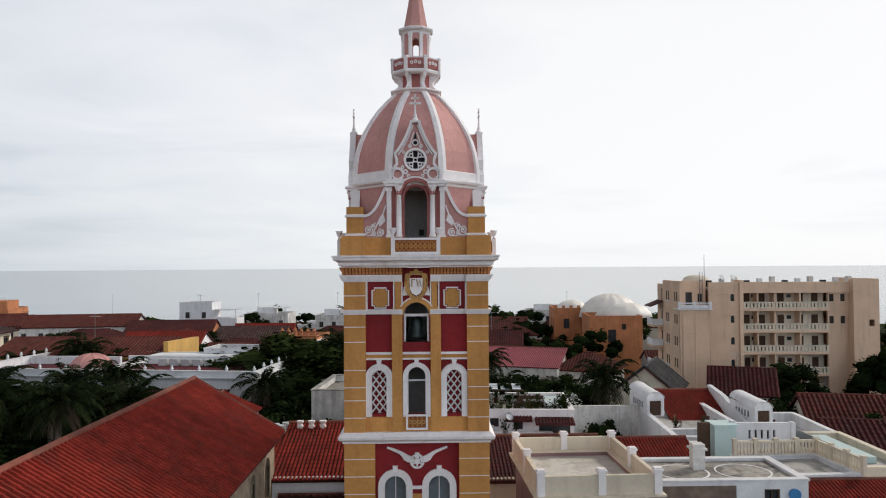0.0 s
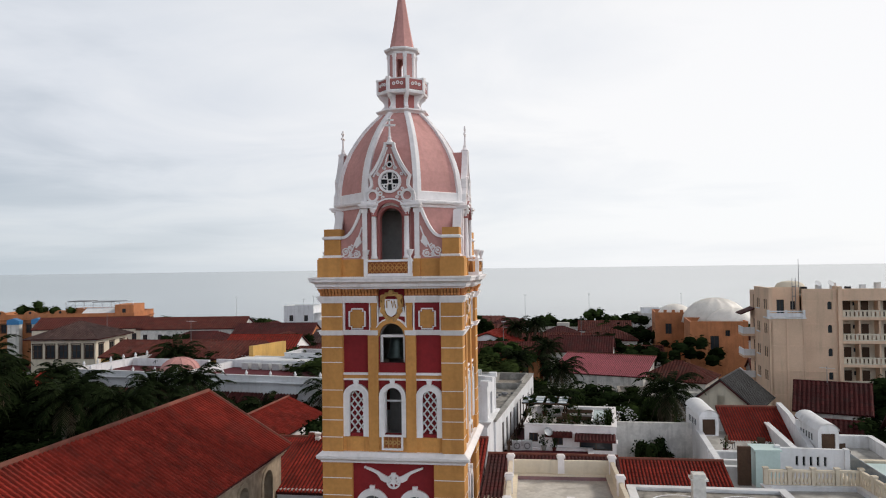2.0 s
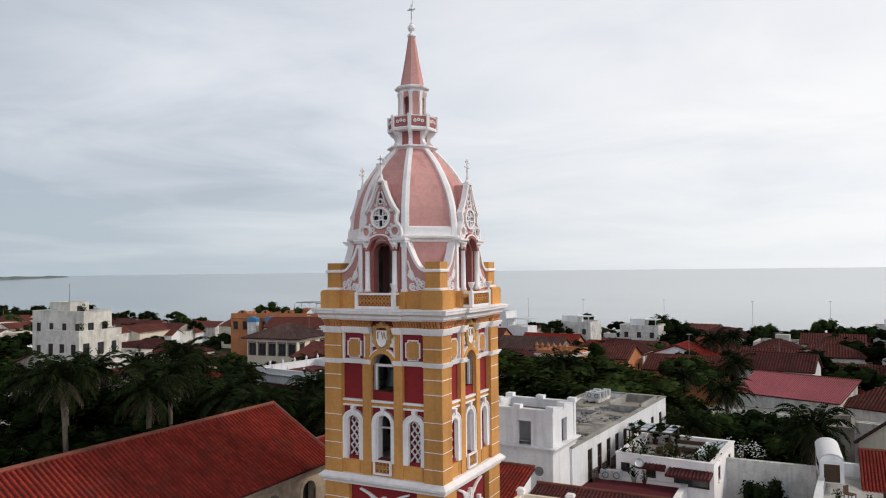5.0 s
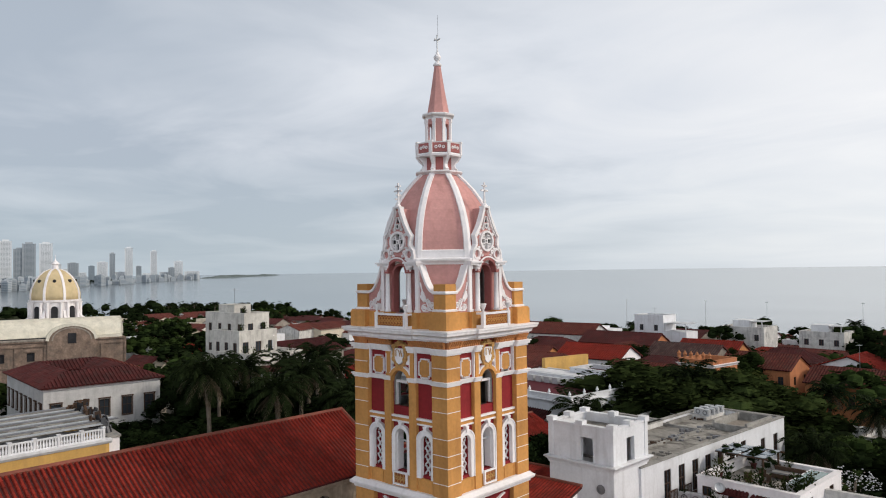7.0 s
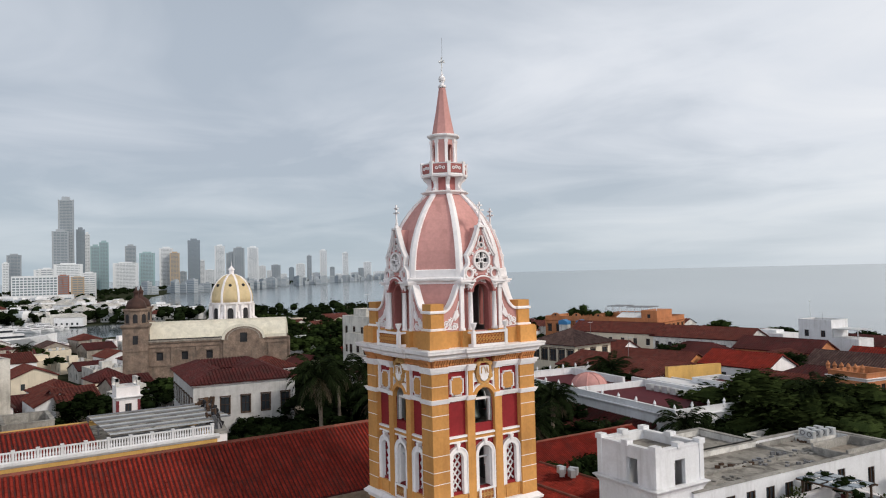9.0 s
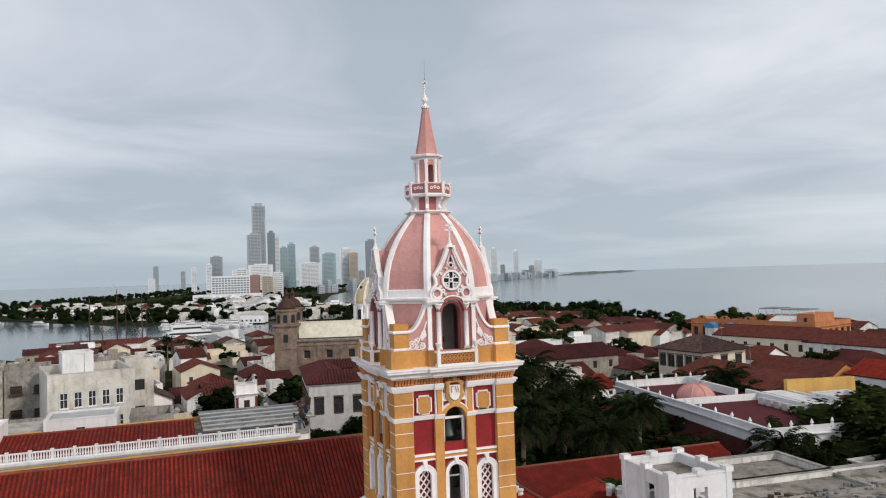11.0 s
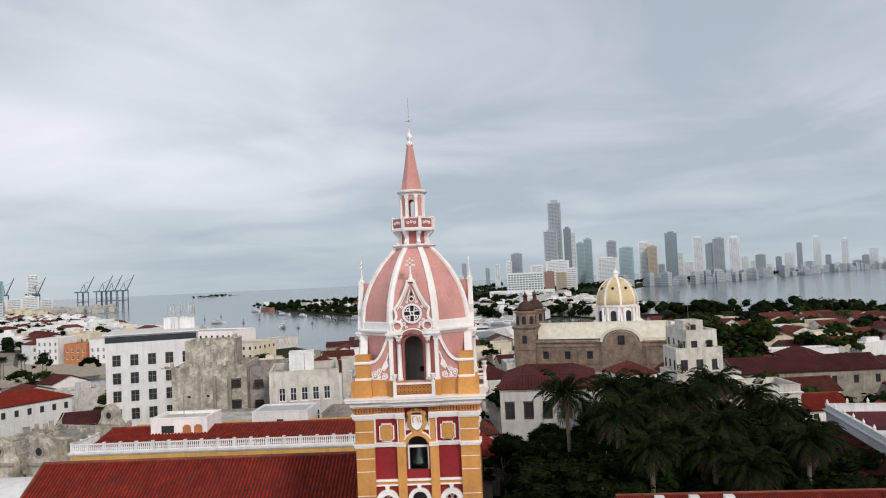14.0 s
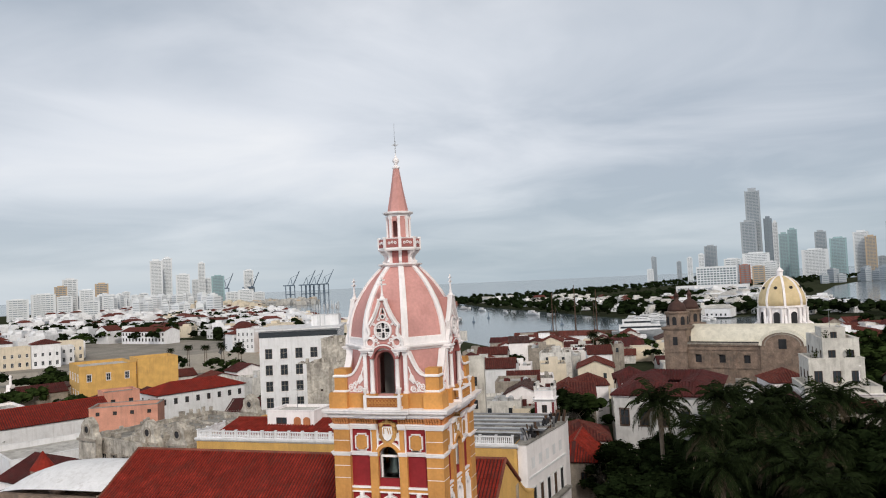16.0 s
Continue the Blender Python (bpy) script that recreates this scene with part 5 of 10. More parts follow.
# ---- yellow palace with a white balustrade behind the nave ----
pal = house("balustraded_palace", "yellow palace with white cornice and balustraded roof terrace", -46.3, -22.3, 16.6, 41.6, 15.6, wall=YELLOW, roof="flat", parapet=0.35, roofmat=ROOFGREY, windows=[("e", 12, 1.4, 2.4, 11.6, "hood"), ("n", 4, 1.3, 2.4, 10.6, "hood"), ("n", 4, 1.3, 2.4, 4.6, "plain")], category="palace", frame=BRIGHT)
solid("palace_cornice", Geo().loft([[(x, y, z) for x, z in ((-38.3, 15.75), (-37.95, 15.78), (-37.8, 16.0), (-37.8, 16.2), (-38.5, 16.2))] for y in (-43.3, -1.3)]), BRIGHT, "white moulded cornice along the palace roof", "cornice")
balustrade("roof_balustrade", "white balustrade with square posts along the yellow palace roof", (-38.2, -43.0), (-38.2, -1.9), 16.2, 22)
balustrade("roof_balustrade", "white balustrade returning along the palace's end", (-38.4, -43.0), (-44.0, -43.0), 16.2, 3)
pe = thing("palace_end_wall", "plain white end wall of the palace with a row of doors", "wall")
part("wall", Geo().prism([(-54.4, -1.45), (-38.4, -1.45), (-38.4, -0.4), (-51.0, 2.0), (-54.4, 2.0)], 0, 16.1), WHITE, pe)
part("coping", Geo().prism([(-54.5, -1.5), (-38.3, -1.5), (-38.3, -0.3), (-51.0, 2.15), (-54.5, 2.15)], 16.1, 16.3), CONCRETE, pe, "grey weathered coping")
pem = pose(-38.4, -0.4, 0, 0, 0, 169.2)
part("ledge", Geo().box(0.3, 12.6, -0.75, -0.02, 8.2, 8.5), CONCRETE, pe, "grey ledge under the doors", pem)
part("string_course", Geo().box(0.3, 12.6, -0.14, -0.02, 12.2, 12.45), BRIGHT, pe, "", pem)
for k in range(5):
    dx = 1.7 + 2.3 * k
    part("end_door", Geo().box(dx - 0.5, dx + 0.5, -0.06, -0.02, 8.5, 11.0), (DARK, WOOD)[k % 2], pe, "dark door in the end wall", pem)
    part("door_surround", Geo().box(dx - 0.65, dx - 0.5, -0.1, -0.02, 8.5, 11.15).box(dx + 0.5, dx + 0.65, -0.1, -0.02, 8.5, 11.15).box(dx - 0.65, dx + 0.65, -0.1, -0.02, 11.0, 11.15), BRIGHT, pe, "", pem)
    part("upper_panel", Geo().box(dx - 0.45, dx + 0.45, -0.05, -0.02, 13.2, 14.4), BRIGHT, pe, "", pem)
rr = thing("palace_roof", "red tile roof rising behind the balustrade", "roof")
add_roof(rr, [[(-41.0, -43.0, 15.7), (-41.0, -11.5, 15.7), (-47.5, -11.5, 17.0), (-47.5, -43.0, 17.0)], [(-54.3, -11.5, 15.7), (-54.3, -43.0, 15.7), (-47.5, -43.0, 17.0), (-47.5, -11.5, 17.0)]], TILE, 0.4, 0.5)
part("gable_wall", Geo().slab([(-54, 16.0), (-41.2, 15.6), (-47.5, 16.9)], -0.2, 0.2), WHITE, rr, "", Matrix.Translation((0, -11.7, 0)))
deck = thing("pergola_roof", "grey steel slatted pergola roof on the palace terrace", "pergola")
for k in range(15):
    part("slat", Geo().box(-53.5 + k * 0.92, -52.95 + k * 0.92, -10.8, -0.9 + 2.0 * (k < 13), 16.75 + 0.02 * k, 16.83 + 0.02 * k), (IRON, ROOFGREY, STEEL)[k % 3], deck)
for x in (-53.4, -47.0, -40.8):
    part("beam", Geo().box(x - 0.08, x + 0.08, -10.9, -0.8, 16.6, 16.74), IRON, deck)
    for y in (-10.7, -2.7):
        part("post", Geo().box(x - 0.08, x + 0.08, y - 0.08, y + 0.08, 15.6, 16.6), IRON, deck)
scrap = random.Random(31)
for k in range(9):
    junk = Geo()
    for _ in range(7):
        u = scrap.uniform(0.1, 0.35)
        junk.box(-u, u, -0.06, 0.06, 0, scrap.uniform(0.4, 1.5), pose(scrap.gauss(0, 0.5), scrap.gauss(0, 0.3), 0, scrap.uniform(-25, 25), scrap.uniform(-25, 25), scrap.uniform(0, 180)))
    solid("terrace_junk", junk.moved(pose(-40.2 - 1.35 * k, -0.75 + 0.23 * k, 16.3)), (IRON, DARK, WOOD)[k % 3], "dark heap of scrap on the palace terrace edge", "scrap", group="scrap on the terrace", kind="stuff")
house("corner_tiled_house", "low white street house with a sagging red tile roof", -71.0, 1.3, 19.0, 6.2, 8.8, wall=AGED, roof="hip", rise=2.2, tile=TILE, windows=[("e", 2, 0.9, 1.6, 5.6, "plain"), ("n", 5, 0.9, 1.8, 5.4, "plain")], pitch=0.4)
ah = house("attic_house", "small white rooftop house with arched orange niches", -47.6, -33.5, 5.0, 7.0, 3.1, z0=15.0, rot=0, wall=WHITE, roof="flat", parapet=0.25, roofmat=ROOFPALE, windows=[("e", 1, 1.6, 0.9, 1.6, "plain", 0.1, 0.5)])
for q in (1.0, 2.4):
    part("orange_niche", Geo().slab([(q - 0.5, 1.2), (q + 0.5, 1.2)] + [(q + 0.5 * math.cos(math.pi * i / 8), 2.2 + 0.4 * math.sin(math.pi * i / 8)) for i in range(9)], -0.1, 0.0), ORANGE, ah, "arched orange niche", Matrix.Translation((2.5, 0, 0)) @ Matrix.Rotation(radians(90), 4, "Z"))
house("rooftop_shed", "white rooftop shed with a low-pitched blue-grey sheet roof", -57.0, -23.5, 6.0, 7.5, 3.2, z0=13.9, wall=BRIGHT, roof="flat", parapet=0.1, roofmat=STEEL, windows=[("e", 1, 0.9, 1.1, 1.2, "plain")])
house("screed_roof_house", "house with a broad stained screed roof", -60.0, -31.5, 11.0, 9.0, 15.5, wall=CONCRETE, roof="flat", parapet=0.3, roofmat=ROOFPALE)
house("roofless_shed", "grey roofless masonry shed", -60.5, -16.0, 7.0, 5.0, 14.6, wall=CONCRETE, roof="flat", parapet=1.6, roofmat=ROOFGREY, windows=[("e", 2, 1.0, 1.2, 10.5, "plain")])

# ---- white house with a square turret, north of the tower ----
wt = house("turret_house_wing", "white house wing with tall dark windows and stained screed roof", 0.47, 29.2, 7.6, 24.0, 16.2, rot=-5, wall=BRIGHT, roof="flat", parapet=0.45, roofmat=ROOFGREY,
           windows=[("e", 7, 0.95, 2.3, 13.6, "rail", 0.1025, 0.697), ("e", 2, 0.9, 1.6, 13.9, "plain", 0.758, 0.975), ("n", 2, 1.0, 1.6, 12.5, "plain")], coping=CONCRETE)
house("screed_roof_annex", "low white rear wing with a weathered screed roof", -6.0, 28.8, 6.0, 8.6, 16.15, rot=-5, wall=DIRTY, roof="flat", parapet=0.5, roofmat=ROOFGREY, windows=[("n", 2, 0.9, 1.5, 13.2, "plain"), ("w", 4, 0.9, 1.5, 13.2, "plain")], coping=CONCRETE)
wing = pose(-0.6, 29.6, 0, 0, 0, -5)
tank = thing("roof_basin", "open concrete roof basin with a darker bed", "basin", m=wing)
part("rim", Geo().box(1.5, 1.7, 4.8, 9.9, 16.2, 17.0).box(4.4, 4.6, 4.8, 9.9, 16.2, 17.0).box(1.7, 4.4, 4.8, 5.0, 16.2, 16.75).box(1.7, 4.4, 9.7, 9.9, 16.2, 17.0), CONCRETE, tank)
part("bed", Geo().box(1.7, 4.4, 5.0, 9.7, 16.2, 16.32), AGED, tank, "dark bed")
solid("roof_step", Geo().box(-2.4, 1.2, 3.0, 3.25, 16.2, 16.42).box(1.0, 1.25, -9.0, 3.0, 16.2, 16.34).box(-2.2, -1.9, 3.3, 7.6, 16.2, 16.5).moved(wing), CONCRETE, "low stained kerbs dividing the screed roof", "kerb")
drng = random.Random(5)
for n, (x, y) in enumerate(((0.6, 2.6), (0.9, 4.5), (0.8, -3.1), (1.0, -0.8), (3.2, -6.5), (-1.4, 8.0), (3.4, 1.2))):
    heap = Geo()
    for k in range(16):
        a, b, u = drng.gauss(0, 0.35), drng.gauss(0, 0.7), drng.uniform(0.05, 0.2)
        heap.box(-u, u, -0.7 * u, 0.7 * u, 0, u * drng.uniform(0.5, 1.6), pose(x + a, y + b, 16.2, 0, 0, drng.uniform(0, 90)))
    solid("roof_debris", heap.moved(wing), (IRON, CONCRETE, WOOD)[n % 3], "heap of dark debris left on the screed roof", "debris", group="debris on the roof", kind="stuff")
solid("unit_plinth", Geo().box(-2.5, -0.5, 7.6, 11.4, 16.2, 16.5).moved(wing), DIRTY, "low white plinth carrying a row of condensers", "plinth")
tt = house("house_turret", "white square turret with crenellated parapet and two openings", 0.4, 16.0, 5.2, 4.4, 19.2, rot=-3, wall=BRIGHT, roof="flat", parapet=0.55, roofmat=ROOFGREY,
           windows=[("s", 1, 1.0, 1.7, 17.3, "open", 0.3, 0.9), ("e", 1, 1.0, 1.7, 17.3, "open"), ("n", 1, 1.0, 1.7, 17.3, "open"), ("w", 1, 1.0, 1.7, 17.3, "open")], category="turret", cornice=17.35, coping=BRIGHT, frame=BRIGHT)
for x, y in ((-2.45, -2.05), (0, -2.05), (2.45, -2.05), (2.45, 0), (2.45, 2.05), (0, 2.05), (-2.45, 2.05), (-2.45, 0)):
    part("merlon", Geo().box(x - 0.28, x + 0.28, y - 0.28, y + 0.28, 19.75, 20.1), BRIGHT, tt)
    if abs(x) + abs(y) > 3:
        part("pilaster_strip", Geo().box(x - 0.2, x + 0.2, y - 0.2, y + 0.2, 17.4, 19.8), BRIGHT, tt)
part("oculus", Geo().hoop(1.6, 15.7, 0.22, 0.32, -2.26, -2.1, 16).disc(1.6, 15.7, 0.22, -2.22, -2.18, 14), IRON, tt)
for k, (x, y, z) in enumerate(((-0.75, 37.9, 16.5), (-0.65, 38.8, 16.5), (-0.6, 39.7, 16.5), (-0.5, 40.6, 16.5), (-1.6, 38.3, 16.5), (-1.5, 39.3, 16.5), (-1.4, 40.3, 16.5), (-10.6, 18.2, 14.6), (-9.9, 18.6, 14.6), (-11.2, 18.7, 14.6), (-10.3, 19.2, 14.6))):
    ac = thing("condenser_unit", "white air-conditioning condenser box on the roof", "air conditioner", group="condenser units", m=pose(x, y, z, 0, 0, 20 * k if z < 15 else -5 + 4 * (k % 3)))
    part("casing", Geo().box(-0.36, 0.36, -0.2, 0.2, 0, 0.6), STEEL, ac)
    part("fan_grille", Geo().hoop(0, 0.31, 0.15, 0.23, -0.23, -0.2, 12), IRON, ac)

# long tiled roofs between the tower and the park
house("tiled_range", "long low range with a red tile roof", -20.6, 26.0, 7.2, 22.0, 13.0, rot=-2, wall=WHITE, roof="gable_y", rise=1.6, tile=TILE, pitch=0.22, course=0.42)
house("tiled_annex", "small red tile roof beside the turret house", -9.0, 16.2, 11.0, 6.0, 13.2, wall=SALMON, roof="shed_s", rise=1.4, tile=TILE, pitch=0.22, course=0.42)

def leaf_cloud(rng, centres, per, size, spread):
    """Clumps of small leaves, each round a lumpy heart of leaf mass."""
    g = Geo()
    for cx, cy, cz, r in centres:
        heart = [(cx, cy, cz - 0.74 * r * spread)]
        for b in (-0.55, 0.1, 0.65):
            for i in range(6):
                q = r * rng.uniform(0.62, 0.86) * math.sqrt(1 - b * b)
                a = 2 * math.pi * (i + 0.5 * (b > 0)) / 6
                heart.append((cx + q * math.cos(a), cy + q * math.sin(a), cz + r * b * spread * rng.uniform(0.7, 0.9)))
        heart.append((cx, cy, cz + 0.78 * r * spread))
        faces = [(0, 1 + (i + 1) % 6, 1 + i) for i in range(6)] + [(19, 13 + i, 13 + (i + 1) % 6) for i in range(6)]
        for k in (1, 7):
            faces += [(k + i, k + (i + 1) % 6, k + 6 + (i + 1) % 6, k + 6 + i) for i in range(6)]
        g.add(heart, faces)
        for _ in range(per):
            a, b = rng.uniform(0, 2 * math.pi), rng.uniform(-0.8, 1)
            q = r * (0.72 + 0.36 * rng.random())
            w = math.sqrt(1 - b * b)
            x, y, z = cx + q * w * math.cos(a), cy + q * w * math.sin(a), cz + q * b * spread
            e = size * rng.uniform(0.6, 1.3)
            t, p = rng.uniform(0, 2 * math.pi), rng.uniform(-0.7, 0.7)
            ux, uy, uz = math.cos(t), math.sin(t), p * 0.5
            vx, vy, vz = -math.sin(t), math.cos(t), rng.uniform(-0.6, 0.6)
            g.add([(x - ux * e, y - uy * e, z - uz * e), (x + vx * e * 0.55, y + vy * e * 0.55, z + vz * e * 0.55), (x + ux * e, y + uy * e, z + uz * e - 0.1 * e), (x - vx * e * 0.55, y - vy * e * 0.55, z - vz * e * 0.55)], [(0, 1, 2, 3)])
    return g


# ---- terrace house with pool and solar pergola ----
POOLWATER = paint("green_pool_water", (0.10, 0.19, 0.165), rough=0.12, vary=0.15, bump=0.05, spec=0.6)
th = house("terrace_house", "pinkish white house with a planted roof terrace and small pool", 8.9, 25.6, 7.1, 8.0, 14.7, rot=-4, wall=WHITE, roof="flat", parapet=0.7, roofmat=ROOFGREY, windows=[("s", 1, 0.75, 1.0, 13.9, "plain", 0.28, 0.46), ("s", 1, 0.7, 0.7, 14.1, "plain", 0.02, 0.18), ("s", 1, 2.5, 1.3, 13.6, "plain", 0.58, 0.98), ("e", 2, 0.9, 1.0, 13.9, "sill")])
part("pool", Geo().box(1.6, 3.2, -1.5, 3.4, 14.7, 15.35), BRIGHT, th)
part("pool_water", Geo().box(1.75, 3.05, -1.35, 3.25, 15.3, 15.365), POOLWATER, th, "dull green pool water")


def awning(x0, x1, z, reach):
    g = Geo().add([(x0, -4.0, z + 0.25), (x1, -4.0, z + 0.25), (x1, -4.0 - reach, z), (x0, -4.0 - reach, z), (x0, -4.0, z + 0.12), (x1, -4.0, z + 0.12), (x1, -4.0 - reach, z - 0.13), (x0, -4.0 - reach, z - 0.13)], [(0, 3, 2, 1), (4, 5, 6, 7), (0, 1, 5, 4), (1, 2, 6, 5), (2, 3, 7, 6), (3, 0, 4, 7)])
    n = int((x1 - x0) / 0.25)
    for k in range(n):
        x = x0 + (x1 - x0) * (k + 0.5) / n
        g.rod((x, -4.0, z + 0.27), (x, -4.0 - reach, z + 0.02), 0.08, 0.08, 5)
    part("awning", g, TILEDARK, th, "dark red tiled awning", kind="stuff")


awning(0.4, 3.5, 14.6, 1.2)
awning(-1.9, 0.2, 14.7, 0.4)


def potted_plant(x, y, z, s, seed):
    r = random.Random(seed)
    ob = thing("potted_plant", "leafy green plant in a clay pot", "potted plant", group="potted plants", m=pose(x, y, z))
    part("pot", Geo().turned([(0.16 * s, 0), (0.24 * s, 0.34 * s), (0.27 * s, 0.36 * s), (0.27 * s, 0.42 * s), (0.2 * s, 0.40 * s)], 10), TILEDARK if seed % 2 else CONCRETE, ob)
    g = Geo()
    for k in range(60):
        a, u = r.uniform(0, 6.28), r.uniform(0.2, 1.0)
        R, h = 0.5 * s * u * r.uniform(0.3, 1.0), s * (0.5 + 0.9 * r.random())
        c, sn = math.cos(a), math.sin(a)
        e = 0.16 * s
        g.add([(R * c - e * sn * 0.4, R * sn + e * c * 0.4, h), (R * c * 1.2, R * sn * 1.2, h - e * 0.4), (R * c + e * sn * 0.4, R * sn - e * c * 0.4, h), (R * c + e * c, R * sn + e * sn, h + e * 0.6)], [(0, 1, 2, 3)])
        g.add([(0, 0, 0.35 * s), (0.02, 0, 0.35 * s), (R * c, R * sn, h)], [(0, 1, 2)])
    part("leaves", g, LEAF if seed % 3 else LEAFWARM, ob)


def garden_chair(x, y, z, rot):
    ob = thing("garden_chair", "dark slatted garden chair on a terrace", "chair", group="garden chairs", m=pose(x, y, z, 0, 0, rot))
    part("seat", Geo().box(-0.28, 0.28, -0.28, 0.28, 0.38, 0.44), WOOD, ob)
    part("backrest", Geo().box(-0.28, 0.28, 0.24, 0.29, 0.44, 0.92), WOOD, ob)
    for a in (-0.25, 0.25):
        for b in (-0.25, 0.25):
            part("leg", Geo().box(a - 0.03, a + 0.03, b - 0.03, b + 0.03, 0, 0.38), IRON, ob)


for k, (x, y, z, q) in enumerate(((5.6, 22.3, 14.7, 1.1), (6.6, 29.0, 14.7, 1.3), (9.2, 29.2, 14.7, 1.0), (10.0, 22.4, 14.7, 0.9), (7.6, 22.3, 14.7, 0.8), (5.5, 25.0, 14.7, 1.4), (6.6, 21.0, 13.65, 1.2), (7.4, 20.8, 13.65, 0.9), (21.6, 18.8, 14.0, 1.2), (19.9, 20.0, 14.0, 1.0), (23.0, 19.6, 14.0, 0.9), (25.0, 6.6, 15.1, 0.8), (4.4, 21.0, 13.65, 0.8), (28.2, 16.2, 13.4, 0.8))):
    potted_plant(x, y, z, q * 0.75, k + 70)
for x, y, z, r in ((8.0, 24.0, 14.7, 30), (9.0, 24.4, 14.7, -40), (8.4, 26.0, 14.7, 170), (20.6, 21.6, 14.0, 60), (22.6, 21.0, 14.0, -30), (29.4, 23.5, 13.1, 20)):
    garden_chair(x, y, z, r)
pg = thing("solar_pergola", "dark pergola carrying rows of solar panels", "pergola", m=pose(6.8, 27.6, 14.7, 0, 0, -4))
for x in (-1.6, 1.6):
    for y in (-1.4, 1.4):
        part("post", Geo().box(x - 0.06, x + 0.06, y - 0.06, y + 0.06, 0.0, 1.55), WOOD, pg)
for y in (-1.5, 1.5):
    part("beam", Geo().box(-2.0, 2.0, y - 0.06, y + 0.06, 1.55, 1.67), WOOD, pg)
for i in range(4):
    for j in range(3):
        part("solar_panel", Geo().box(-1.95 + i, -1.2 + i, -1.6 + 1.1 * j, -0.78 + 1.1 * j, 1.67, 1.72), PALEGLASS if (i + j) % 2 else TOWERDARK, pg)
vine = thing("climbing_vine", "dark climbing vine grown over the pergola beams", "vine", m=pose(6.8, 27.6, 14.7))
vrng = random.Random(53)
part("leaves", leaf_cloud(vrng, [(vrng.uniform(-2.0, 2.0), vrng.uniform(-1.5, 1.5), vrng.choice([0.5, 1.2, 1.5, 1.7]), vrng.uniform(0.25, 0.45)) for k in range(26)], 26, 0.11, 0.7), LEAFDARK, vine)
part("stem", Geo().rod((-1.6, -1.4, 0.0), (-1.5, -1.3, 1.6), 0.05, 0.03, 5), BARK, vine)
for k in range(9):
    potted_plant(5.6 + 0.75 * k, 22.2 + 0.05 * k, 14.7, 0.8 + 0.25 * (k % 3), 200 + k)
for k in range(6):
    potted_plant(11.8, 22.6 + 0.55 * k, 14.7, 0.8 + 0.2 * (k % 2), 220 + k)
sofa = thing("terrace_sofa", "dark cushioned sofa on the planted roof terrace", "sofa", m=pose(9.6, 27.4, 14.7, 0, 0, -4))
part("base", Geo().box(-1.1, 1.1, -0.4, 0.4, 0.08, 0.4), WOOD, sofa)
part("backrest", Geo().box(-1.1, 1.1, 0.4, 0.56, 0.08, 0.8), WOOD, sofa)
for k in range(2):
    part("cushion", Geo().box(-1.05 + 1.06 * k, -0.02 + 1.06 * k, -0.38, 0.36, 0.4, 0.52), PLASTERGREY, sofa)
house("low_patio_house", "low house with a maroon roof terrace below the white house", 6.5, 15.4, 7.6, 12.0, 13.6, wall=WHITE, roof="flat", parapet=0.12, roofmat=ROOFRED)
solid("patio_passage", Geo().box(4.0, 5.2, 21.6, 29.0, 0, 13.6), ROOFRED, "narrow maroon passage beside the white house", "passage")
for k, (x, y) in enumerate(((5.4, 21.1), (6.2, 21.2))):
    ac = thing("condenser_unit", "white air-conditioning condenser box on the patio", "air conditioner", group="condenser units", m=pose(x - 0.9, y, 13.62, 0, 0, 4))
    part("casing", Geo().box(-0.38, 0.38, -0.25, 0.25, 0, 0.7), STEEL, ac)
    part("fan_grille", Geo().hoop(0, 0.35, 0.18, 0.26, -0.29, -0.25, 12), IRON, ac)
dish = thing("satellite_dish", "grey satellite dish on the white house wall", "satellite dish", m=pose(6.9, 21.3, 15.0, 60, 0, 30))
part("bowl", Geo().turned([(0.05, 0), (0.25, 0.05), (0.36, 0.14), (0.35, 0.15), (0.24, 0.07)], 14), STEEL, dish)
part("arm", Geo().rod((0, 0.3, 0.1), (0, 0, 0.42), 0.02, 0.02, 5), IRON, dish)
house("side_tiled_house", "red tiled low house in the courtyard", 14.8, 10.2, 6.2, 5.0, 13.65, wall=WHITE, roof="shed_s", rise=1.5, tile=TILE, pitch=0.22, course=0.42)
solid("garden_wall", Geo().box(12.4, 18.6, 25.9, 26.3, 0, 14.9), DIRTY, "stained white garden wall", "wall")

# ---- cream terrace block and its neighbours ----
tb = house("cream_terrace_block", "mauve house with a roof terrace behind a cream panelled parapet", 7.9, -1.6, 5.2, 7.2, 16.9, rot=2, wall=MAUVE, roof="flat", parapet=0.2, roofmat=PALEGREY, windows=[("s", 2, 0.9, 1.6, 14.0, "plain")], cornice=17.0, coping=CREAM)
for x, y in ((-2.6, -3.6), (0.1, -3.6), (2.6, -3.6), (2.6, 0), (2.6, 3.6), (0, 3.6), (-2.6, 3.6), (-2.6, 0)):
    part("parapet_post", Geo().box(x - 0.17, x + 0.17, y - 0.17, y + 0.17, 17.0, 18.15).box(x - 0.22, x + 0.22, y - 0.22, y + 0.22, 18.0, 18.08), WHITE, tb)
for x0, x1, y0, y1 in ((-2.6, 2.6, -3.7, -3.5), (-2.6, 2.6, 3.5, 3.7), (-2.7, -2.5, -3.6, 3.6), (2.5, 2.7, -3.6, 3.6)):
    part("parapet_panel", Geo().box(x0, x1, y0, y1, 17.0, 17.85), CREAM, tb)
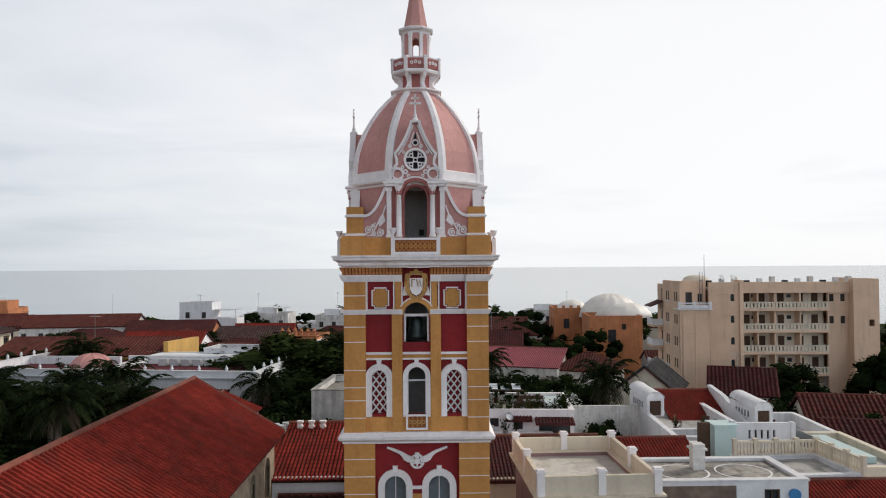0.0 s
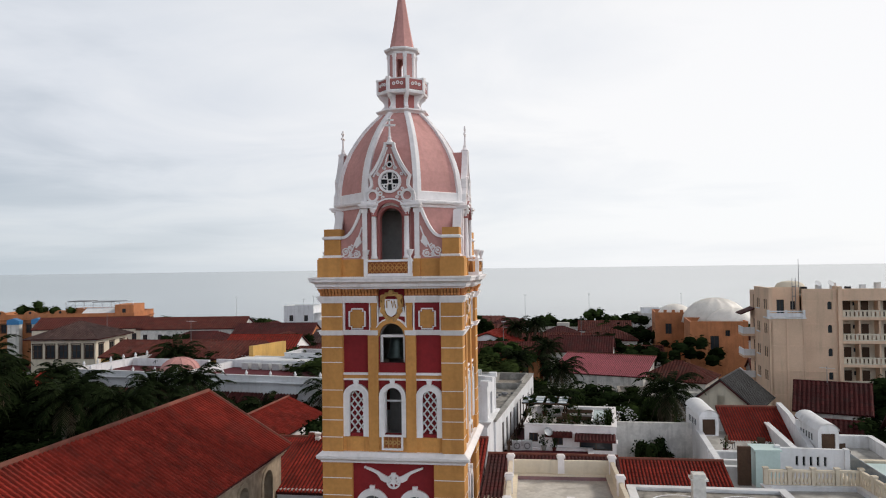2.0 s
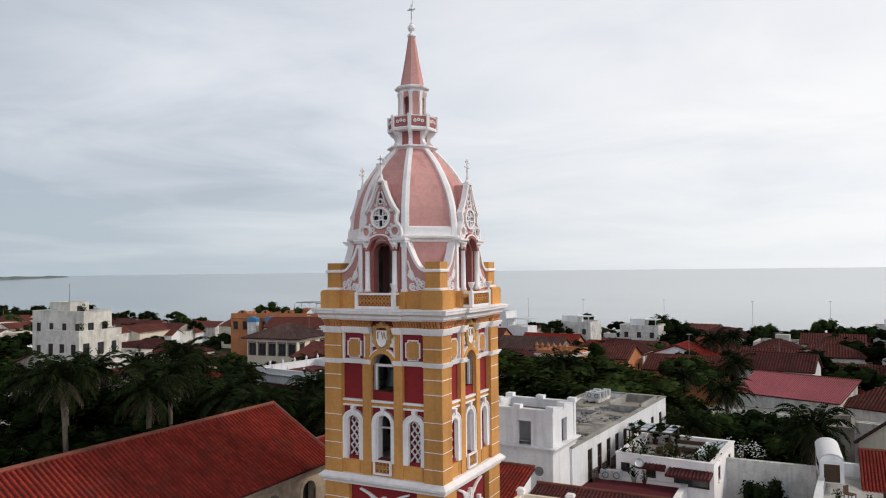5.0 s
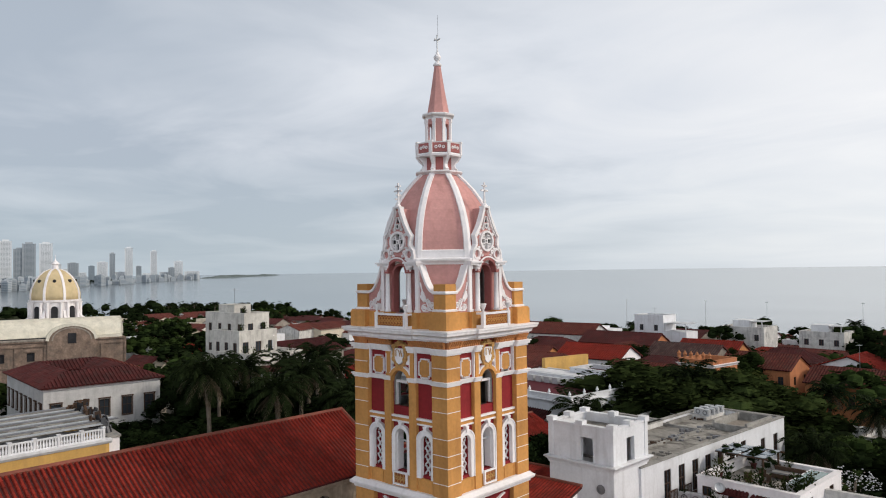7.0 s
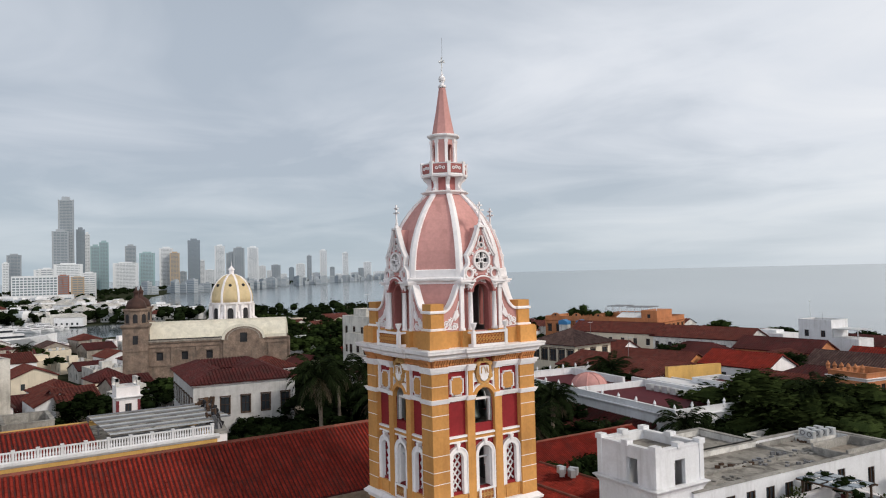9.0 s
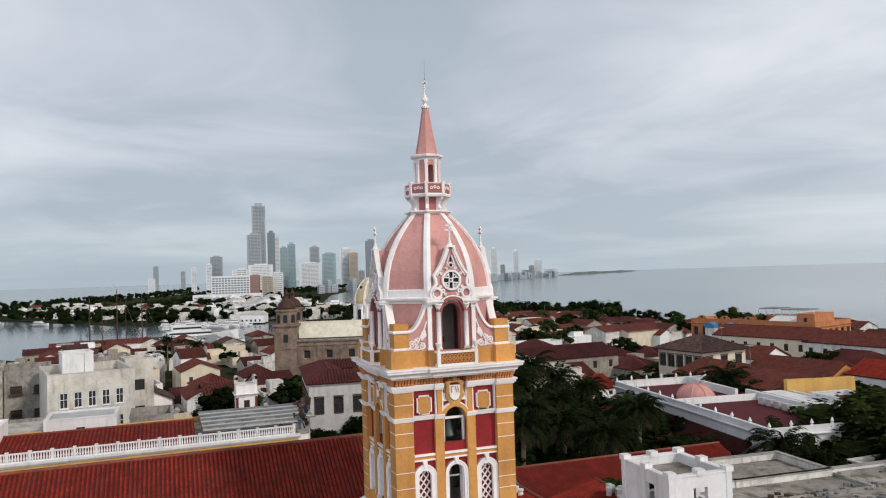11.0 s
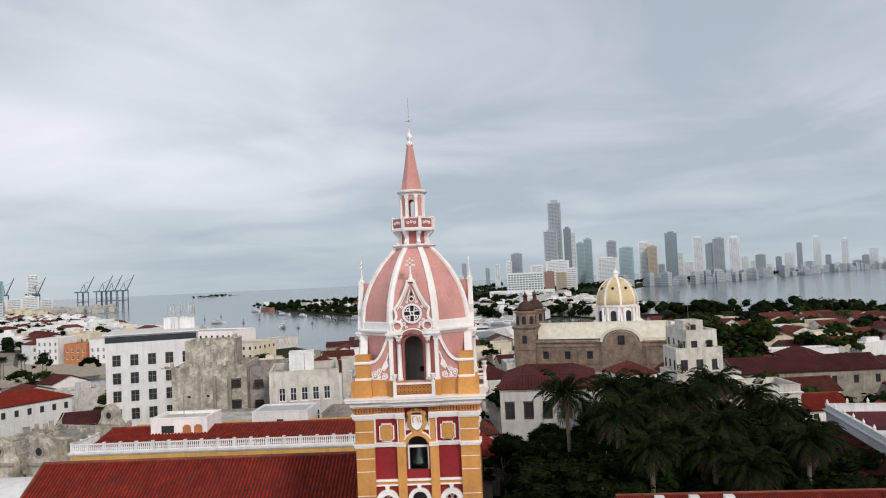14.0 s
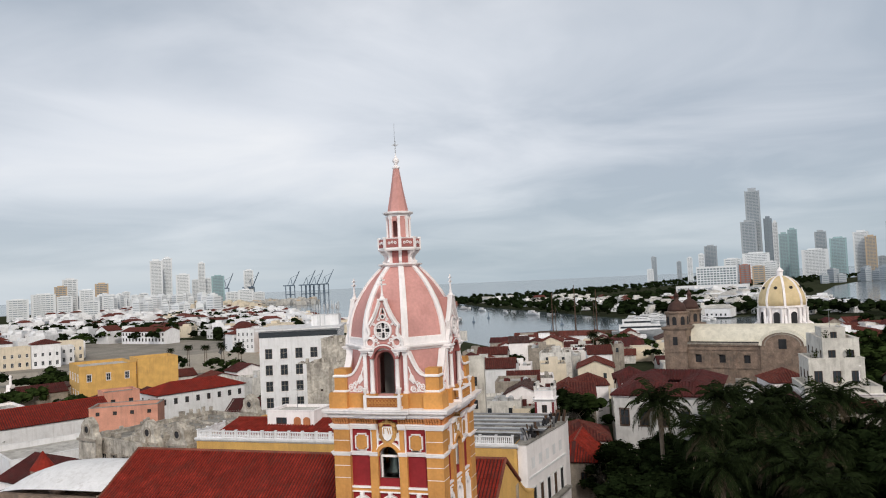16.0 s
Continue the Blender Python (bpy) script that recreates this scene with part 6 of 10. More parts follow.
gb = house("grey_roof_house", "white house with a flat grey roof and painted white rings", 14.9, -0.4, 7.6, 4.2, 16.6, wall=BRIGHT, roof="flat", parapet=0.08, roofmat=ROOFGREY, windows=[("s", 1, 0.75, 0.85, 15.45, "plain", 0.68, 0.86)])
part("chimney", Geo().box(-0.9, -0.3, 0.2, 0.8, 16.6, 17.9).box(-1.0, -0.2, 0.1, 0.9, 17.6, 17.7), DIRTY, gb)
part("bare_panel", Geo().box(-3.3, 0.3, -2.16, -2.1, 14.2, 16.5), STONE, gb, "bare brown plaster panel")
ringg = Geo()
ringg.hoop(-1.6, 0.1, 1.25, 1.35, 0, 0.01, 24).hoop(1.5, 0.1, 1.3, 1.39, 0, 0.01, 24)
part("painted_ring", ringg, BRIGHT, gb, "white rings painted on the roof", Matrix.Translation((0, 0, 16.605)) @ Matrix.Rotation(radians(90), 4, "X"))
part("round_sign", Geo().disc(3.1, 16.05, 0.28, -2.25, -2.12, 20), BLUE, gb, "round blue sign")
house("balustrade_terrace_house", "white house with a cream balustraded terrace", 22.0, 5.6, 5.4, 4.6, 15.0, rot=3, wall=BRIGHT, roof="flat", parapet=0.2, roofmat=ROOFPALE)
balustrade("terrace_balustrade", "greenish cream balustrade round a terrace", (19.4, 7.7), (24.6, 7.9), 15.2, 4, CREAM, 1.0)
balustrade("terrace_balustrade", "greenish cream balustrade along the terrace's side", (24.6, 7.9), (24.9, 3.4), 15.2, 3, CREAM, 1.0)
house("front_tiled_house", "red tiled house below the balustraded terrace", 23.6, 0.4, 7.6, 5.0, 13.5, wall=WHITE, roof="shed_s", rise=1.5, tile=TILE, pitch=0.22, course=0.42)

# ---- white roof-terrace houses with arched stair heads ----
def stair_head(x, y, z, rot):
    ob = thing("stair_head", "white barrel-roofed stair head with a dark arched door", "stair head", group="stair heads", m=pose(x, y, z, 0, 0, rot))
    g = Geo().wall(-0.75, 0.75, 0.0, 1.5, 0.0, 0.2, [(0.0, 0.5, 0.05, 1.3, False)])
    part("front", g, BRIGHT, ob)
    v = Geo()
    v.smooth = True
    v.loft([[(0.8 * math.cos(math.pi * i / 10), yy, zz + 0.55 * math.sin(math.pi * i / 10)) for i in range(11)] for yy, zz in ((-0.1, 1.5), (2.2, 1.6), (4.2, 1.75))], closed=False, caps=False)
    part("vault", v, BRIGHT, ob)
    part("front_head", Geo().slab([(-0.75, 1.5)] + [(0.75 * math.cos(math.pi * i / 8), 1.5 + 0.5 * math.sin(math.pi * i / 8)) for i in range(9)], 0.0, 0.2), BRIGHT, ob)
    part("side", Geo().box(-0.75, -0.6, 0.2, 4.2, 0, 1.55), BRIGHT, ob)
    part("side", Geo().box(0.6, 0.75, 0.2, 4.2, 0, 1.55), BRIGHT, ob)
    part("door", Geo().box(-0.5, 0.5, 0.12, 0.18, 0.05, 1.3), WOOD, ob, "dark timber door")
    for k in range(5):
        part("slot", Geo().box(-0.77, -0.745, 1.0 + 0.5 * k, 1.18 + 0.5 * k, 0.6, 1.1), GLASS, ob)


house("white_terrace_house", "white rendered house with stepped roof terraces", 21.8, 22.5, 6.2, 14.0, 13.6, rot=-3, wall=BRIGHT, roof="flat", parapet=0.9, roofmat=ROOFPALE)
stair_head(19.6, 24.2, 14.3, 4)
house("tiled_middle_roof", "steep red tiled roof between white walls", 24.0, 27.6, 4.4, 5.6, 13.2, wall=BRIGHT, roof="shed_s", rise=2.2, tile=TILE, pitch=0.22, course=0.42)
solid("sloping_party_wall", Geo().slab([(-4.5, 0), (5.5, 0), (5.5, 15.8), (2.0, 15.5), (-4.5, 13.9)], -0.2, 0.2).moved(pose(26.6, 25.5, 0, 0, 0, 88)), BRIGHT, "white sloping party wall", "wall")
stair_head(27.6, 21.6, 13.9, 4)
house("white_east_house", "white rendered house with a long roof terrace", 29.6, 20.5, 5.4, 13.0, 13.0, rot=-3, wall=BRIGHT, roof="flat", parapet=0.9, roofmat=ROOFPALE)
sw = thing("slotted_wall", "white terrace wall with five narrow slots", "wall", m=pose(23.8, 13.6, 0, 0, 0, -4))
part("panel", Geo().wall(-1.9, 1.9, 12.0, 16.0, -0.15, 0.15, [(-0.9 + 0.42 * k, 0.08, 14.9, 15.5, False) for k in range(5)]), BRIGHT, sw)
# dark boxes behind the slots stand in for their shade
for k in range(5):
    part("slot_shade", Geo().box(-0.98 + 0.42 * k, -0.82 + 0.42 * k, 0.05, 0.1, 14.9, 15.5), DARK, sw)
part("end_post", Geo().box(-2.2, -1.9, -0.25, 0.25, 12.0, 16.15), BRIGHT, sw)
part("end_post", Geo().box(1.9, 2.2, -0.25, 0.25, 12.0, 16.05), BRIGHT, sw)
aq = thing("aqua_cabin", "pale aqua painted roof cabin beside a brown door", "cabin")
part("body", Geo().box(20.2, 21.7, 12.9, 14.4, 13.6, 15.9).box(20.1, 21.8, 12.8, 14.5, 15.9, 16.02), AQUA, aq)
part("door", Geo().box(19.2, 20.0, 13.2, 13.5, 13.6, 16.1), WOOD, aq, "brown timber door")
house("white_stair_block", "white block with open roof terrace", 20.6, 16.6, 4.4, 4.4, 13.6, wall=BRIGHT, roof="flat", parapet=0.8, roofmat=ROOFPALE)
house("pool_terrace", "cream roof terrace with a long glazed pool edge", 27.8, 11.6, 5.6, 9.5, 14.2, rot=-2, wall=CREAM, roof="flat", parapet=0.4, roofmat=ROOFPALE)
solid("roof_pool", Geo().box(27.0, 29.3, 9.4, 15.6, 14.2, 14.62), AQUA, "raised roof pool with pale water", "pool")
solid("pool_glass", Geo().box(26.9, 26.96, 9.3, 15.7, 14.2, 15.2), PALEGLASS, "clear glass screen beside the roof pool", "glass screen")

# ---- civic building with a maroon roof and a pink dome ----
cv = house("civic_building", "long white civic building with maroon flat roofs and pointed finials", -34.0, 52.8, 35.0, 17.0, 14.9, rot=-8.5, wall=BRIGHT, roof="flat", parapet=0.9, roofmat=ROOFRED, cornice=15.2, coping=BRIGHT,
           windows=[("s", 14, 1.4, 2.8, 9.8, "plain"), ("e", 3, 1.2, 2.6, 8.8, "hood")], category="civic building")
fin_m = Geo().turned([(0.16, 0), (0.16, 0.1), (0.09, 0.15), (0.19, 0.28), (0.14, 0.42), (0.03, 0.68)], 8).mesh("finial")
for k in range(12):
    part("finial", fin_m, BRIGHT, cv, "", Matrix.Translation((-17.2 + 34.4 * k / 11, -8.35, 15.8)))
for k in range(1, 8):
    for x in (17.35, -17.35):
        part("finial", fin_m, BRIGHT, cv, "", Matrix.Translation((x, -8.35 + 16.7 * k / 7, 15.9)))
DX, DY = -5.1, -3.0
pd = Geo()
pd.smooth = True
pd.turned([(2.45, 14.9), (2.45, 15.3), (2.3, 15.75), (2.0, 16.2), (1.5, 16.6), (0.8, 16.85), (0.1, 16.92)], 20, DX, DY)
part("roof_dome", pd, PINK, cv, "low pink plaster dome")
for k in range(8):
    a = math.pi / 4 * k
    rib = Geo()
    for (r0, z0), (r1, z1) in zip(((2.45, 15.3), (2.3, 15.75), (2.0, 16.2), (1.5, 16.6), (0.8, 16.85)), ((2.3, 15.75), (2.0, 16.2), (1.5, 16.6), (0.8, 16.85), (0.1, 16.92))):
        rib.rod((DX + r0 * math.cos(a), DY + r0 * math.sin(a), z0), (DX + r1 * math.cos(a), DY + r1 * math.sin(a), z1), 0.1, 0.1, 6)
    part("dome_rib", rib, PINK, cv, "raised dome rib")
part("roof_ridge_wall", Geo().box(-2.2, -1.8, -7.8, 7.6, 14.9, 15.7).box(-17.0, -4.8, 2.6, 3.0, 14.9, 15.9).box(-4.4, 17.0, 3.8, 4.2, 14.9, 15.9), BRIGHT, cv)
part("roof_hall", Geo().box(-2.0, 11.0, 4.6, 7.4, 14.9, 15.9), BRIGHT, cv)
for k in range(7):
    hood = Geo()
    x = -14 + 4.4 * k
    hood.add([(x - 2.1, -8.5, 13.9), (x + 2.1, -8.5, 13.9), (x + 2.1, -10.1, 13.0), (x - 2.1, -10.1, 13.0), (x - 2.1, -8.5, 13.7), (x + 2.1, -8.5, 13.7), (x + 2.1, -10.1, 12.85), (x - 2.1, -10.1, 12.85)], [(0, 3, 2, 1), (4, 5, 6, 7), (0, 1, 5, 4), (1, 2, 6, 5), (2, 3, 7, 6), (3, 0, 4, 7)])
    for q in range(11):
        hood.rod((x - 1.95 + 0.39 * q, -8.5, 13.93), (x - 1.95 + 0.39 * q, -10.1, 13.03), 0.1, 0.1, 5)
    part("canopy_post", Geo().box(x - 2.1, x - 1.85, -9.9, -9.65, 9.0, 13.0), BRIGHT, cv)
    part("window_canopy", hood, TILEDARK, cv, "dark red tiled window canopy")
for k in range(6):
    part("roof_unit", Geo().box(0.5 + 1.5 * k, 1.5 + 1.5 * k, 2.2, 3.0, 14.9, 15.7), STEEL, cv, "grey roof condenser")
house("civic_annex", "white flat-roofed annex with a maroon roof", -25.0, 61.0, 7.0, 5.0, 16.0, rot=-8, wall=BRIGHT, roof="flat", parapet=0.5, roofmat=ROOFRED)
house("verandah_range", "tiled verandah range along the civic building", -41.0, 42.3, 20.0, 5.0, 12.0, rot=-8.5, wall=BRIGHT, roof="shed_s", rise=1.4, tile=TILEDARK, pitch=0.42, windows=[("s", 6, 1.0, 2.4, 7.4, "plain")])
house("yellow_wall_house", "old tiled house with a plain yellow end wall", -46.0, 66.6, 23.0, 11.0, 15.6, rot=-3, wall=YELLOW, roof="gable_x", rise=1.8, tile=TILEOLD, pitch=0.5)
solid("yellow_end_wall", Geo().slab([(-5.6, 9), (5.6, 9), (5.6, 16.9), (-5.6, 17.3)], -0.3, 0.3).moved(pose(-34.0, 66.2, 0, 0, 0, 87)), YELLOW, "plain yellow end wall of an old tiled house", "wall")
house("villa", "cream villa with louvred windows and a brown hipped roof", -74.0, 80.5, 11.0, 11.0, 16.9, rot=6, wall=CREAM, roof="hip", rise=2.4, tile=TILEBROWN, windows=[("s", 5, 1.5, 2.2, 13.6, "hood"), ("e", 3, 1.5, 2.2, 13.6, "hood")], cornice=16.9, over=0.9, category="villa", frame=WOOD)
oh = house("orange_hotel", "orange hotel with a roof bar under white awnings", -115.5, 137.5, 35.0, 18.0, 16.2, rot=15.5, wall=ORANGE, roof="flat", parapet=1.3, roofmat=ROOFPALE, windows=[("s", 12, 1.2, 2.0, 13.2, "hood"), ("e", 6, 1.2, 2.0, 13.4, "hood")], category="hotel", cornice=16.4, coping=ORANGE, frame=WOOD)
part("roof_bar", Geo().box(-1.0, 13.0, -2.5, 6.0, 16.2, 18.4), ORANGE, oh)
# near-black sheet in place of the shade under the awning
part("bar_front", Geo().box(4.6, 12.4, -2.62, -2.5, 16.3, 18.0), DARK, oh, "dark sheet for the shaded open front under the awning")
part("awning", Geo().add([(4.2, -7.6, 17.2), (12.6, -7.6, 17.2), (12.6, -2.5, 18.7), (4.2, -2.5, 18.7), (4.2, -7.6, 17.05), (12.6, -7.6, 17.05), (12.6, -2.5, 18.55), (4.2, -2.5, 18.55)], [(0, 1, 2, 3), (7, 6, 5, 4), (0, 4, 5, 1), (1, 5, 6, 2), (3, 7, 4, 0)]), BRIGHT, oh, "broad white slanting awning")
part("roof_block", Geo().box(12.8, 17.3, -8.7, 1.0, 16.2, 19.6), ORANGE, oh)
part("block_window", Geo().box(14.6, 15.4, -8.78, -8.7, 17.4, 18.6), DARK, oh)
for k in range(7):
    part("pergola_post", Geo().box(-1.2 + 2.2 * k, -1.05 + 2.2 * k, -2.3, -2.15, 18.4, 20.2), BRIGHT, oh)
part("terrace_rail", Geo().box(-1.4, 17.2, -2.35, -2.25, 19.25, 19.35), BRIGHT, oh, "white terrace rail")
part("terrace_rail", Geo().box(12.9, 17.2, -8.6, -8.5, 20.3, 20.4).box(12.9, 13.0, -8.6, -8.5, 19.6, 20.3).box(17.1, 17.2, -8.6, -8.5, 19.6, 20.3), BRIGHT, oh)
part("pergola_roof", Geo().box(-0.6, 4.6, -2.6, 4.0, 20.2, 20.4), IRON, oh, "dark pergola roof")
part("pergola_roof", Geo().box(5.4, 12.2, -2.6, 4.0, 20.0, 20.2), IRON, oh)
for k in range(3):
    part("front_gablet", Geo().slab([(-1.6, 17.5), (1.6, 17.5), (1.2, 18.1), (0.5, 18.5), (-0.5, 18.5), (-1.2, 18.1)], -9.0, -8.7), ORANGE, oh, "", Matrix.Translation((-14 + 7.0 * k, 0, 0)))
    part("oculus", Geo().disc(-14 + 7.0 * k, 18.0, 0.32, -9.06, -9.0, 12), DARK, oh)
grng = random.Random(12)
tub = thing("roof_planting", "dense dark shrubs growing on the hotel's roof terrace", "shrubs", m=pose(-115.5, 137.5, 16.6, 0, 0, 15.5))
part("leaves", leaf_cloud(grng, [(-11 + 12 * grng.random(), -6 + 2.5 * grng.random(), 1.2 + 2.6 * grng.random() * (0.4 + 0.6 * (k % 2)), grng.uniform(0.9, 1.7)) for k in range(20)], 50, 0.32, 0.85), LEAF, tub)
part("trough", Geo().box(-12, 2, -6.8, -3.0, -0.3, 0.4), ORANGE, tub)
for k, (x, y, w) in enumerate(((-9.5, -11.4, 2.8), (-4.4, -10.8, 2.4))):
    shed = thing("tarpaulin_shelter", "small stained shed under a bright blue tarpaulin", "shed", group="blue shelters", m=pose(-115.5, 137.5, 0, 0, 0, 15.5) @ pose(x, y, 0))
    part("wall", Geo().box(-w / 2 + 0.1, w / 2 - 0.1, -1.0, 1.0, 0, 15.4), DIRTY, shed)
    part("tarpaulin", Geo().slab([(-w / 2, 15.4), (w / 2, 15.4), (w / 2, 16.3), (0, 16.9), (-w / 2, 16.5)], -1.1, 1.1), BLUE, shed, "bright blue tarpaulin")
wc = house("white_cube_house", "white cube house with a stepped roof terrace near the shore", -53.0, 136.0, 7.6, 6.0, 18.3, rot=-4, wall=BRIGHT, roof="flat", parapet=0.7, windows=[("s", 2, 1.0, 1.4, 15.4, "plain")])
part("side_wing", Geo().box(3.8, 9.6, -3.0, 2.4, 0, 15.4), BRIGHT, wc)
part("side_canopy", Geo().box(4.0, 9.4, -2.8, 2.2, 17.2, 17.35).box(4.0, 4.15, -2.8, -2.65, 15.4, 17.2).box(9.25, 9.4, -2.8, -2.65, 15.4, 17.2), STEEL, wc)

# ---- tan hotel with balconies ----
ht = thing("balcony_hotel", "tan rendered hotel with long white balconies and a panelled corner", "hotel", m=pose(34.5, 61.3, 0, 0, 0, -3))
WEST = Matrix.Rotation(radians(-90), 4, "Z")  # the wall that looks to -x; its x runs from -y
# panelled corner block under a terrace
part("wall", Geo().box(0.0, 4.2, 0.0, 0.4, 0, 20.9), TAN, ht)
for x in (0.0, 2.02, 4.0):
    part("panel_rib", Geo().box(x, x + 0.2, -0.07, 0.0, 0, 20.9), TAN, ht)
for z in (20.6, 17.3, 14.2, 11.1, 8.0):
    part("panel_rib", Geo().box(0.2, 4.0, -0.06, 0.0, z, z + 0.22), TAN, ht)
part("terrace_floor", Geo().box(-0.25, 4.35, -0.25, 2.3, 20.9, 21.05), BRIGHT, ht)
for x in (-0.1, 2.0, 4.1):
    part("terrace_post", Geo().box(x - 0.14, x + 0.14, -0.2, 0.08, 21.05, 22.0), BRIGHT, ht)
for x0 in (0.04, 2.14):
    part("terrace_rail", Geo().box(x0, x0 + 1.82, -0.15, 0.03, 21.75, 21.9), BRIGHT, ht)
    part("terrace_panel", Geo().box(x0, x0 + 1.82, -0.1, -0.02, 21.15, 21.6), BRIGHT, ht)
# set-back wall over the terrace, and the plain wall beside it
part("wall", Geo().wall(0.4, 4.2, 20.9, 24.8, 2.3, 2.7, [(1.9, 0.45, 21.1, 23.2, False), (3.4, 0.3, 21.9, 23.0, False)]), TAN, ht)
window_part(ht, Matrix.Translation((0, 2.3, 0)), 1.9, 21.1, 0.9, 2.1, "plain", WOOD)
window_part(ht, Matrix.Translation((0, 2.3, 0)), 3.4, 21.9, 0.6, 1.1, "plain", WOOD)
arched = [(7.4, 0.26, 22.0 - 2.95 * r, 22.75 - 2.95 * r, True) for r in range(5)]
part("wall", Geo().wall(4.2, 8.3, 0, 24.6, 1.0, 1.4, arched), TAN, ht)
for r in range(5):
    part("arched_window", Geo().box(7.14, 7.66, 1.2, 1.24, 22.0 - 2.95 * r, 23.0 - 2.95 * r), GLASS, ht)
for z in (23.0, 20.1, 17.1, 14.1):
    part("string_course", Geo().box(4.2, 8.3, 0.93, 1.0, z, z + 0.14), TAN, ht)
part("pilaster", Geo().box(8.3, 8.8, 0.75, 3.0, 0, 24.9), TAN, ht)
# west side with paired windows, and balconies at its far end
holes = [(-y, 0.32, z, z + 1.3, False) for z in (22.0, 18.9, 15.9, 12.9) for y in (1.5, 2.5, 5.6, 6.6)]
part("wall", Geo().wall(-8.6, 0.0, 0, 24.8, 0.0, 0.4, holes), TAN, ht, "", WEST)
for z in (22.0, 18.9, 15.9, 12.9):
    for y in (1.5, 2.5, 5.6, 6.6):
        window_part(ht, WEST, -y, z, 0.64, 1.3, "plain", WOOD)
    part("window_sill", Geo().box(-7.1, -5.1, -0.14, 0.0, z - 0.12, z), BRIGHT, ht, "", WEST)
part("wall", Geo().wall(-12.2, -8.6, 0, 24.2, 0.15, 0.55, [(-9.7, 0.35, z, z + 2.0, False) for z in (21.6, 18.4, 15.4, 12.4)]), TAN, ht, "", WEST)
for r, z in enumerate((18.2, 15.2, 12.2)):
    cb = part("corner_balcony", Geo().box(-1.5, 0.2, 8.7, 12.1, z - 0.3, z), TAN, ht)
    part("balcony_rail", Geo().box(-1.5, -1.36, 8.7, 12.1, z, z + 0.9).box(-1.36, 0.1, 8.7, 8.84, z, z + 0.9), BRIGHT, cb, "white balcony parapet")
    part("balcony_door", Geo().box(0.2, 0.26, 9.3, 10.1, z + 0.1, z + 2.1), WOOD, cb)
part("balcony_canopy", Geo().add([(-1.8, 8.4, 21.0), (-1.8, 12.3, 21.0), (0.1, 12.3, 21.8), (0.1, 8.4, 21.8), (-1.8, 8.4, 20.85), (-1.8, 12.3, 20.85), (0.1, 12.3, 21.65), (0.1, 8.4, 21.65)], [(3, 2, 1, 0), (4, 5, 6, 7), (0, 1, 5, 4), (1, 2, 6, 5), (2, 3, 7, 6), (3, 0, 4, 7)]), TILEDARK, ht, "dark red tiled canopy")
# long balconies before a recessed wall
bays = [(8.8, 10.8), (11.0, 13.1), (13.3, 16.5), (16.7, 20.2)]
part("wall", Geo().box(8.8, 20.4, 2.8, 3.2, 0, 23.2), CREAM, ht, "pale wall behind the balconies")
part("parapet", Geo().box(8.8, 23.2, 1.2, 1.6, 23.1, 24.6).box(8.8, 20.4, 1.6, 3.2, 23.1, 23.4), TAN, ht)
for x0, x1 in bays[:-1]:
    part("balcony_pier", Geo().box(x1, x1 + 0.2, 1.25, 2.8, 0, 23.1), TAN, ht)
for r in range(6):
    z = 21.0 - 2.95 * r
    bl = part("balcony", Geo().box(8.8, 20.4, 1.05, 2.8, z - 0.35, z), TAN, ht)
    part("balcony_rail", Geo().box(8.8, 20.4, 1.05, 1.2, z + 0.72, z + 0.9).box(8.8, 20.4, 1.07, 1.18, z, z + 0.14), CREAM, bl)
    bars = Geo()
    for k in range(24):
        bars.box(8.95 + 0.48 * k, 9.25 + 0.48 * k, 1.09, 1.16, z + 0.14, z + 0.72)
    part("balustrade_infill", bars, CREAM, bl, kind="stuff")
    for x in (9.9, 12.0, 14.6, 17.2, 19.2):
        part("balcony_door", Geo().box(x - 0.42, x + 0.42, 2.72, 2.8, z, z + 2.0), WOOD, bl, "brown timber door")
    for x in (10.9, 15.7):
        part("balcony_window", Geo().box(x - 0.3, x + 0.3, 2.74, 2.8, z + 1.4, z + 1.9), GLASS, bl)
# plain end wall and the stair tower
ends = [(20.9, 0.3, z, z + 1.0, False) for z in (21.9, 18.9)] + [(22.4, 0.3, z, z + 1.0, False) for z in (21.9, 18.9)]
part("wall", Geo().wall(20.4, 23.2, 0, 23.1, 1.5, 1.9, ends), TAN, ht)
for x in (20.9, 22.4):
    for z in (21.9, 18.9):
        window_part(ht, Matrix.Translation((0, 1.5, 0)), x, z, 0.6, 1.0, "plain", WOOD)
part("wall", Geo().wall(23.2, 26.6, 0, 25.0, 0.2, 0.6, [(25.6, 0.35, 18.6, 19.5, False)]), TAN, ht)
part("wall", Geo().box(23.2, 23.6, 0.6, 1.6, 0, 25.0), TAN, ht)
part("wall", Geo().box(26.2, 26.6, 0.6, 12.0, 0, 25.0), TAN, ht)
part("wall", Geo().box(0.4, 26.2, 11.6, 12.0, 0, 24.2), TAN, ht)
part("roof", Geo().box(0.5, 26.1, 2.8, 11.5, 23.6, 23.9), ROOFPALE, ht)
rd = Geo()
rd.smooth = True
rd.turned([(1.9, 23.9), (1.9, 24.7), (1.6, 25.2), (1.0, 25.45), (0.1, 25.55)], 16, 4.0, 6.0)
part("roof_drum", rd, CREAM, ht, "low pale roof drum")
part("ladder_frame", Geo().box(3.3, 3.36, 2.1, 2.16, 21.2, 26.0).box(3.7, 3.76, 2.1, 2.16, 21.2, 26.0).box(3.36, 3.7, 2.1, 2.16, 23.6, 23.7).box(3.36, 3.7, 2.1, 2.16, 24.8, 24.9), IRON, ht)
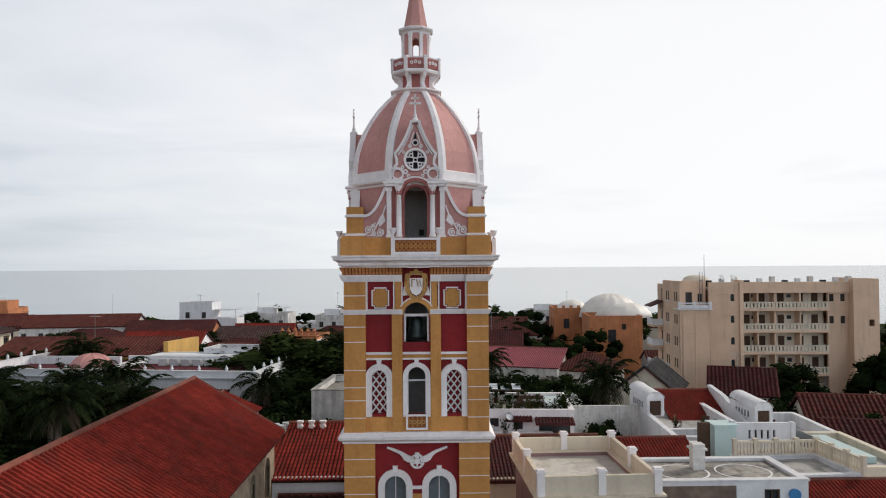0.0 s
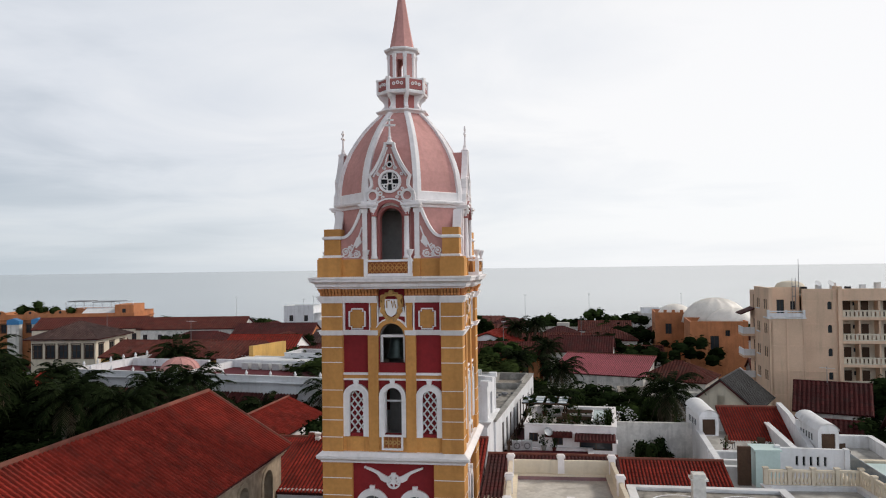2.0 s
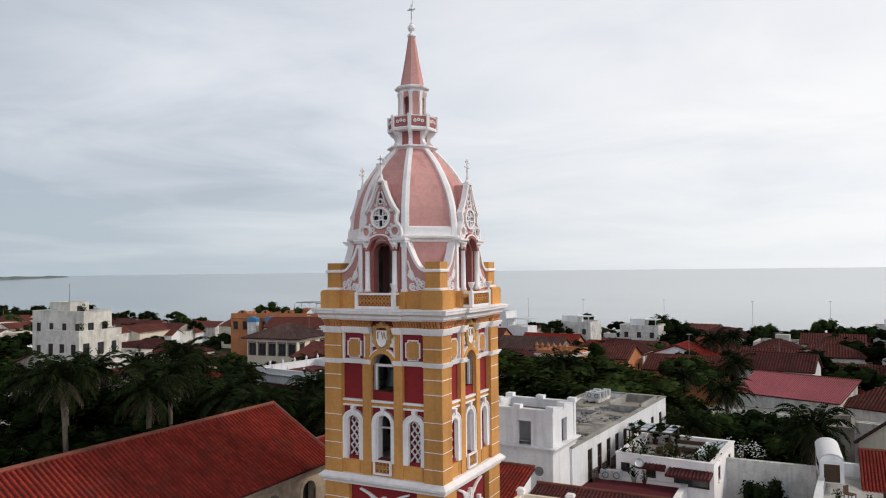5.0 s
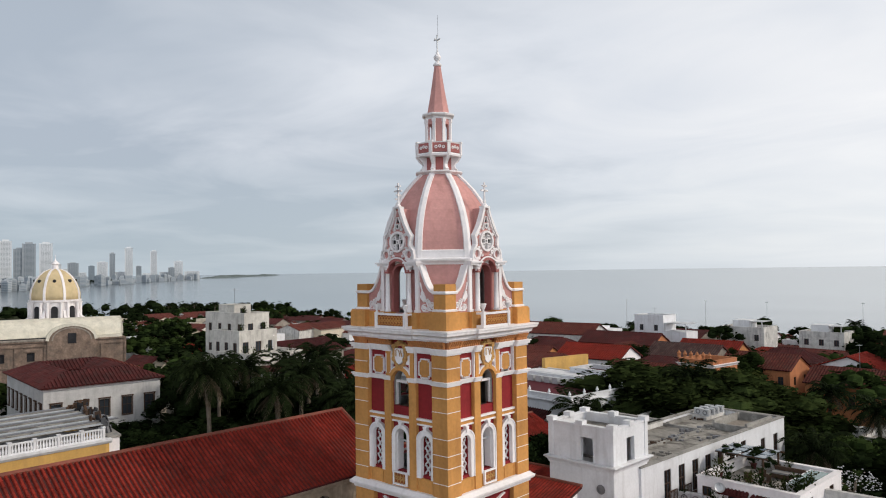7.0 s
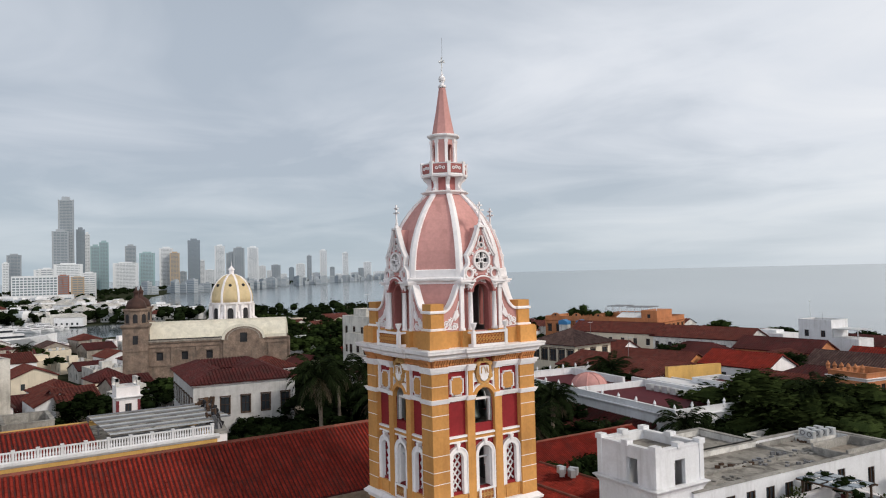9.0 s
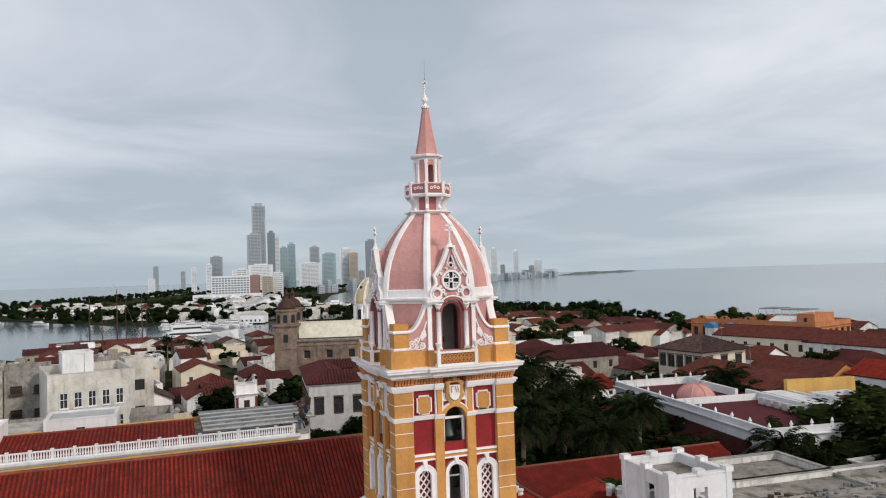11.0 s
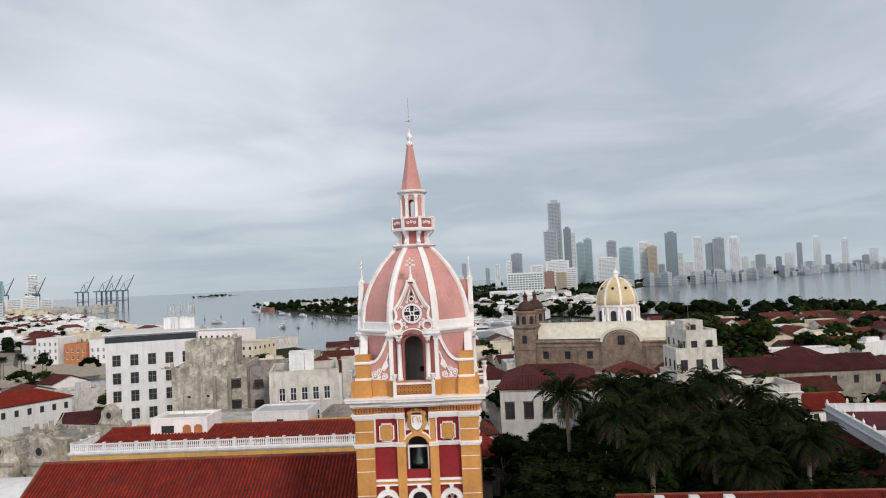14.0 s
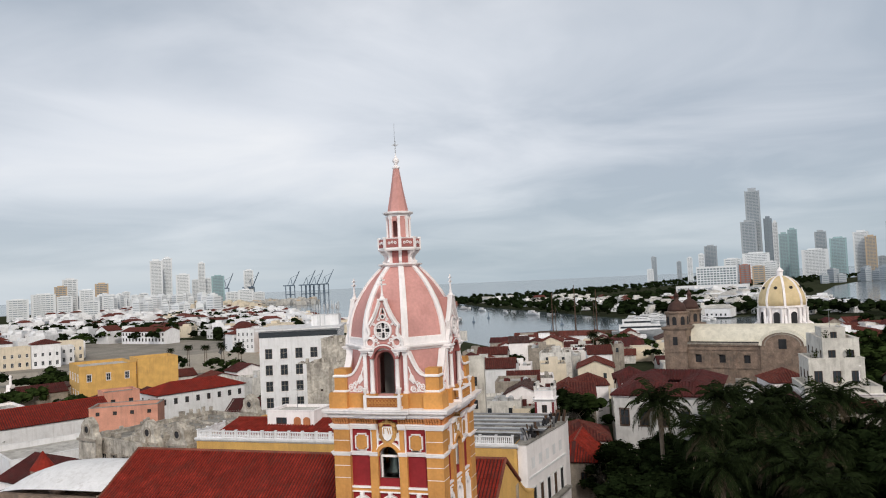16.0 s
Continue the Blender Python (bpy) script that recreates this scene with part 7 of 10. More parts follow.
part("mast", Geo().rod((4.6, 4.0, 23.9), (4.6, 4.0, 28.4), 0.05, 0.03, 5), IRON, ht)
for k in range(12):
    x = 5.2 + 1.75 * k
    part("roof_unit", Geo().box(x - 0.3, x + 0.3, 3.6, 4.3, 23.9, 24.8 + 0.25 * (k % 3)), (DARK, STEEL, DIRTY)[k % 3], ht)
for x in (6.6, 8.1):
    part("roof_dish", Geo().turned([(0.05, 0.0), (0.3, 0.06), (0.42, 0.16), (0.4, 0.17)], 12).moved(pose(x, 3.0, 25.2, 60, 0, 25)), STEEL, ht, "grey satellite dish")

# ---- orange theatre-like house under white membrane domes ----
od = house("membrane_dome_house", "orange house with a battlemented parapet beside a covered court", 37.6, 148.0, 12.0, 13.0, 15.6, rot=-4, wall=ORANGE, roof="flat", parapet=0.9, roofmat=ROOFPALE, windows=[("s", 2, 1.4, 2.4, 11.6, "plain"), ("w", 3, 1.4, 2.4, 11.6, "plain")])
for k in range(7):
    part("merlon", Geo().box(-5.9 + 1.85 * k, -5.2 + 1.85 * k, -6.5, -6.1, 16.6, 17.2), ORANGE, od)
house("orange_shell", "tall plain orange masonry block with one dark opening", 41.6, 127.6, 11.4, 12.0, 15.0, rot=-4, wall=ORANGE, roof="flat", parapet=0.9, roofmat=ROOFGREY, windows=[("s", 1, 1.7, 2.8, 10.2, "plain", 0.25, 0.6), ("s", 1, 0.9, 1.2, 13.0, "plain", 0.5, 0.8)])


def membrane(x, y, z, rx, ry, h, ribs, label):
    """A taut membrane vault, drawn in a little between its ribs."""
    g = Geo()
    g.smooth = True
    n = ribs * 4
    rows = []
    for q in (0.0, 0.2, 0.4, 0.58, 0.74, 0.88, 0.97):
        a = q * math.pi / 2
        dip = 1.0 - 0.05 * math.sin(math.pi * min(1.0, q * 1.3))
        rows.append([(x + rx * math.cos(a) * math.cos(t) * (1.0 if i % 4 == 0 else dip), y + ry * math.cos(a) * math.sin(t) * (1.0 if i % 4 == 0 else dip), z + h * math.sin(a) * (1.0 if i % 4 == 0 else 0.97)) for i, t in ((i, 2 * math.pi * i / n) for i in range(n))])
    g.loft(rows)
    return solid("membrane_dome", g, PARASOL, label, "membrane roof", group="membrane domes")


membrane(44.0, 138.5, 14.6, 7.4, 7.0, 5.6, 12, "broad white translucent membrane dome over a court")
membrane(46.0, 130.0, 15.2, 5.6, 5.0, 3.2, 10, "lower white membrane vault sagging between its ribs")
membrane(36.4, 146.5, 15.4, 4.2, 4.0, 3.0, 8, "small white membrane dome on an orange house")

# ---- houses on the north-east side ----
house("sheet_roof_house", "low house with a rose-red sheet metal roof", 15.4, 85.4, 14.6, 7.2, 10.8, rot=-21, wall=DIRTY, roof="shed_s", rise=2.2, tile=MAGENTA, pitch=0.3, course=9.0)
house("old_tiled_house", "old house with faded brown-red tile roofs", 27.0, 84.0, 10.0, 9.0, 10.2, rot=-24, wall=DIRTY, roof="hip", rise=2.4, tile=TILEOLD)
house("slate_gable_house", "ochre gabled house with a dark slate-coloured roof", 27.2, 50.5, 7.0, 9.0, 12.4, rot=-25, wall=CREAM, roof="gable_y", rise=3.0, tile=SLATE, windows=[("s", 1, 0.8, 1.1, 12.6, "plain")])
house("red_gable_house", "white gabled house with a dark red tile roof", 37.5, 49.0, 7.0, 6.5, 12.2, rot=-20, wall=DIRTY, roof="gable_x", rise=2.6, tile=TILEDARK, windows=[("e", 1, 0.7, 0.7, 12.6, "plain")])
house("red_gable_house", "low house with a dark red tile roof", 33.5, 41.0, 7.0, 6.0, 10.2, rot=-20, wall=DIRTY, roof="gable_x", rise=2.2, tile=TILEDARK)
house("red_gable_house", "house with a bright clay tile roof and dirty end wall", 43.0, 36.0, 9.5, 7.5, 11.4, rot=-12, wall=CREAM, roof="gable_x", rise=2.4, tile=TILEOLD, windows=[("s", 1, 0.8, 0.9, 10.0, "plain")])
house("red_gable_house", "long tiled house beside the white terrace", 41.0, 26.5, 11.0, 8.0, 11.0, rot=-12, wall=WHITE, roof="gable_x", rise=2.2, tile=TILEDARK)
house("walled_yard", "low stained wall round a yard of tanks and dishes", 51.0, 50.0, 15.0, 12.0, 8.5, rot=-15, wall=AGED, roof="flat", parapet=1.2, roofmat=CONCRETE)
for k in range(16):
    x, y = 46 + 10 * random.random(), 45 + 9 * random.random()
    tk = thing("roof_tank", "small grey plastic roof water tank", "water tank", group="roof tanks", m=pose(x, y, 8.5, 0, 0, 40 * k))
    part("drum", Geo().turned([(0.5, 0), (0.55, 0.8), (0.4, 1.05), (0.15, 1.12)], 10), STEEL if k % 3 else TOWERDARK, tk)
house("white_flat_house", "white flat-roofed house far behind the yard", 58.0, 66.0, 10.0, 7.0, 11.0, rot=-12, wall=BRIGHT, roof="flat", parapet=0.6, windows=[("s", 2, 1.0, 1.2, 8.5, "plain")])
house("orange_tiled_house", "orange house with a long old tile roof and balconies", -2.0, 103.0, 14.0, 8.5, 11.4, rot=-5, wall=ORANGE, roof="gable_x", rise=2.2, tile=TILEOLD, windows=[("s", 3, 1.0, 1.8, 8.0, "rail")])
house("white_eaves_house", "white house with a dark tile roof and timber balcony", 12.6, 104.0, 11.5, 8.0, 12.2, rot=-8, wall=BRIGHT, roof="gable_x", rise=2.4, tile=TILEDARK, windows=[("s", 3, 1.0, 1.8, 8.8, "plain")])
house("ruinous_wall", "long blackened ruinous garden wall", 12.0, 76.0, 36.0, 1.2, 9.0, rot=-8, wall=DIRTY, roof="flat", parapet=0.3, category="wall")
house("grey_flat_house", "small white house with a stained flat roof among trees", -9.5, 47.5, 5.0, 5.0, 13.4, wall=DIRTY, roof="flat", parapet=0.4, windows=[("s", 2, 0.9, 1.3, 11.8, "plain")])
house("derelict_flat_house", "derelict low house with a blackened flat roof", 10.5, 75.0, 11.0, 9.0, 8.8, rot=-4, wall=DIRTY, roof="flat", parapet=0.6, roofmat=ROOFGREY, windows=[("s", 3, 0.9, 1.4, 6.0, "plain")], coping=CONCRETE)
house("derelict_flat_house", "derelict grey house with a stained roof slab", 19.5, 71.0, 6.0, 8.0, 9.4, rot=-2, wall=AGED, roof="flat", parapet=0.5, roofmat=CONCRETE, windows=[("s", 2, 0.9, 1.4, 6.4, "plain")])
oo = house("old_orange_house", "crumbling orange house with ornate cresting", -20.0, 86.0, 6.0, 7.0, 14.9, rot=-10, wall=ORANGE, roof="flat", parapet=0.9, windows=[("s", 4, 0.9, 1.5, 12.8, "sill"), ("e", 3, 0.9, 1.5, 12.8, "sill")], cornice=15.2)
for k in range(6):
    part("cresting", Geo().turned([(0.3, 16.1), (0.22, 16.4), (0.34, 16.7), (0.05, 17.2)], 8, -2.7 + 1.08 * k, -3.8), ORANGE, oo)

# ---- palazzo by the park, small tower, balcony house ----
pz = house("palazzo", "grey-white palazzo with hooded windows and dark tile roofs", -85.1, 15.15, 22.0, 15.0, 13.8, rot=-7, wall=GREYSTUCCO, roof="flat", parapet=1.9, roofmat=ROOFGREY, cornice=15.9, windows=[("e", 5, 1.3, 2.4, 11.2, "hood"), ("s", 8, 1.2, 2.4, 11.2, "hood"), ("s", 8, 1.2, 2.6, 5.0, "plain"), ("e", 6, 1.3, 2.6, 5.0, "plain")], category="palazzo")
ring = []
for hx, hy, zz, nx, ny, zt, flip in ((11.5, 8.0, 15.85, 7.7, 4.2, 17.4, False), (4.6, 1.1, 16.1, 7.7, 4.2, 17.4, True)):
    lo = [(-hx, -hy, zz), (hx, -hy, zz), (hx, hy, zz), (-hx, hy, zz)]
    hi = [(-nx, -ny, zt), (nx, -ny, zt), (nx, ny, zt), (-nx, ny, zt)]
    for k in range(4):
        a, b = k, (k + 1) % 4
        ring.append([lo[b], lo[a], hi[a], hi[b]] if flip else [lo[a], lo[b], hi[b], hi[a]])
for face in ring:
    add_roof(pz, [face], TILEDARK, 0.5, 0.7, ridge=False)
house("dark_roofed_range", "long low range with a dark weathered tile roof", -113.0, 69.0, 13.0, 30.0, 12.4, rot=2, wall=AGED, roof="gable_y", rise=2.2, tile=TILEDARK, windows=[("e", 7, 1.0, 1.6, 9.6, "plain")])
house("dark_roofed_range", "low range with an orange-red tile roof beside the park", -92.5, 58.0, 8.0, 16.0, 11.4, rot=4, wall=WHITE, roof="gable_y", rise=1.8, tile=TILEOLD, windows=[("e", 4, 1.0, 1.6, 8.8, "plain")])
house("park_corner_house", "white house with a small red tile roof at the park's edge", -73.5, 54.0, 8.0, 8.5, 11.9, rot=4, wall=WHITE, roof="gable_y", rise=1.7, tile=TILE, windows=[("e", 4, 0.8, 0.7, 10.6, "plain")], pitch=0.4)
house("long_white_range", "long white flat-roofed range by the far woods", -166.0, 83.0, 7.0, 36.0, 9.8, rot=-1, wall=BRIGHT, roof="flat", parapet=0.5, roofmat=ROOFPALE, windows=[("e", 9, 1.0, 1.2, 7.6, "plain")])
mt = house("roof_tower", "slim white roof tower with dark red corner strips", -70.6, -3.6, 2.9, 2.9, 17.0, wall=WHITE, roof="flat", parapet=0.35, windows=[("e", 1, 0.8, 1.2, 14.0, "plain"), ("n", 1, 0.8, 1.2, 14.0, "plain")], category="tower", cornice=16.1, coping=BRIGHT)
for x in (-1.3, 1.3):
    for y in (-1.3, 1.3):
        part("corner_strip", Geo().box(x - 0.17, x + 0.17, y - 0.17, y + 0.17, 12.9, 15.8), MAROONSTRIP, mt)
        part("roof_pier", Geo().box(x - 0.2, x + 0.2, y - 0.2, y + 0.2, 17.35, 18.5), DIRTY, mt)
part("roof_lintel", Geo().box(-1.5, 1.5, -1.5, -1.15, 18.1, 18.5), DIRTY, mt)
part("roof_lintel", Geo().box(-1.5, 1.5, 1.15, 1.5, 18.1, 18.5), DIRTY, mt)
for z in (12.7, 15.7):
    part("corner_strip", Geo().box(-1.5, 1.5, -1.5, 1.5, z, z + 0.2), MAROONSTRIP, mt)
bh = house("balcony_house", "tall grey-white house with stepped roof terraces and balconies", -71.5, 36.9, 9.0, 9.4, 17.4, rot=2, wall=PALEGREY, roof="flat", parapet=0.8, roofmat=ROOFPALE, windows=[("e", 5, 1.1, 2.2, 14.0, "rail"), ("e", 4, 1.1, 2.0, 10.0, "rail"), ("s", 5, 1.0, 2.0, 14.0, "rail"), ("s", 3, 1.0, 1.8, 10.0, "plain")], cornice=17.3)
house("balcony_house_storey", "upper storey set back behind a planted terrace", -76.4, 37.4, 7.0, 7.2, 3.6, rot=2, z0=17.0, wall=PALEGREY, roof="flat", parapet=0.7, roofmat=ROOFPALE, windows=[("e", 3, 1.1, 1.7, 0.9, "plain"), ("s", 3, 1.0, 1.5, 1.0, "plain")], category="storey")
house("balcony_house_storey", "top storey with small windows and a flat parapet", -80.4, 38.4, 11.0, 4.8, 23.2, rot=2, wall=PALEGREY, roof="flat", parapet=0.7, roofmat=ROOFPALE, windows=[("e", 2, 1.0, 1.4, 20.9, "plain"), ("s", 4, 0.9, 1.3, 20.9, "plain"), ("s", 4, 0.9, 1.3, 17.6, "plain")], category="storey")
house("roof_stair_head", "plain stair head on the top terrace", -81.0, 38.4, 4.4, 3.2, 1.7, rot=2, z0=23.2, wall=PALEGREY, roof="flat", parapet=0.25, roofmat=ROOFPALE, windows=[("e", 1, 0.9, 1.1, 0.3, "plain")], category="stair head")
solid("terrace_canopy", Geo().box(-75.6, -73.0, 34.2, 40.6, 20.2, 20.32).box(-73.2, -73.05, 34.3, 34.45, 18.2, 20.2).box(-73.2, -73.05, 40.3, 40.45, 18.2, 20.2), WHITE, "thin white canopy over a roof terrace", "canopy")
house("planted_terrace_house", "grey-white house with a planted terrace and canopy", -70.5, 46.0, 8.0, 7.6, 15.2, rot=2, wall=PALEGREY, roof="flat", parapet=0.9, roofmat=ROOFPALE, windows=[("e", 4, 1.0, 1.9, 12.2, "rail"), ("e", 4, 1.0, 1.8, 8.6, "plain"), ("s", 2, 1.0, 1.8, 12.2, "plain")], cornice=15.1, category="house")
house("balcony_house_wing", "low white terrace wing set with potted plants", -65.2, 38.0, 3.0, 5.6, 13.8, rot=2, wall=PALEGREY, roof="flat", parapet=0.8, roofmat=ROOFPALE, windows=[("e", 2, 1.1, 2.0, 10.4, "rail")])
def verandah(x, y, rot, n):
    ob = thing("verandah", "white balcony with turned rail under a dark tiled canopy", "verandah", m=pose(x, y, 13.4, 0, 0, rot))
    w = n * 1.5
    part("floor", Geo().box(-w / 2, w / 2, -1.2, 0, -0.2, 0), WHITE, ob)
    part("rail", Geo().box(-w / 2, w / 2, -1.2, -1.1, 0.85, 0.95), WHITE, ob)
    for k in range(n + 1):
        part("post", Geo().box(-w / 2 + 1.5 * k - 0.08, -w / 2 + 1.5 * k + 0.08, -1.2, -1.04, 0, 2.4), WHITE, ob)
    g = Geo()
    for k in range(n * 7):
        x0 = -w / 2 + (k + 0.5) * w / (n * 7)
        g.box(x0 - 0.03, x0 + 0.03, -1.17, -1.11, 0, 0.85)
    part("balustrade_infill", g, WHITE, ob, kind="stuff")
    part("canopy", Geo().add([(-w / 2 - 0.2, 0, 3.1), (w / 2 + 0.2, 0, 3.1), (w / 2 + 0.2, -1.6, 2.4), (-w / 2 - 0.2, -1.6, 2.4), (-w / 2 - 0.2, 0, 2.95), (w / 2 + 0.2, 0, 2.95), (w / 2 + 0.2, -1.6, 2.25), (-w / 2 - 0.2, -1.6, 2.25)], [(0, 3, 2, 1), (4, 5, 6, 7), (0, 1, 5, 4), (1, 2, 6, 5), (2, 3, 7, 6), (3, 0, 4, 7)]), TILEDARK, ob, "dark tiled canopy")


verandah(-66.9, 36.9, 92, 5)
verandah(-71.4, 32.15, 2, 4)
for k, (x, y, z) in enumerate(((-68.2, 33.6, 17.4), (-68.2, 40.2, 17.4), (-70.6, 33.6, 17.4), (-73.8, 35.0, 20.6), (-74.4, 39.6, 20.6), (-75.8, 36.9, 23.2), (-65.0, 36.4, 13.8), (-65.2, 39.6, 13.8), (-69.6, 37.2, 17.4))):
    potted_plant(x, y, z, 1.3, 120 + k)
house("tiled_house", "small red tiled house at the park's edge", -60.0, 61.0, 13.0, 7.0, 11.6, rot=0, wall=WHITE, roof="gable_x", rise=1.8, tile=TILE, windows=[("s", 4, 0.8, 0.8, 10.0, "plain")])

house("street_tiled_house", "low street house with a mottled old tile roof", -76.0, 0.5, 10.0, 9.0, 9.6, rot=8, wall=WHITE, roof="hip", rise=2.0, tile=TILEOLD, windows=[("e", 3, 0.9, 1.5, 6.6, "plain")])
# ---- domed church in the west ----
sp = thing("domed_church", "old stone church with a yellow ribbed dome and white barrel roof", "church")
DX, DY = -171.0, 43.5
part("drum", Geo().turned([(6.2, 12.0), (6.2, 18.8), (5.5, 19.0), (5.5, 23.6), (6.0, 23.8), (6.1, 24.3)], 16, DX, DY), WHITE, sp)
drum_arch = Geo().slab([(-0.75, 19.6), (0.75, 19.6)] + [(0.75 * math.cos(math.pi * i / 8), 22.0 + 0.75 * math.sin(math.pi * i / 8)) for i in range(9)], -5.62, -5.2)
for k in range(8):
    m = Matrix.Translation((DX, DY, 0)) @ Matrix.Rotation(2 * math.pi * (k + 0.5) / 8, 4, "Z")
    part("drum_window", drum_arch, DARK, sp, "", m)
    for q in (-1.5, 1.5):
        part("drum_column", Geo().turned([(0.45, 18.9), (0.36, 19.3), (0.34, 23.2), (0.5, 23.7)], 8, q, -5.75), WHITE, sp, "", m)
    scroll_m = Geo().slab([(5.4, 18.8), (7.6, 18.8), (7.4, 19.4), (6.3, 20.2), (5.9, 21.6), (5.4, 21.8)], -0.3, 0.3)
    part("drum_buttress", scroll_m, WHITE, sp, "", m @ Matrix.Rotation(math.pi / 8, 4, "Z"))
yd = Geo()
yd.smooth = True
PROF = [(5.75, 24.3), (5.8, 25.6), (5.55, 27.0), (4.9, 28.7), (3.9, 30.2), (2.6, 31.4), (1.3, 32.0), (0.8, 32.1)]
yd.turned(PROF, 32, DX, DY)
part("dome", yd, DOMEYELLOW, sp, "yellow tiled dome")
for k in range(8):
    a = 2 * math.pi * k / 8
    g = Geo()
    g.loft([[(r - 0.1, -0.28, z), (r + 0.2, -0.28, z), (r + 0.2, 0.28, z), (r - 0.1, 0.28, z)] for r, z in PROF])
    part("dome_rib", g, WHITE, sp, "", Matrix.Translation((DX, DY, 0)) @ Matrix.Rotation(a, 4, "Z"))
    part("oculus", Geo().disc(0, 29.0, 0.42, -4.95, -4.5, 10), DARK, sp, "", Matrix.Translation((DX, DY, 0)) @ Matrix.Rotation(a + 0.39, 4, "Z"))
part("lantern", Geo().turned([(0.95, 31.9), (0.7, 32.1), (0.7, 33.2), (1.0, 33.3), (0.7, 33.7), (0.3, 34.1), (0.06, 34.5), (0.05, 35.6)], 10, DX, DY), WHITE, sp)
spa = pose(-166.0, 31.5, 0, 0, 0, 73)
bv = Geo()
bv.smooth = True
bv.loft([[(x, 5.6 * math.cos(math.pi * i / 12), 15.8 + 4.2 * math.sin(math.pi * i / 12)) for i in range(13)] for x in (-11, 24)], closed=False, caps=False)
part("barrel_roof", bv, CHURCHROOF, sp, "pale cream barrel roof", spa)
part("barrel_end", Geo().slab([(5.6 * math.cos(math.pi * i / 12), 15.8 + 4.2 * math.sin(math.pi * i / 12)) for i in range(13)], -0.2, 0.2), CHURCHROOF, sp, "", spa @ Matrix.Translation((23.9, 0, 0)) @ Matrix.Rotation(radians(90), 4, "Z"))
part("nave_wall", Geo().wall(-12, 24, 0, 15.2, -8.4, -7.6, [(-8 + 6.0 * k, 0.8, 10.6, 12.6, False) for k in range(5)]), STONE, sp, "", spa)
for k in range(5):
    part("nave_window", Geo().box(-8.8 + 6.0 * k, -7.2 + 6.0 * k, -8.0, -7.9, 10.6, 12.6), DARK, sp, "", spa)
    part("window_hood", Geo().box(-9.1 + 6.0 * k, -6.9 + 6.0 * k, -8.6, -8.4, 12.8, 13.1), STONE, sp, "", spa)
for z, o in ((13.9, 0.25), (9.2, 0.2), (15.0, 0.35)):
    part("string_course", Geo().box(-12, 24, -8.4 - o, -8.4, z, z + 0.35), STONE, sp, "", spa)
part("nave_wall", Geo().box(-12, 24, 7.6, 8.4, 0, 15.2), STONE, sp, "", spa)
part("nave_wall", Geo().box(23.6, 24.4, -8.4, 8.4, 0, 15.2), STONE, sp, "", spa)
part("aisle_roof", Geo().box(-12, 23.6, -7.6, 7.6, 14.8, 15.9), CHURCHROOF, sp, "", spa)
arc = [(5.2 * math.cos(math.pi * i / 10), 15.2 + 3.6 * math.sin(math.pi * i / 10)) for i in range(11)]
part("transept_gable", Geo().slab([(-5.2, 0), (5.2, 0)] + arc, -8.9, -7.8), STONE, sp, "", spa @ Matrix.Translation((12.5, 0, 0)))
part("gable_coping", Geo().strip(arc, 0.7, -9.1, -7.6), CHURCHROOF, sp, "", spa @ Matrix.Translation((12.5, 0, 0)))
part("transept_window", Geo().box(11.6, 13.4, -9.0, -8.85, 14.4, 16.8), DARK, sp, "", spa)
part("roof_gutter", Geo().box(-12, 7.2, -8.3, -7.0, 15.35, 15.9), DARK, sp, "near-black band along the foot of the barrel roof", spa)
part("aisle_parapet", Geo().box(-12, 7.2, -8.75, -8.4, 15.2, 15.75), AGED, sp, "", spa)
for k in range(6):
    part("nave_pilaster", Geo().box(-11.3 + 6.0 * k, -10.6 + 6.0 * k, -8.62, -8.4, 0, 13.9), STONE, sp, "", spa)
part("inner_arch", Geo().strip([(0.8 * x, 15.2 + 0.8 * (z - 15.2)) for x, z in arc], 0.25, -9.02, -8.88), AGED, sp, "", spa @ Matrix.Translation((12.5, 0, 0)))
trv = Geo()
trv.smooth = True
trv.loft([[(12.5 + x, y, z) for x, z in arc] for y in (-8.0, 0.0)], closed=False, caps=False)
part("transept_vault", trv, CHURCHROOF, sp, "", spa)
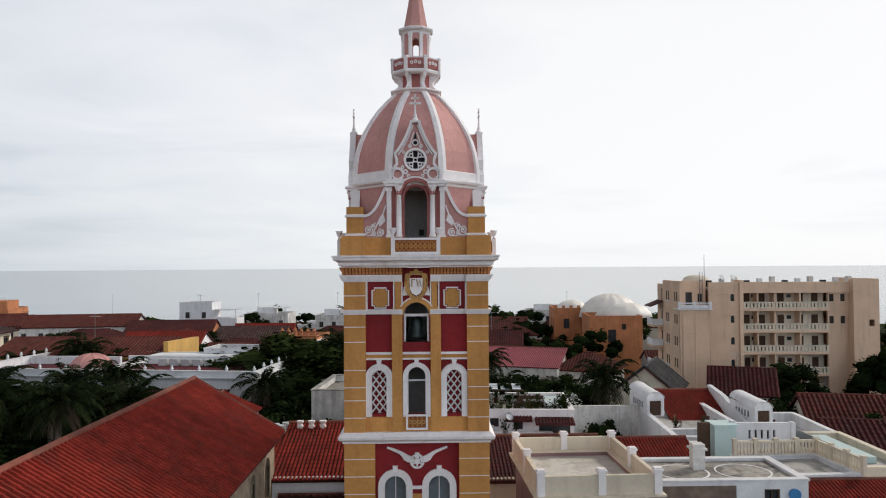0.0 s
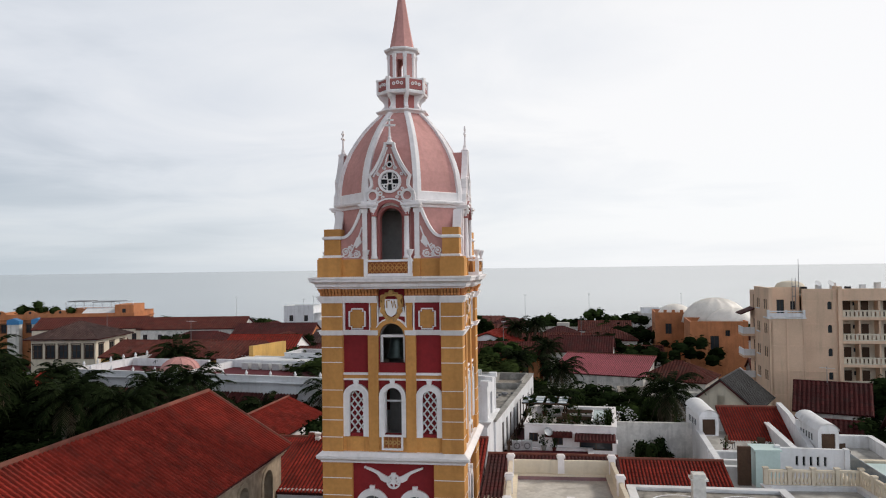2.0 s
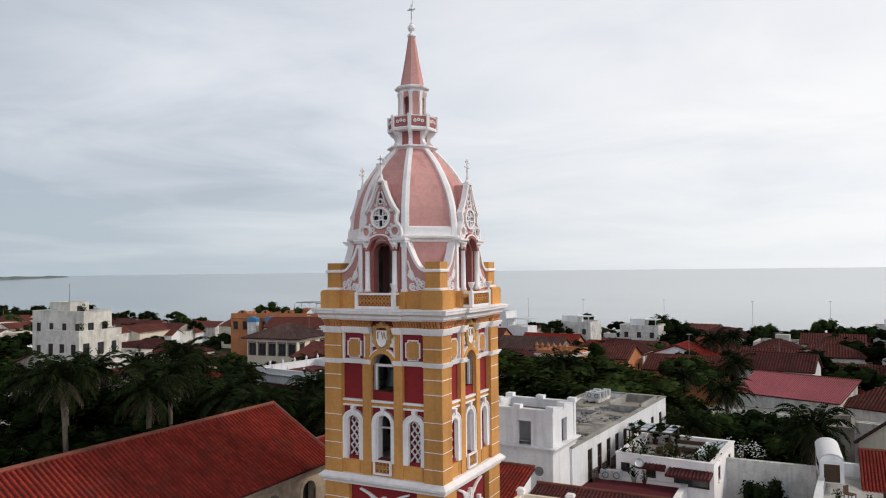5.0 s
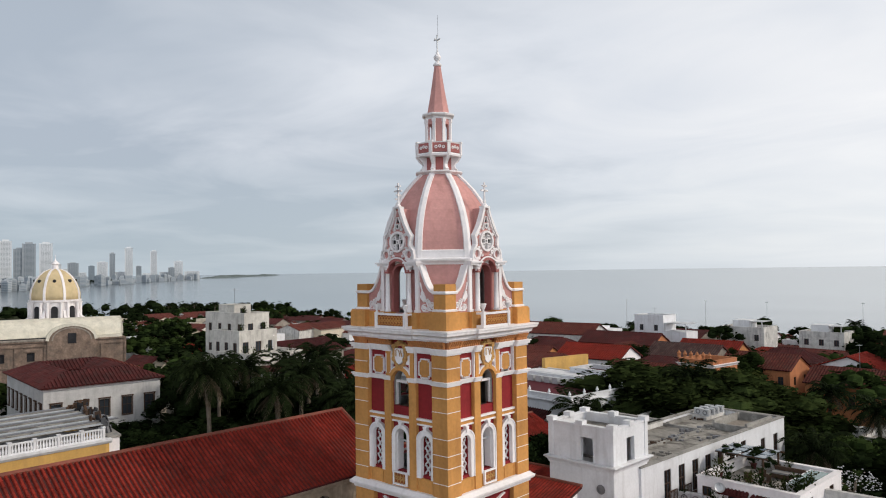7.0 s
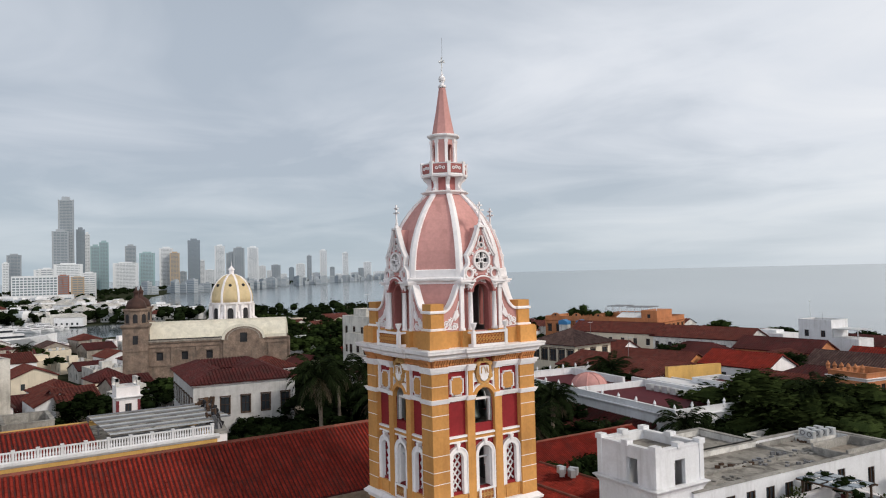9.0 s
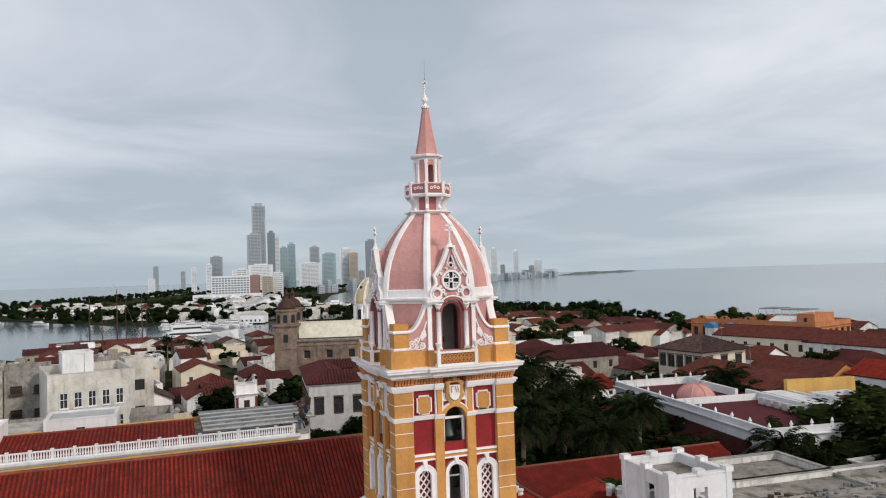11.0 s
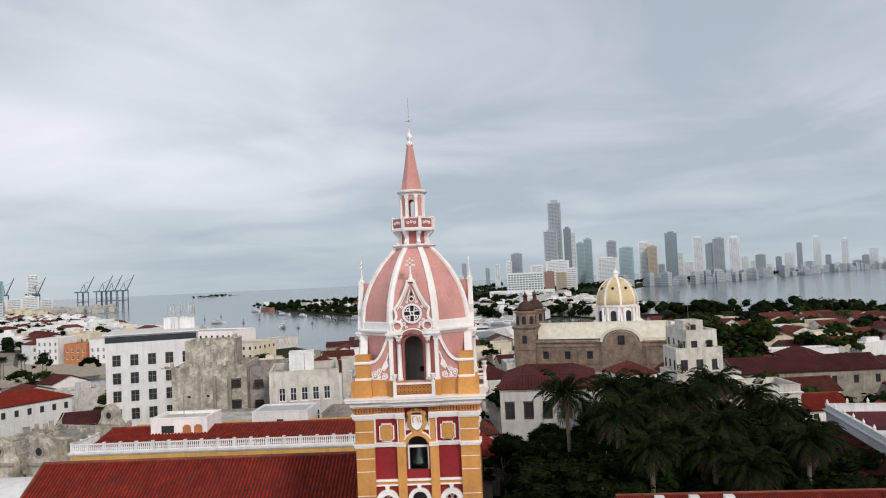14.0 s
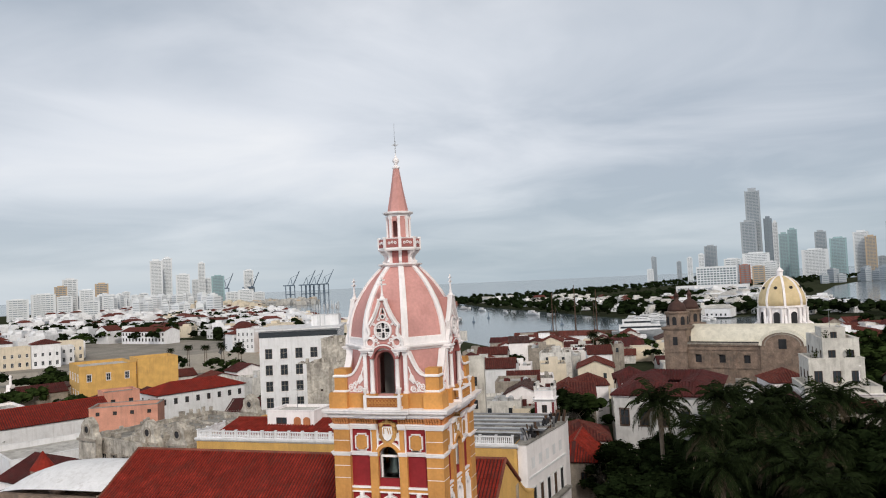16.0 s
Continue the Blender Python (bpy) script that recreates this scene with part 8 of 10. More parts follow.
for q in (-1, 1):
    tx = spa @ Matrix.Translation((-13.6, q * 6.0, 0))
    part("tower_shaft", Geo().box(-3.0, 3.0, -3.0, 3.0, 0, 18.9), STONE, sp, "", tx)
    part("tower_cornice", moulding(square, [(-0.4, 18.9), (0.1, 18.9), (0.4, 19.4), (0.4, 19.8), (-0.4, 19.9)], 3.0), STONE, sp, "", tx)
    part("tower_belfry", Geo().prism(octagon(2.7), 19.8, 23.2), STONE, sp, "", tx)
    part("tower_cornice", moulding(octagon, [(-0.4, 23.1), (0.1, 23.1), (0.35, 23.5), (0.35, 23.8), (-0.4, 23.9)], 2.7), STONE, sp, "", tx)
    td = Geo()
    td.smooth = True
    td.turned([(2.5, 23.8), (2.45, 24.6), (2.0, 25.7), (1.1, 26.4), (0.6, 26.6), (0.6, 27.8), (0.85, 27.9), (0.3, 28.6), (0.05, 29.6)], 12)
    part("tower_dome", td, DOMETILE, sp, "brown tiled tower dome", tx)
    belfry_arch = Geo().slab([(-0.55, 20.3), (0.55, 20.3)] + [(0.55 * math.cos(math.pi * i / 8), 22.0 + 0.55 * math.sin(math.pi * i / 8)) for i in range(9)], -2.78, -2.6)
    for k in range(8):
        part("belfry_opening", belfry_arch, DARK, sp, "", tx @ Matrix.Rotation(math.pi / 4 * k, 4, "Z"))
    for k in range(4):
        part("tower_window", Geo().box(-0.6, 0.6, -3.08, -2.9, 15.0, 17.2), DARK, sp, "", tx @ TURNS[k])
        part("string_course", Geo().box(-3.15, 3.15, -3.15, -3.0, 13.2, 13.6), STONE, sp, "", tx @ TURNS[k])

# ---- southern side: white office block, ruins, cream block ----
house("white_office", "tall white office block with a grid of shuttered windows", -103.6, -62.5, 16.0, 16.4, 25.4, rot=20, wall=BRIGHT, roof="flat", parapet=0.6, roofmat=ROOFPALE, windows=[("e", 5, 1.5, 2.15, 9.8 + 3.4 * r, "sill", 0.02, 0.98) for r in range(4)] + [("n", 4, 1.15, 1.9, 9.9 + 3.4 * r, "sill") for r in range(4)], category="office block", frame=AGED)
ofm = pose(-103.6, -62.5, 0, 0, 0, 20)
solid("office_roof_slab", Geo().box(-8.6, 8.6, -8.8, 8.8, 25.9, 26.2).moved(ofm), BRIGHT, "thin white overhanging roof slab on the office block", "roof")
solid("office_glazing", Geo().box(-8.06, 8.06, -8.26, 8.26, 24.5, 25.6).moved(ofm), GLASS, "dark glazed strip under the office roof", "glazing")
house("roof_plant", "white rooftop plant block crowded with aerials", -108.0, -59.0, 6.0, 6.0, 1.8, rot=20, z0=26.15, wall=BRIGHT, roof="flat", parapet=0.4, roofmat=ROOFPALE)
for k in range(12):
    x, y = -111 + 8 * random.random(), -63 + 8 * random.random()
    solid("aerial", Geo().rod((x, y, 26.2), (x, y, 30.8 + random.random()), 0.09, 0.06, 5).box(x - 0.15, x + 0.15, y - 0.12, y + 0.12, 29.6, 30.8), STEEL, "white panel aerial on a pole", "aerial", group="aerials on the office roof")
house("grey_ruin", "tall grey unplastered ruinous block with broken parapet", -84.0, -42.6, 13.0, 12.2, 20.0, rot=8, wall=RUBBLE, roof="flat", parapet=1.0, roofmat=ROOFGREY, windows=[("e", 1, 1.7, 1.2, 17.4, "hood", 0.72, 0.96), ("e", 1, 1.7, 1.2, 13.9, "hood", 0.72, 0.96), ("e", 2, 0.5, 0.4, 16.0, "plain", 0.1, 0.6)])
house("grey_ruin", "ruinous upper storey with crumbling top", -88.0, -44.5, 8.0, 8.4, 4.2, rot=8, z0=20.0, wall=RUBBLE, roof="flat", parapet=0.6)
r7 = random.Random(77)
crumble = Geo()
for k in range(26):
    x, h = -6.4 + 0.5 * k, r7.uniform(0.1, 1.5) * (1 if k % 5 else 0.2)
    crumble.box(x, x + 0.5, -0.25, 0.25, 0, h * 0.7)
solid("broken_parapet", crumble.moved(pose(-77.9, -43.2, 21.0, 0, 0, 98)), RUBBLE, "ragged broken masonry along the ruin's top", "parapet", kind="stuff")
loose = Geo()
for k in range(40):
    a, b = r7.uniform(-4, 4), r7.uniform(-4.2, 4.2)
    u = r7.uniform(0.15, 0.5)
    loose.box(a - u, a + u, b - u * 0.7, b + u * 0.7, 0, u * r7.uniform(0.6, 2.2))
    if k % 4 == 0:
        loose.box(a - 0.2, a + 0.2, 3.7, 4.2, 0, r7.uniform(0.6, 1.8))
solid("rubble_heap", loose.moved(pose(-88.0, -44.5, 24.2, 0, 0, 8)), RUBBLE, "loose broken masonry on the ruin's flat top", "rubble", kind="stuff")
for k in range(4):
    solid("ruin_buttress", Geo().box(-0.22, 0.22, -0.15, 0.15, 8, 19.4 + r7.uniform(-1.5, 1.0)).moved(pose(-77.4, -46.0 + 2.6 * k, 0, 0, 0, 98)), AGED, "bare masonry pier on the ruinous block", "pier", group="piers of the ruin")
house("grey_flats", "narrow grey concrete flats with iron-barred windows", -86.0, -33.6, 10.0, 6.0, 19.6, rot=8, wall=CONCRETE, roof="flat", parapet=0.8, windows=[("e", 2, 1.5, 1.2, 17.0 - 3.4 * r, "rail") for r in range(4)])
house("cream_block", "off-white rendered block with paired tall windows", -74.5, -24.8, 13.0, 10.5, 19.8, rot=12, wall=PALEGREY, roof="flat", parapet=1.0, roofmat=ROOFPALE, windows=[("e", 5, 0.95, 2.0, 16.4, "sill", 0.1, 0.9), ("e", 5, 0.95, 1.9, 13.0, "sill", 0.1, 0.9), ("n", 3, 0.9, 1.5, 16.2, "plain"), ("n", 3, 0.9, 1.5, 12.8, "plain")], frame=BRIGHT)
house("cream_block_wing", "narrow off-white rear wing", -84.0, -18.6, 5.0, 4.0, 20.4, rot=12, wall=PALEGREY, roof="flat", parapet=0.5, windows=[("n", 2, 1.4, 1.6, 16.2, "plain"), ("e", 1, 1.4, 1.6, 16.2, "plain"), ("e", 1, 1.4, 1.6, 12.2, "plain")])
house("roof_room", "white roof room with a small canopy", -79.5, -26.5, 5.0, 4.0, 2.6, rot=12, z0=19.8, wall=BRIGHT, roof="flat", parapet=0.3)
# shell of a house with curved gables
for x, y in ((-44.5, -66.0), (-43.3, -54.5), (-42.5, -49.0), (-66.0, -52.6)):
    gobs = Geo().slab([(-2.1, 0), (2.1, 0), (2.1, 14.4), (1.5, 15.2), (1.4, 16.2), (0.6, 17.0), (0, 17.3), (-0.6, 17.0), (-1.4, 16.2), (-1.5, 15.2), (-2.1, 14.4)], -0.5, 0.5)
    gb = thing("curved_gable", "weathered curved gable of a roofless house", "gable", group="curved gables", m=pose(x, y, 0, 0, 0, 75))
    part("wall", gobs, RUBBLE, gb)
    for side, f0, f1 in (("front", -0.62, -0.5), ("rear", 0.5, 0.62)):
        part("ring_moulding", Geo().hoop(0, 15.6, 0.5, 0.8, f0, f1, 14), AGED, gb, "raised ring round the oculus")
        part("oculus", Geo().hoop(0, 15.6, 0.02, 0.5, f0 + 0.08 if f0 < 0 else f0, f1 if f0 < 0 else f1 - 0.08, 14), DARK, gb, "dark round opening")
        part("cornice", Geo().box(-2.25, 2.25, f0 - 0.12 if f0 < 0 else f0, f1 if f0 < 0 else f1 + 0.12, 14.0, 14.3), AGED, gb)
house("roofless_house", "roofless weathered house with broken walls", -54.5, -58.0, 22.0, 14.0, 13.7, rot=-18, wall=RUBBLE, roof="flat", parapet=0.5, roofmat=CONCRETE, windows=[("e", 5, 1.3, 1.8, 10.2, "hood"), ("n", 7, 1.2, 1.7, 10.2, "hood")], frame=AGED)
ragged = Geo()
for k in range(44):
    a = -11 + 0.5 * k
    for b in (-6.8, 6.8):
        if r7.random() < 0.7:
            ragged.box(a, a + 0.5, b - 0.2, b + 0.2, 14.2, 14.35 + r7.uniform(0.05, 0.9) * (r7.random() < 0.6))
for k in range(90):
    a, b, u = r7.uniform(-10, 10), r7.uniform(-6, 6), r7.uniform(0.15, 0.55)
    ragged.box(a - u, a + u, b - 0.7 * u, b + 0.7 * u, 13.7, 13.72 + u * r7.uniform(0.5, 1.8))
for k in range(5):
    ragged.box(-9 + 4.2 * k, -8.6 + 4.2 * k, -6.5, 6.5 - 3 * r7.random(), 12.7, 13.0 + 1.0 * r7.random())
solid("fallen_masonry", ragged.moved(pose(-54.5, -58.0, 0, 0, 0, -18)), RUBBLE, "rubble and broken wall tops of the roofless house", "rubble", kind="stuff")
house("dark_tiled_house", "low house with a dark red tile roof", -36.0, -64.0, 10.0, 9.0, 11.6, rot=-15, wall=WHITE, roof="gable_y", rise=2.2, tile=TILEDARK)
house("white_lowhouse", "sprawling white low house with stepped walls", -52.0, -80.0, 16.0, 14.0, 10.5, rot=-30, wall=BRIGHT, roof="flat", parapet=0.8, roofmat=ROOFPALE, windows=[("e", 3, 1.0, 1.6, 7.4, "plain")])
house("red_long_roof", "long white house with a red clay roof", -80.0, -118.0, 34.0, 13.0, 9.0, rot=-30, wall=BRIGHT, roof="gable_x", rise=3.0, tile=TILE, windows=[("e", 2, 1.0, 1.6, 5.0, "plain")])
house("salmon_house", "low salmon house with a stained flat parapet", -72.0, -83.0, 6.0, 12.0, 13.8, rot=27, wall=SALMON, roof="flat", parapet=0.6, windows=[("e", 4, 0.7, 0.7, 12.9, "plain")], coping=CONCRETE)
house("salmon_annex", "small salmon house with dark windows before the yellow block", -105.0, -114.0, 8.0, 8.0, 11.4, rot=-38, wall=SALMON, roof="flat", parapet=0.5, windows=[("e", 2, 1.0, 1.4, 8.8, "plain"), ("n", 2, 1.0, 1.4, 8.8, "plain")])
house("maroon_shed", "low shed with a dark maroon tile roof", -118.0, -84.0, 16.0, 11.0, 6.4, rot=20, wall=DIRTY, roof="gable_y", rise=1.6, tile=TILEDARK)
house("white_long_house", "long white house with a red tile roof", -124.5, -107.0, 24.0, 11.0, 9.6, rot=-27, wall=BRIGHT, roof="hip", rise=2.2, tile=TILE, windows=[("n", 8, 1.0, 1.5, 6.8, "plain"), ("e", 3, 1.0, 1.5, 6.8, "plain")])
house("yellow_block", "bright yellow block with white-framed windows", -147.0, -157.0, 16.0, 20.0, 13.2, rot=-38, wall=YELLOW, roof="flat", parapet=0.8, roofmat=ROOFPALE, windows=[("e", 4, 1.2, 2.0, 9.4, "hood"), ("n", 3, 1.2, 2.0, 9.4, "hood"), ("e", 4, 1.2, 2.0, 4.4, "hood")], frame=BRIGHT)
house("yellow_block", "yellow block with a bright awning", -155.0, -144.0, 12.0, 12.0, 14.2, rot=-38, wall=YELLOW, roof="flat", parapet=0.8, roofmat=ROOFPALE, windows=[("e", 2, 1.2, 2.0, 10.4, "hood")], frame=BRIGHT)
house("long_white_hall", "long white hall with a row of windows and tiled roof", -397.0, -342.0, 46.0, 13.0, 8.8, rot=77, wall=BRIGHT, roof="gable_x", rise=2.6, tile=TILEOLD, windows=[("s", 13, 1.6, 1.9, 5.8, "plain"), ("s", 13, 1.6, 2.2, 1.8, "plain")], pitch=0.7, course=1.2)
house("belfry_house", "white gabled church front with a small belfry", -404.0, -384.0, 14.0, 12.0, 9.5, rot=76, wall=BRIGHT, roof="gable_y", rise=3.5, tile=TILEOLD, pitch=0.7, course=1.2)
for k, (x, y) in enumerate(((-243, -318), (-248, -303), (-257, -293), (-270, -297), (-286, -306), (-262, -330), (-300, -318))):
    house("white_street_house", "white street house with regular dark windows", x, y, 13.0, 12.0, 9.0 + 1.6 * (k % 3), rot=-38, wall=(BRIGHT, CREAM, BRIGHT)[k % 3], roof="hip" if k in (2, 5) else "flat", rise=2.0, tile=TILEOLD, parapet=0.6, pitch=0.7, course=1.2, windows=[("n", 4, 1.2, 1.8, 6.0, "sill"), ("n", 4, 1.3, 2.2, 1.4, "plain"), ("e", 3, 1.1, 1.6, 6.2, "plain")], group="white street houses", frame=BRIGHT)
for k in range(4):
    house("white_street_house", "white corner house with red-tiled roof", -330.0 - 16 * k, -225.0 - 9 * k, 14.0, 11.0, 10.0 + 1.5 * (k % 2), rot=-35, wall=BRIGHT, roof="hip", rise=2.0, tile=TILEOLD, windows=[("n", 4, 1.2, 1.8, 6.2, "plain"), ("n", 4, 1.2, 1.8, 2.2, "plain")], group="white street houses", pitch=0.7, course=1.2, frame=BRIGHT)
house("cream_quay_block", "long cream block with small windows beyond the ruins", -296.0, -114.0, 18.0, 40.0, 8.6, rot=-18, wall=CREAM, roof="flat", parapet=0.5, roofmat=ROOFPALE, windows=[("e", 12, 1.2, 1.3, 6.2, "plain"), ("e", 12, 1.2, 1.3, 2.6, "plain"), ("n", 5, 1.2, 1.3, 6.2, "plain")])
house("quay_shed", "long low white shed on the bay quay", -352.0, -113.0, 36.0, 12.0, 5.2, rot=-35, wall=DIRTY, roof="flat", parapet=0.4, roofmat=ROOFPALE, windows=[("s", 8, 1.2, 1.3, 2.6, "plain"), ("e", 3, 1.2, 1.3, 2.6, "plain")])
house("cream_quay_block", "taller pale block with a flat roof behind the quay", -330.0, -132.0, 20.0, 34.0, 12.6, rot=-18, wall=WHITE, roof="flat", parapet=0.5, roofmat=ROOFPALE, windows=[("e", 10, 1.2, 1.3, 9.6, "plain"), ("e", 10, 1.2, 1.3, 5.6, "plain")])
for k, (x, y, h, mat) in enumerate(((-323.0, -212.0, 12.4, BRIGHT), (-320.0, -196.0, 9.4, ORANGE), (-318.0, -182.0, 11.0, BRIGHT), (-338.0, -204.0, 13.0, CREAM))):
    house("quay_street_house", ("white street house with tall windows facing the quay", "orange house facing the quay")[mat is ORANGE], x, y, 13.0, 13.0, h, rot=-12, wall=mat, roof="flat", parapet=0.6, roofmat=ROOFPALE, windows=[("e", 4, 1.2, 1.8, z, "sill") for z in (2.4, 5.8, 9.2) if z + 2.4 < h], group="quay street houses", frame=BRIGHT)
solid("canal", Geo().prism([(-187, -212), (-203, -173), (-217, -139), (-236, -93), (-282, -105), (-247, -155), (-224, -188), (-208, -211)][::-1], 0.02, 0.06), WATER, "narrow dull canal", "canal", kind="structure")
solid("canal_wall", Geo().box(-28, 72, -0.5, 0.5, 0, 1.3).moved(pose(-224, -188, 0, 0, 0, 125)), AGED, "long low stone quay wall", "wall")
solid("street_pavement", Geo().prism([(-120, -200), (-140, -150), (-176, -150), (-215, -205), (-330, -150), (-380, -235), (-420, -330), (-400, -420), (-290, -360), (-150, -280)][::-1], 0.0, 0.012), DUSTYPAVING, "dusty pale street paving round the square", "pavement", kind="structure")
solid("plaza", Geo().prism([(-140, -235), (-140, -192), (-165, -198), (-235, -275), (-225, -300)][::-1], 0.0, 0.05), PAVING, "paved plaza", "plaza", kind="structure")
solid("quay_pavement", Geo().prism([(-209, -211), (-225, -188), (-248, -155), (-283, -105), (-335, -150), (-330, -225), (-300, -250), (-235, -262)][::-1], 0.0, 0.06), PAVING, "pale paved quay beside the canal", "pavement", kind="structure")
solid("avenue", Geo().prism([(-318, -232), (-306, -222), (-700, -470), (-712, -482)], 0.02, 0.09), ASPHALT, "straight asphalt avenue leading inland", "road", kind="structure")
hedge = []
hrng = random.Random(8)
for k in range(46):
    q = k / 45
    hedge.append((-168 - 62 * q + hrng.uniform(-1, 1), -196 - 66 * q + hrng.uniform(-1, 1), 1.6 + hrng.uniform(0, 0.8), hrng.uniform(1.7, 2.6)))
solid("plaza_hedge", leaf_cloud(hrng, hedge, 26, 0.45, 0.8), LEAF, "dense green hedge of small trees along the plaza", "hedge", kind="stuff")
st = thing("monument", "white monument on a stepped plinth in the plaza", "monument")
part("plinth", Geo().box(-172.2, -169.2, -222, -219, 0, 1.2).box(-171.7, -169.7, -221.5, -219.5, 1.2, 3.6), WHITE, st)
part("column", Geo().turned([(0.5, 3.6), (0.4, 6.2), (0.6, 6.4), (0.3, 7.2)], 10, -170.7, -220.5), WHITE, st)

QUARTER = [
    (-66.0, 97.0, 17.0, 10.0, 12.2, 8, "gable_x", TILEOLD, OCHREPALE), (-48.0, 100.0, 14.0, 9.0, 13.0, 0, "gable_x", TILE, WHITE), (-33.5, 98.0, 13.0, 9.0, 11.8, -6, "hip", TILEDARK, CREAM),
    (-67.0, 112.0, 15.0, 9.0, 12.6, 6, "hip", TILEDARK, AGED), (-50.0, 114.0, 13.0, 8.0, 12.0, 2, "gable_y", TILEOLD, SALMON), (-35.0, 113.0, 14.0, 9.0, 12.8, -3, "gable_x", TILEBROWN, AGED),
    (-20.0, 112.0, 13.0, 9.0, 12.0, -5, "gable_x", TILEOLD, ORANGE), (-5.5, 117.0, 12.0, 9.0, 12.2, -6, "gable_y", TILE, WHITE), (-91.0, 106.0, 16.0, 10.0, 12.2, 12, "gable_x", TILEOLD, WHITE),
    (-99.0, 122.0, 24.0, 10.0, 15.0, 14, "gable_x", TILEOLD, CREAM), (-76.0, 127.0, 24.0, 11.0, 14.6, 8, "gable_x", TILEOLD, DIRTY), (-55.0, 124.0, 18.0, 9.0, 13.4, 2, "gable_x", TILEDARK, ORANGE), (-36.0, 128.0, 13.0, 8.0, 12.2, -2, "gable_x", TILE, OCHREPALE),
    (-20.0, 127.0, 12.0, 8.0, 11.6, -4, "hip", TILEDARK, DIRTY), (-30.0, 84.0, 11.0, 8.0, 12.4, -8, "gable_x", TILEOLD, YELLOW), (9.0, 121.0, 13.0, 8.0, 11.4, -6, "gable_x", TILEOLD, CREAM)]
for x, y, w, d, h, rot, form, tl, wl in QUARTER:
    house("tiled_town_house", "weathered rendered house with a clay tile roof in the northern quarter", x, y, w, d, h, rot=rot, wall=wl, roof=form, rise=2.2, tile=tl, windows=[("s", max(2, int(w / 3.2)), 1.0, 1.6, h - 2.9, "sill"), ("s", max(2, int(w / 3.2)), 1.0, 1.8, h - 6.4, "plain"), ("e", 2, 1.0, 1.5, h - 2.9, "plain")], group="northern town houses", pitch=0.5, course=0.8)
for x, y, w, d, h in ((-45.0, 176.0, 12.0, 9.0, 13.2), (-27.0, 182.0, 11.0, 8.0, 12.2), (38.0, 196.0, 13.0, 9.0, 12.4)):
    sh = house("seafront_house", "white flat-roofed house with a roof terrace near the sea", x, y, w, d, h, rot=-4, wall=DIRTY, roof="flat", parapet=0.7, roofmat=ROOFPALE, windows=[("s", 3, 1.2, 1.6, h - 2.8, "plain")], group="seafront houses")
    part("roof_room", Geo().box(-w * 0.3, w * 0.1, -d * 0.2, d * 0.3, h, h + 2.4), BRIGHT, sh)
    part("roof_canopy", Geo().box(w * 0.12, w * 0.42, -d * 0.3, d * 0.3, h + 2.1, h + 2.25).box(w * 0.14, w * 0.16, -d * 0.28, -d * 0.26, h, h + 2.1).box(w * 0.38, w * 0.4, -d * 0.28, -d * 0.26, h, h + 2.1), STEEL, sh)
# ---- filler of the old town ----
TAKEN = [(ob.matrix_basis.translation.x, ob.matrix_basis.translation.y) for ob in scene.objects if ob.parent is None and ob.type == "EMPTY"]
rng = random.Random(11)


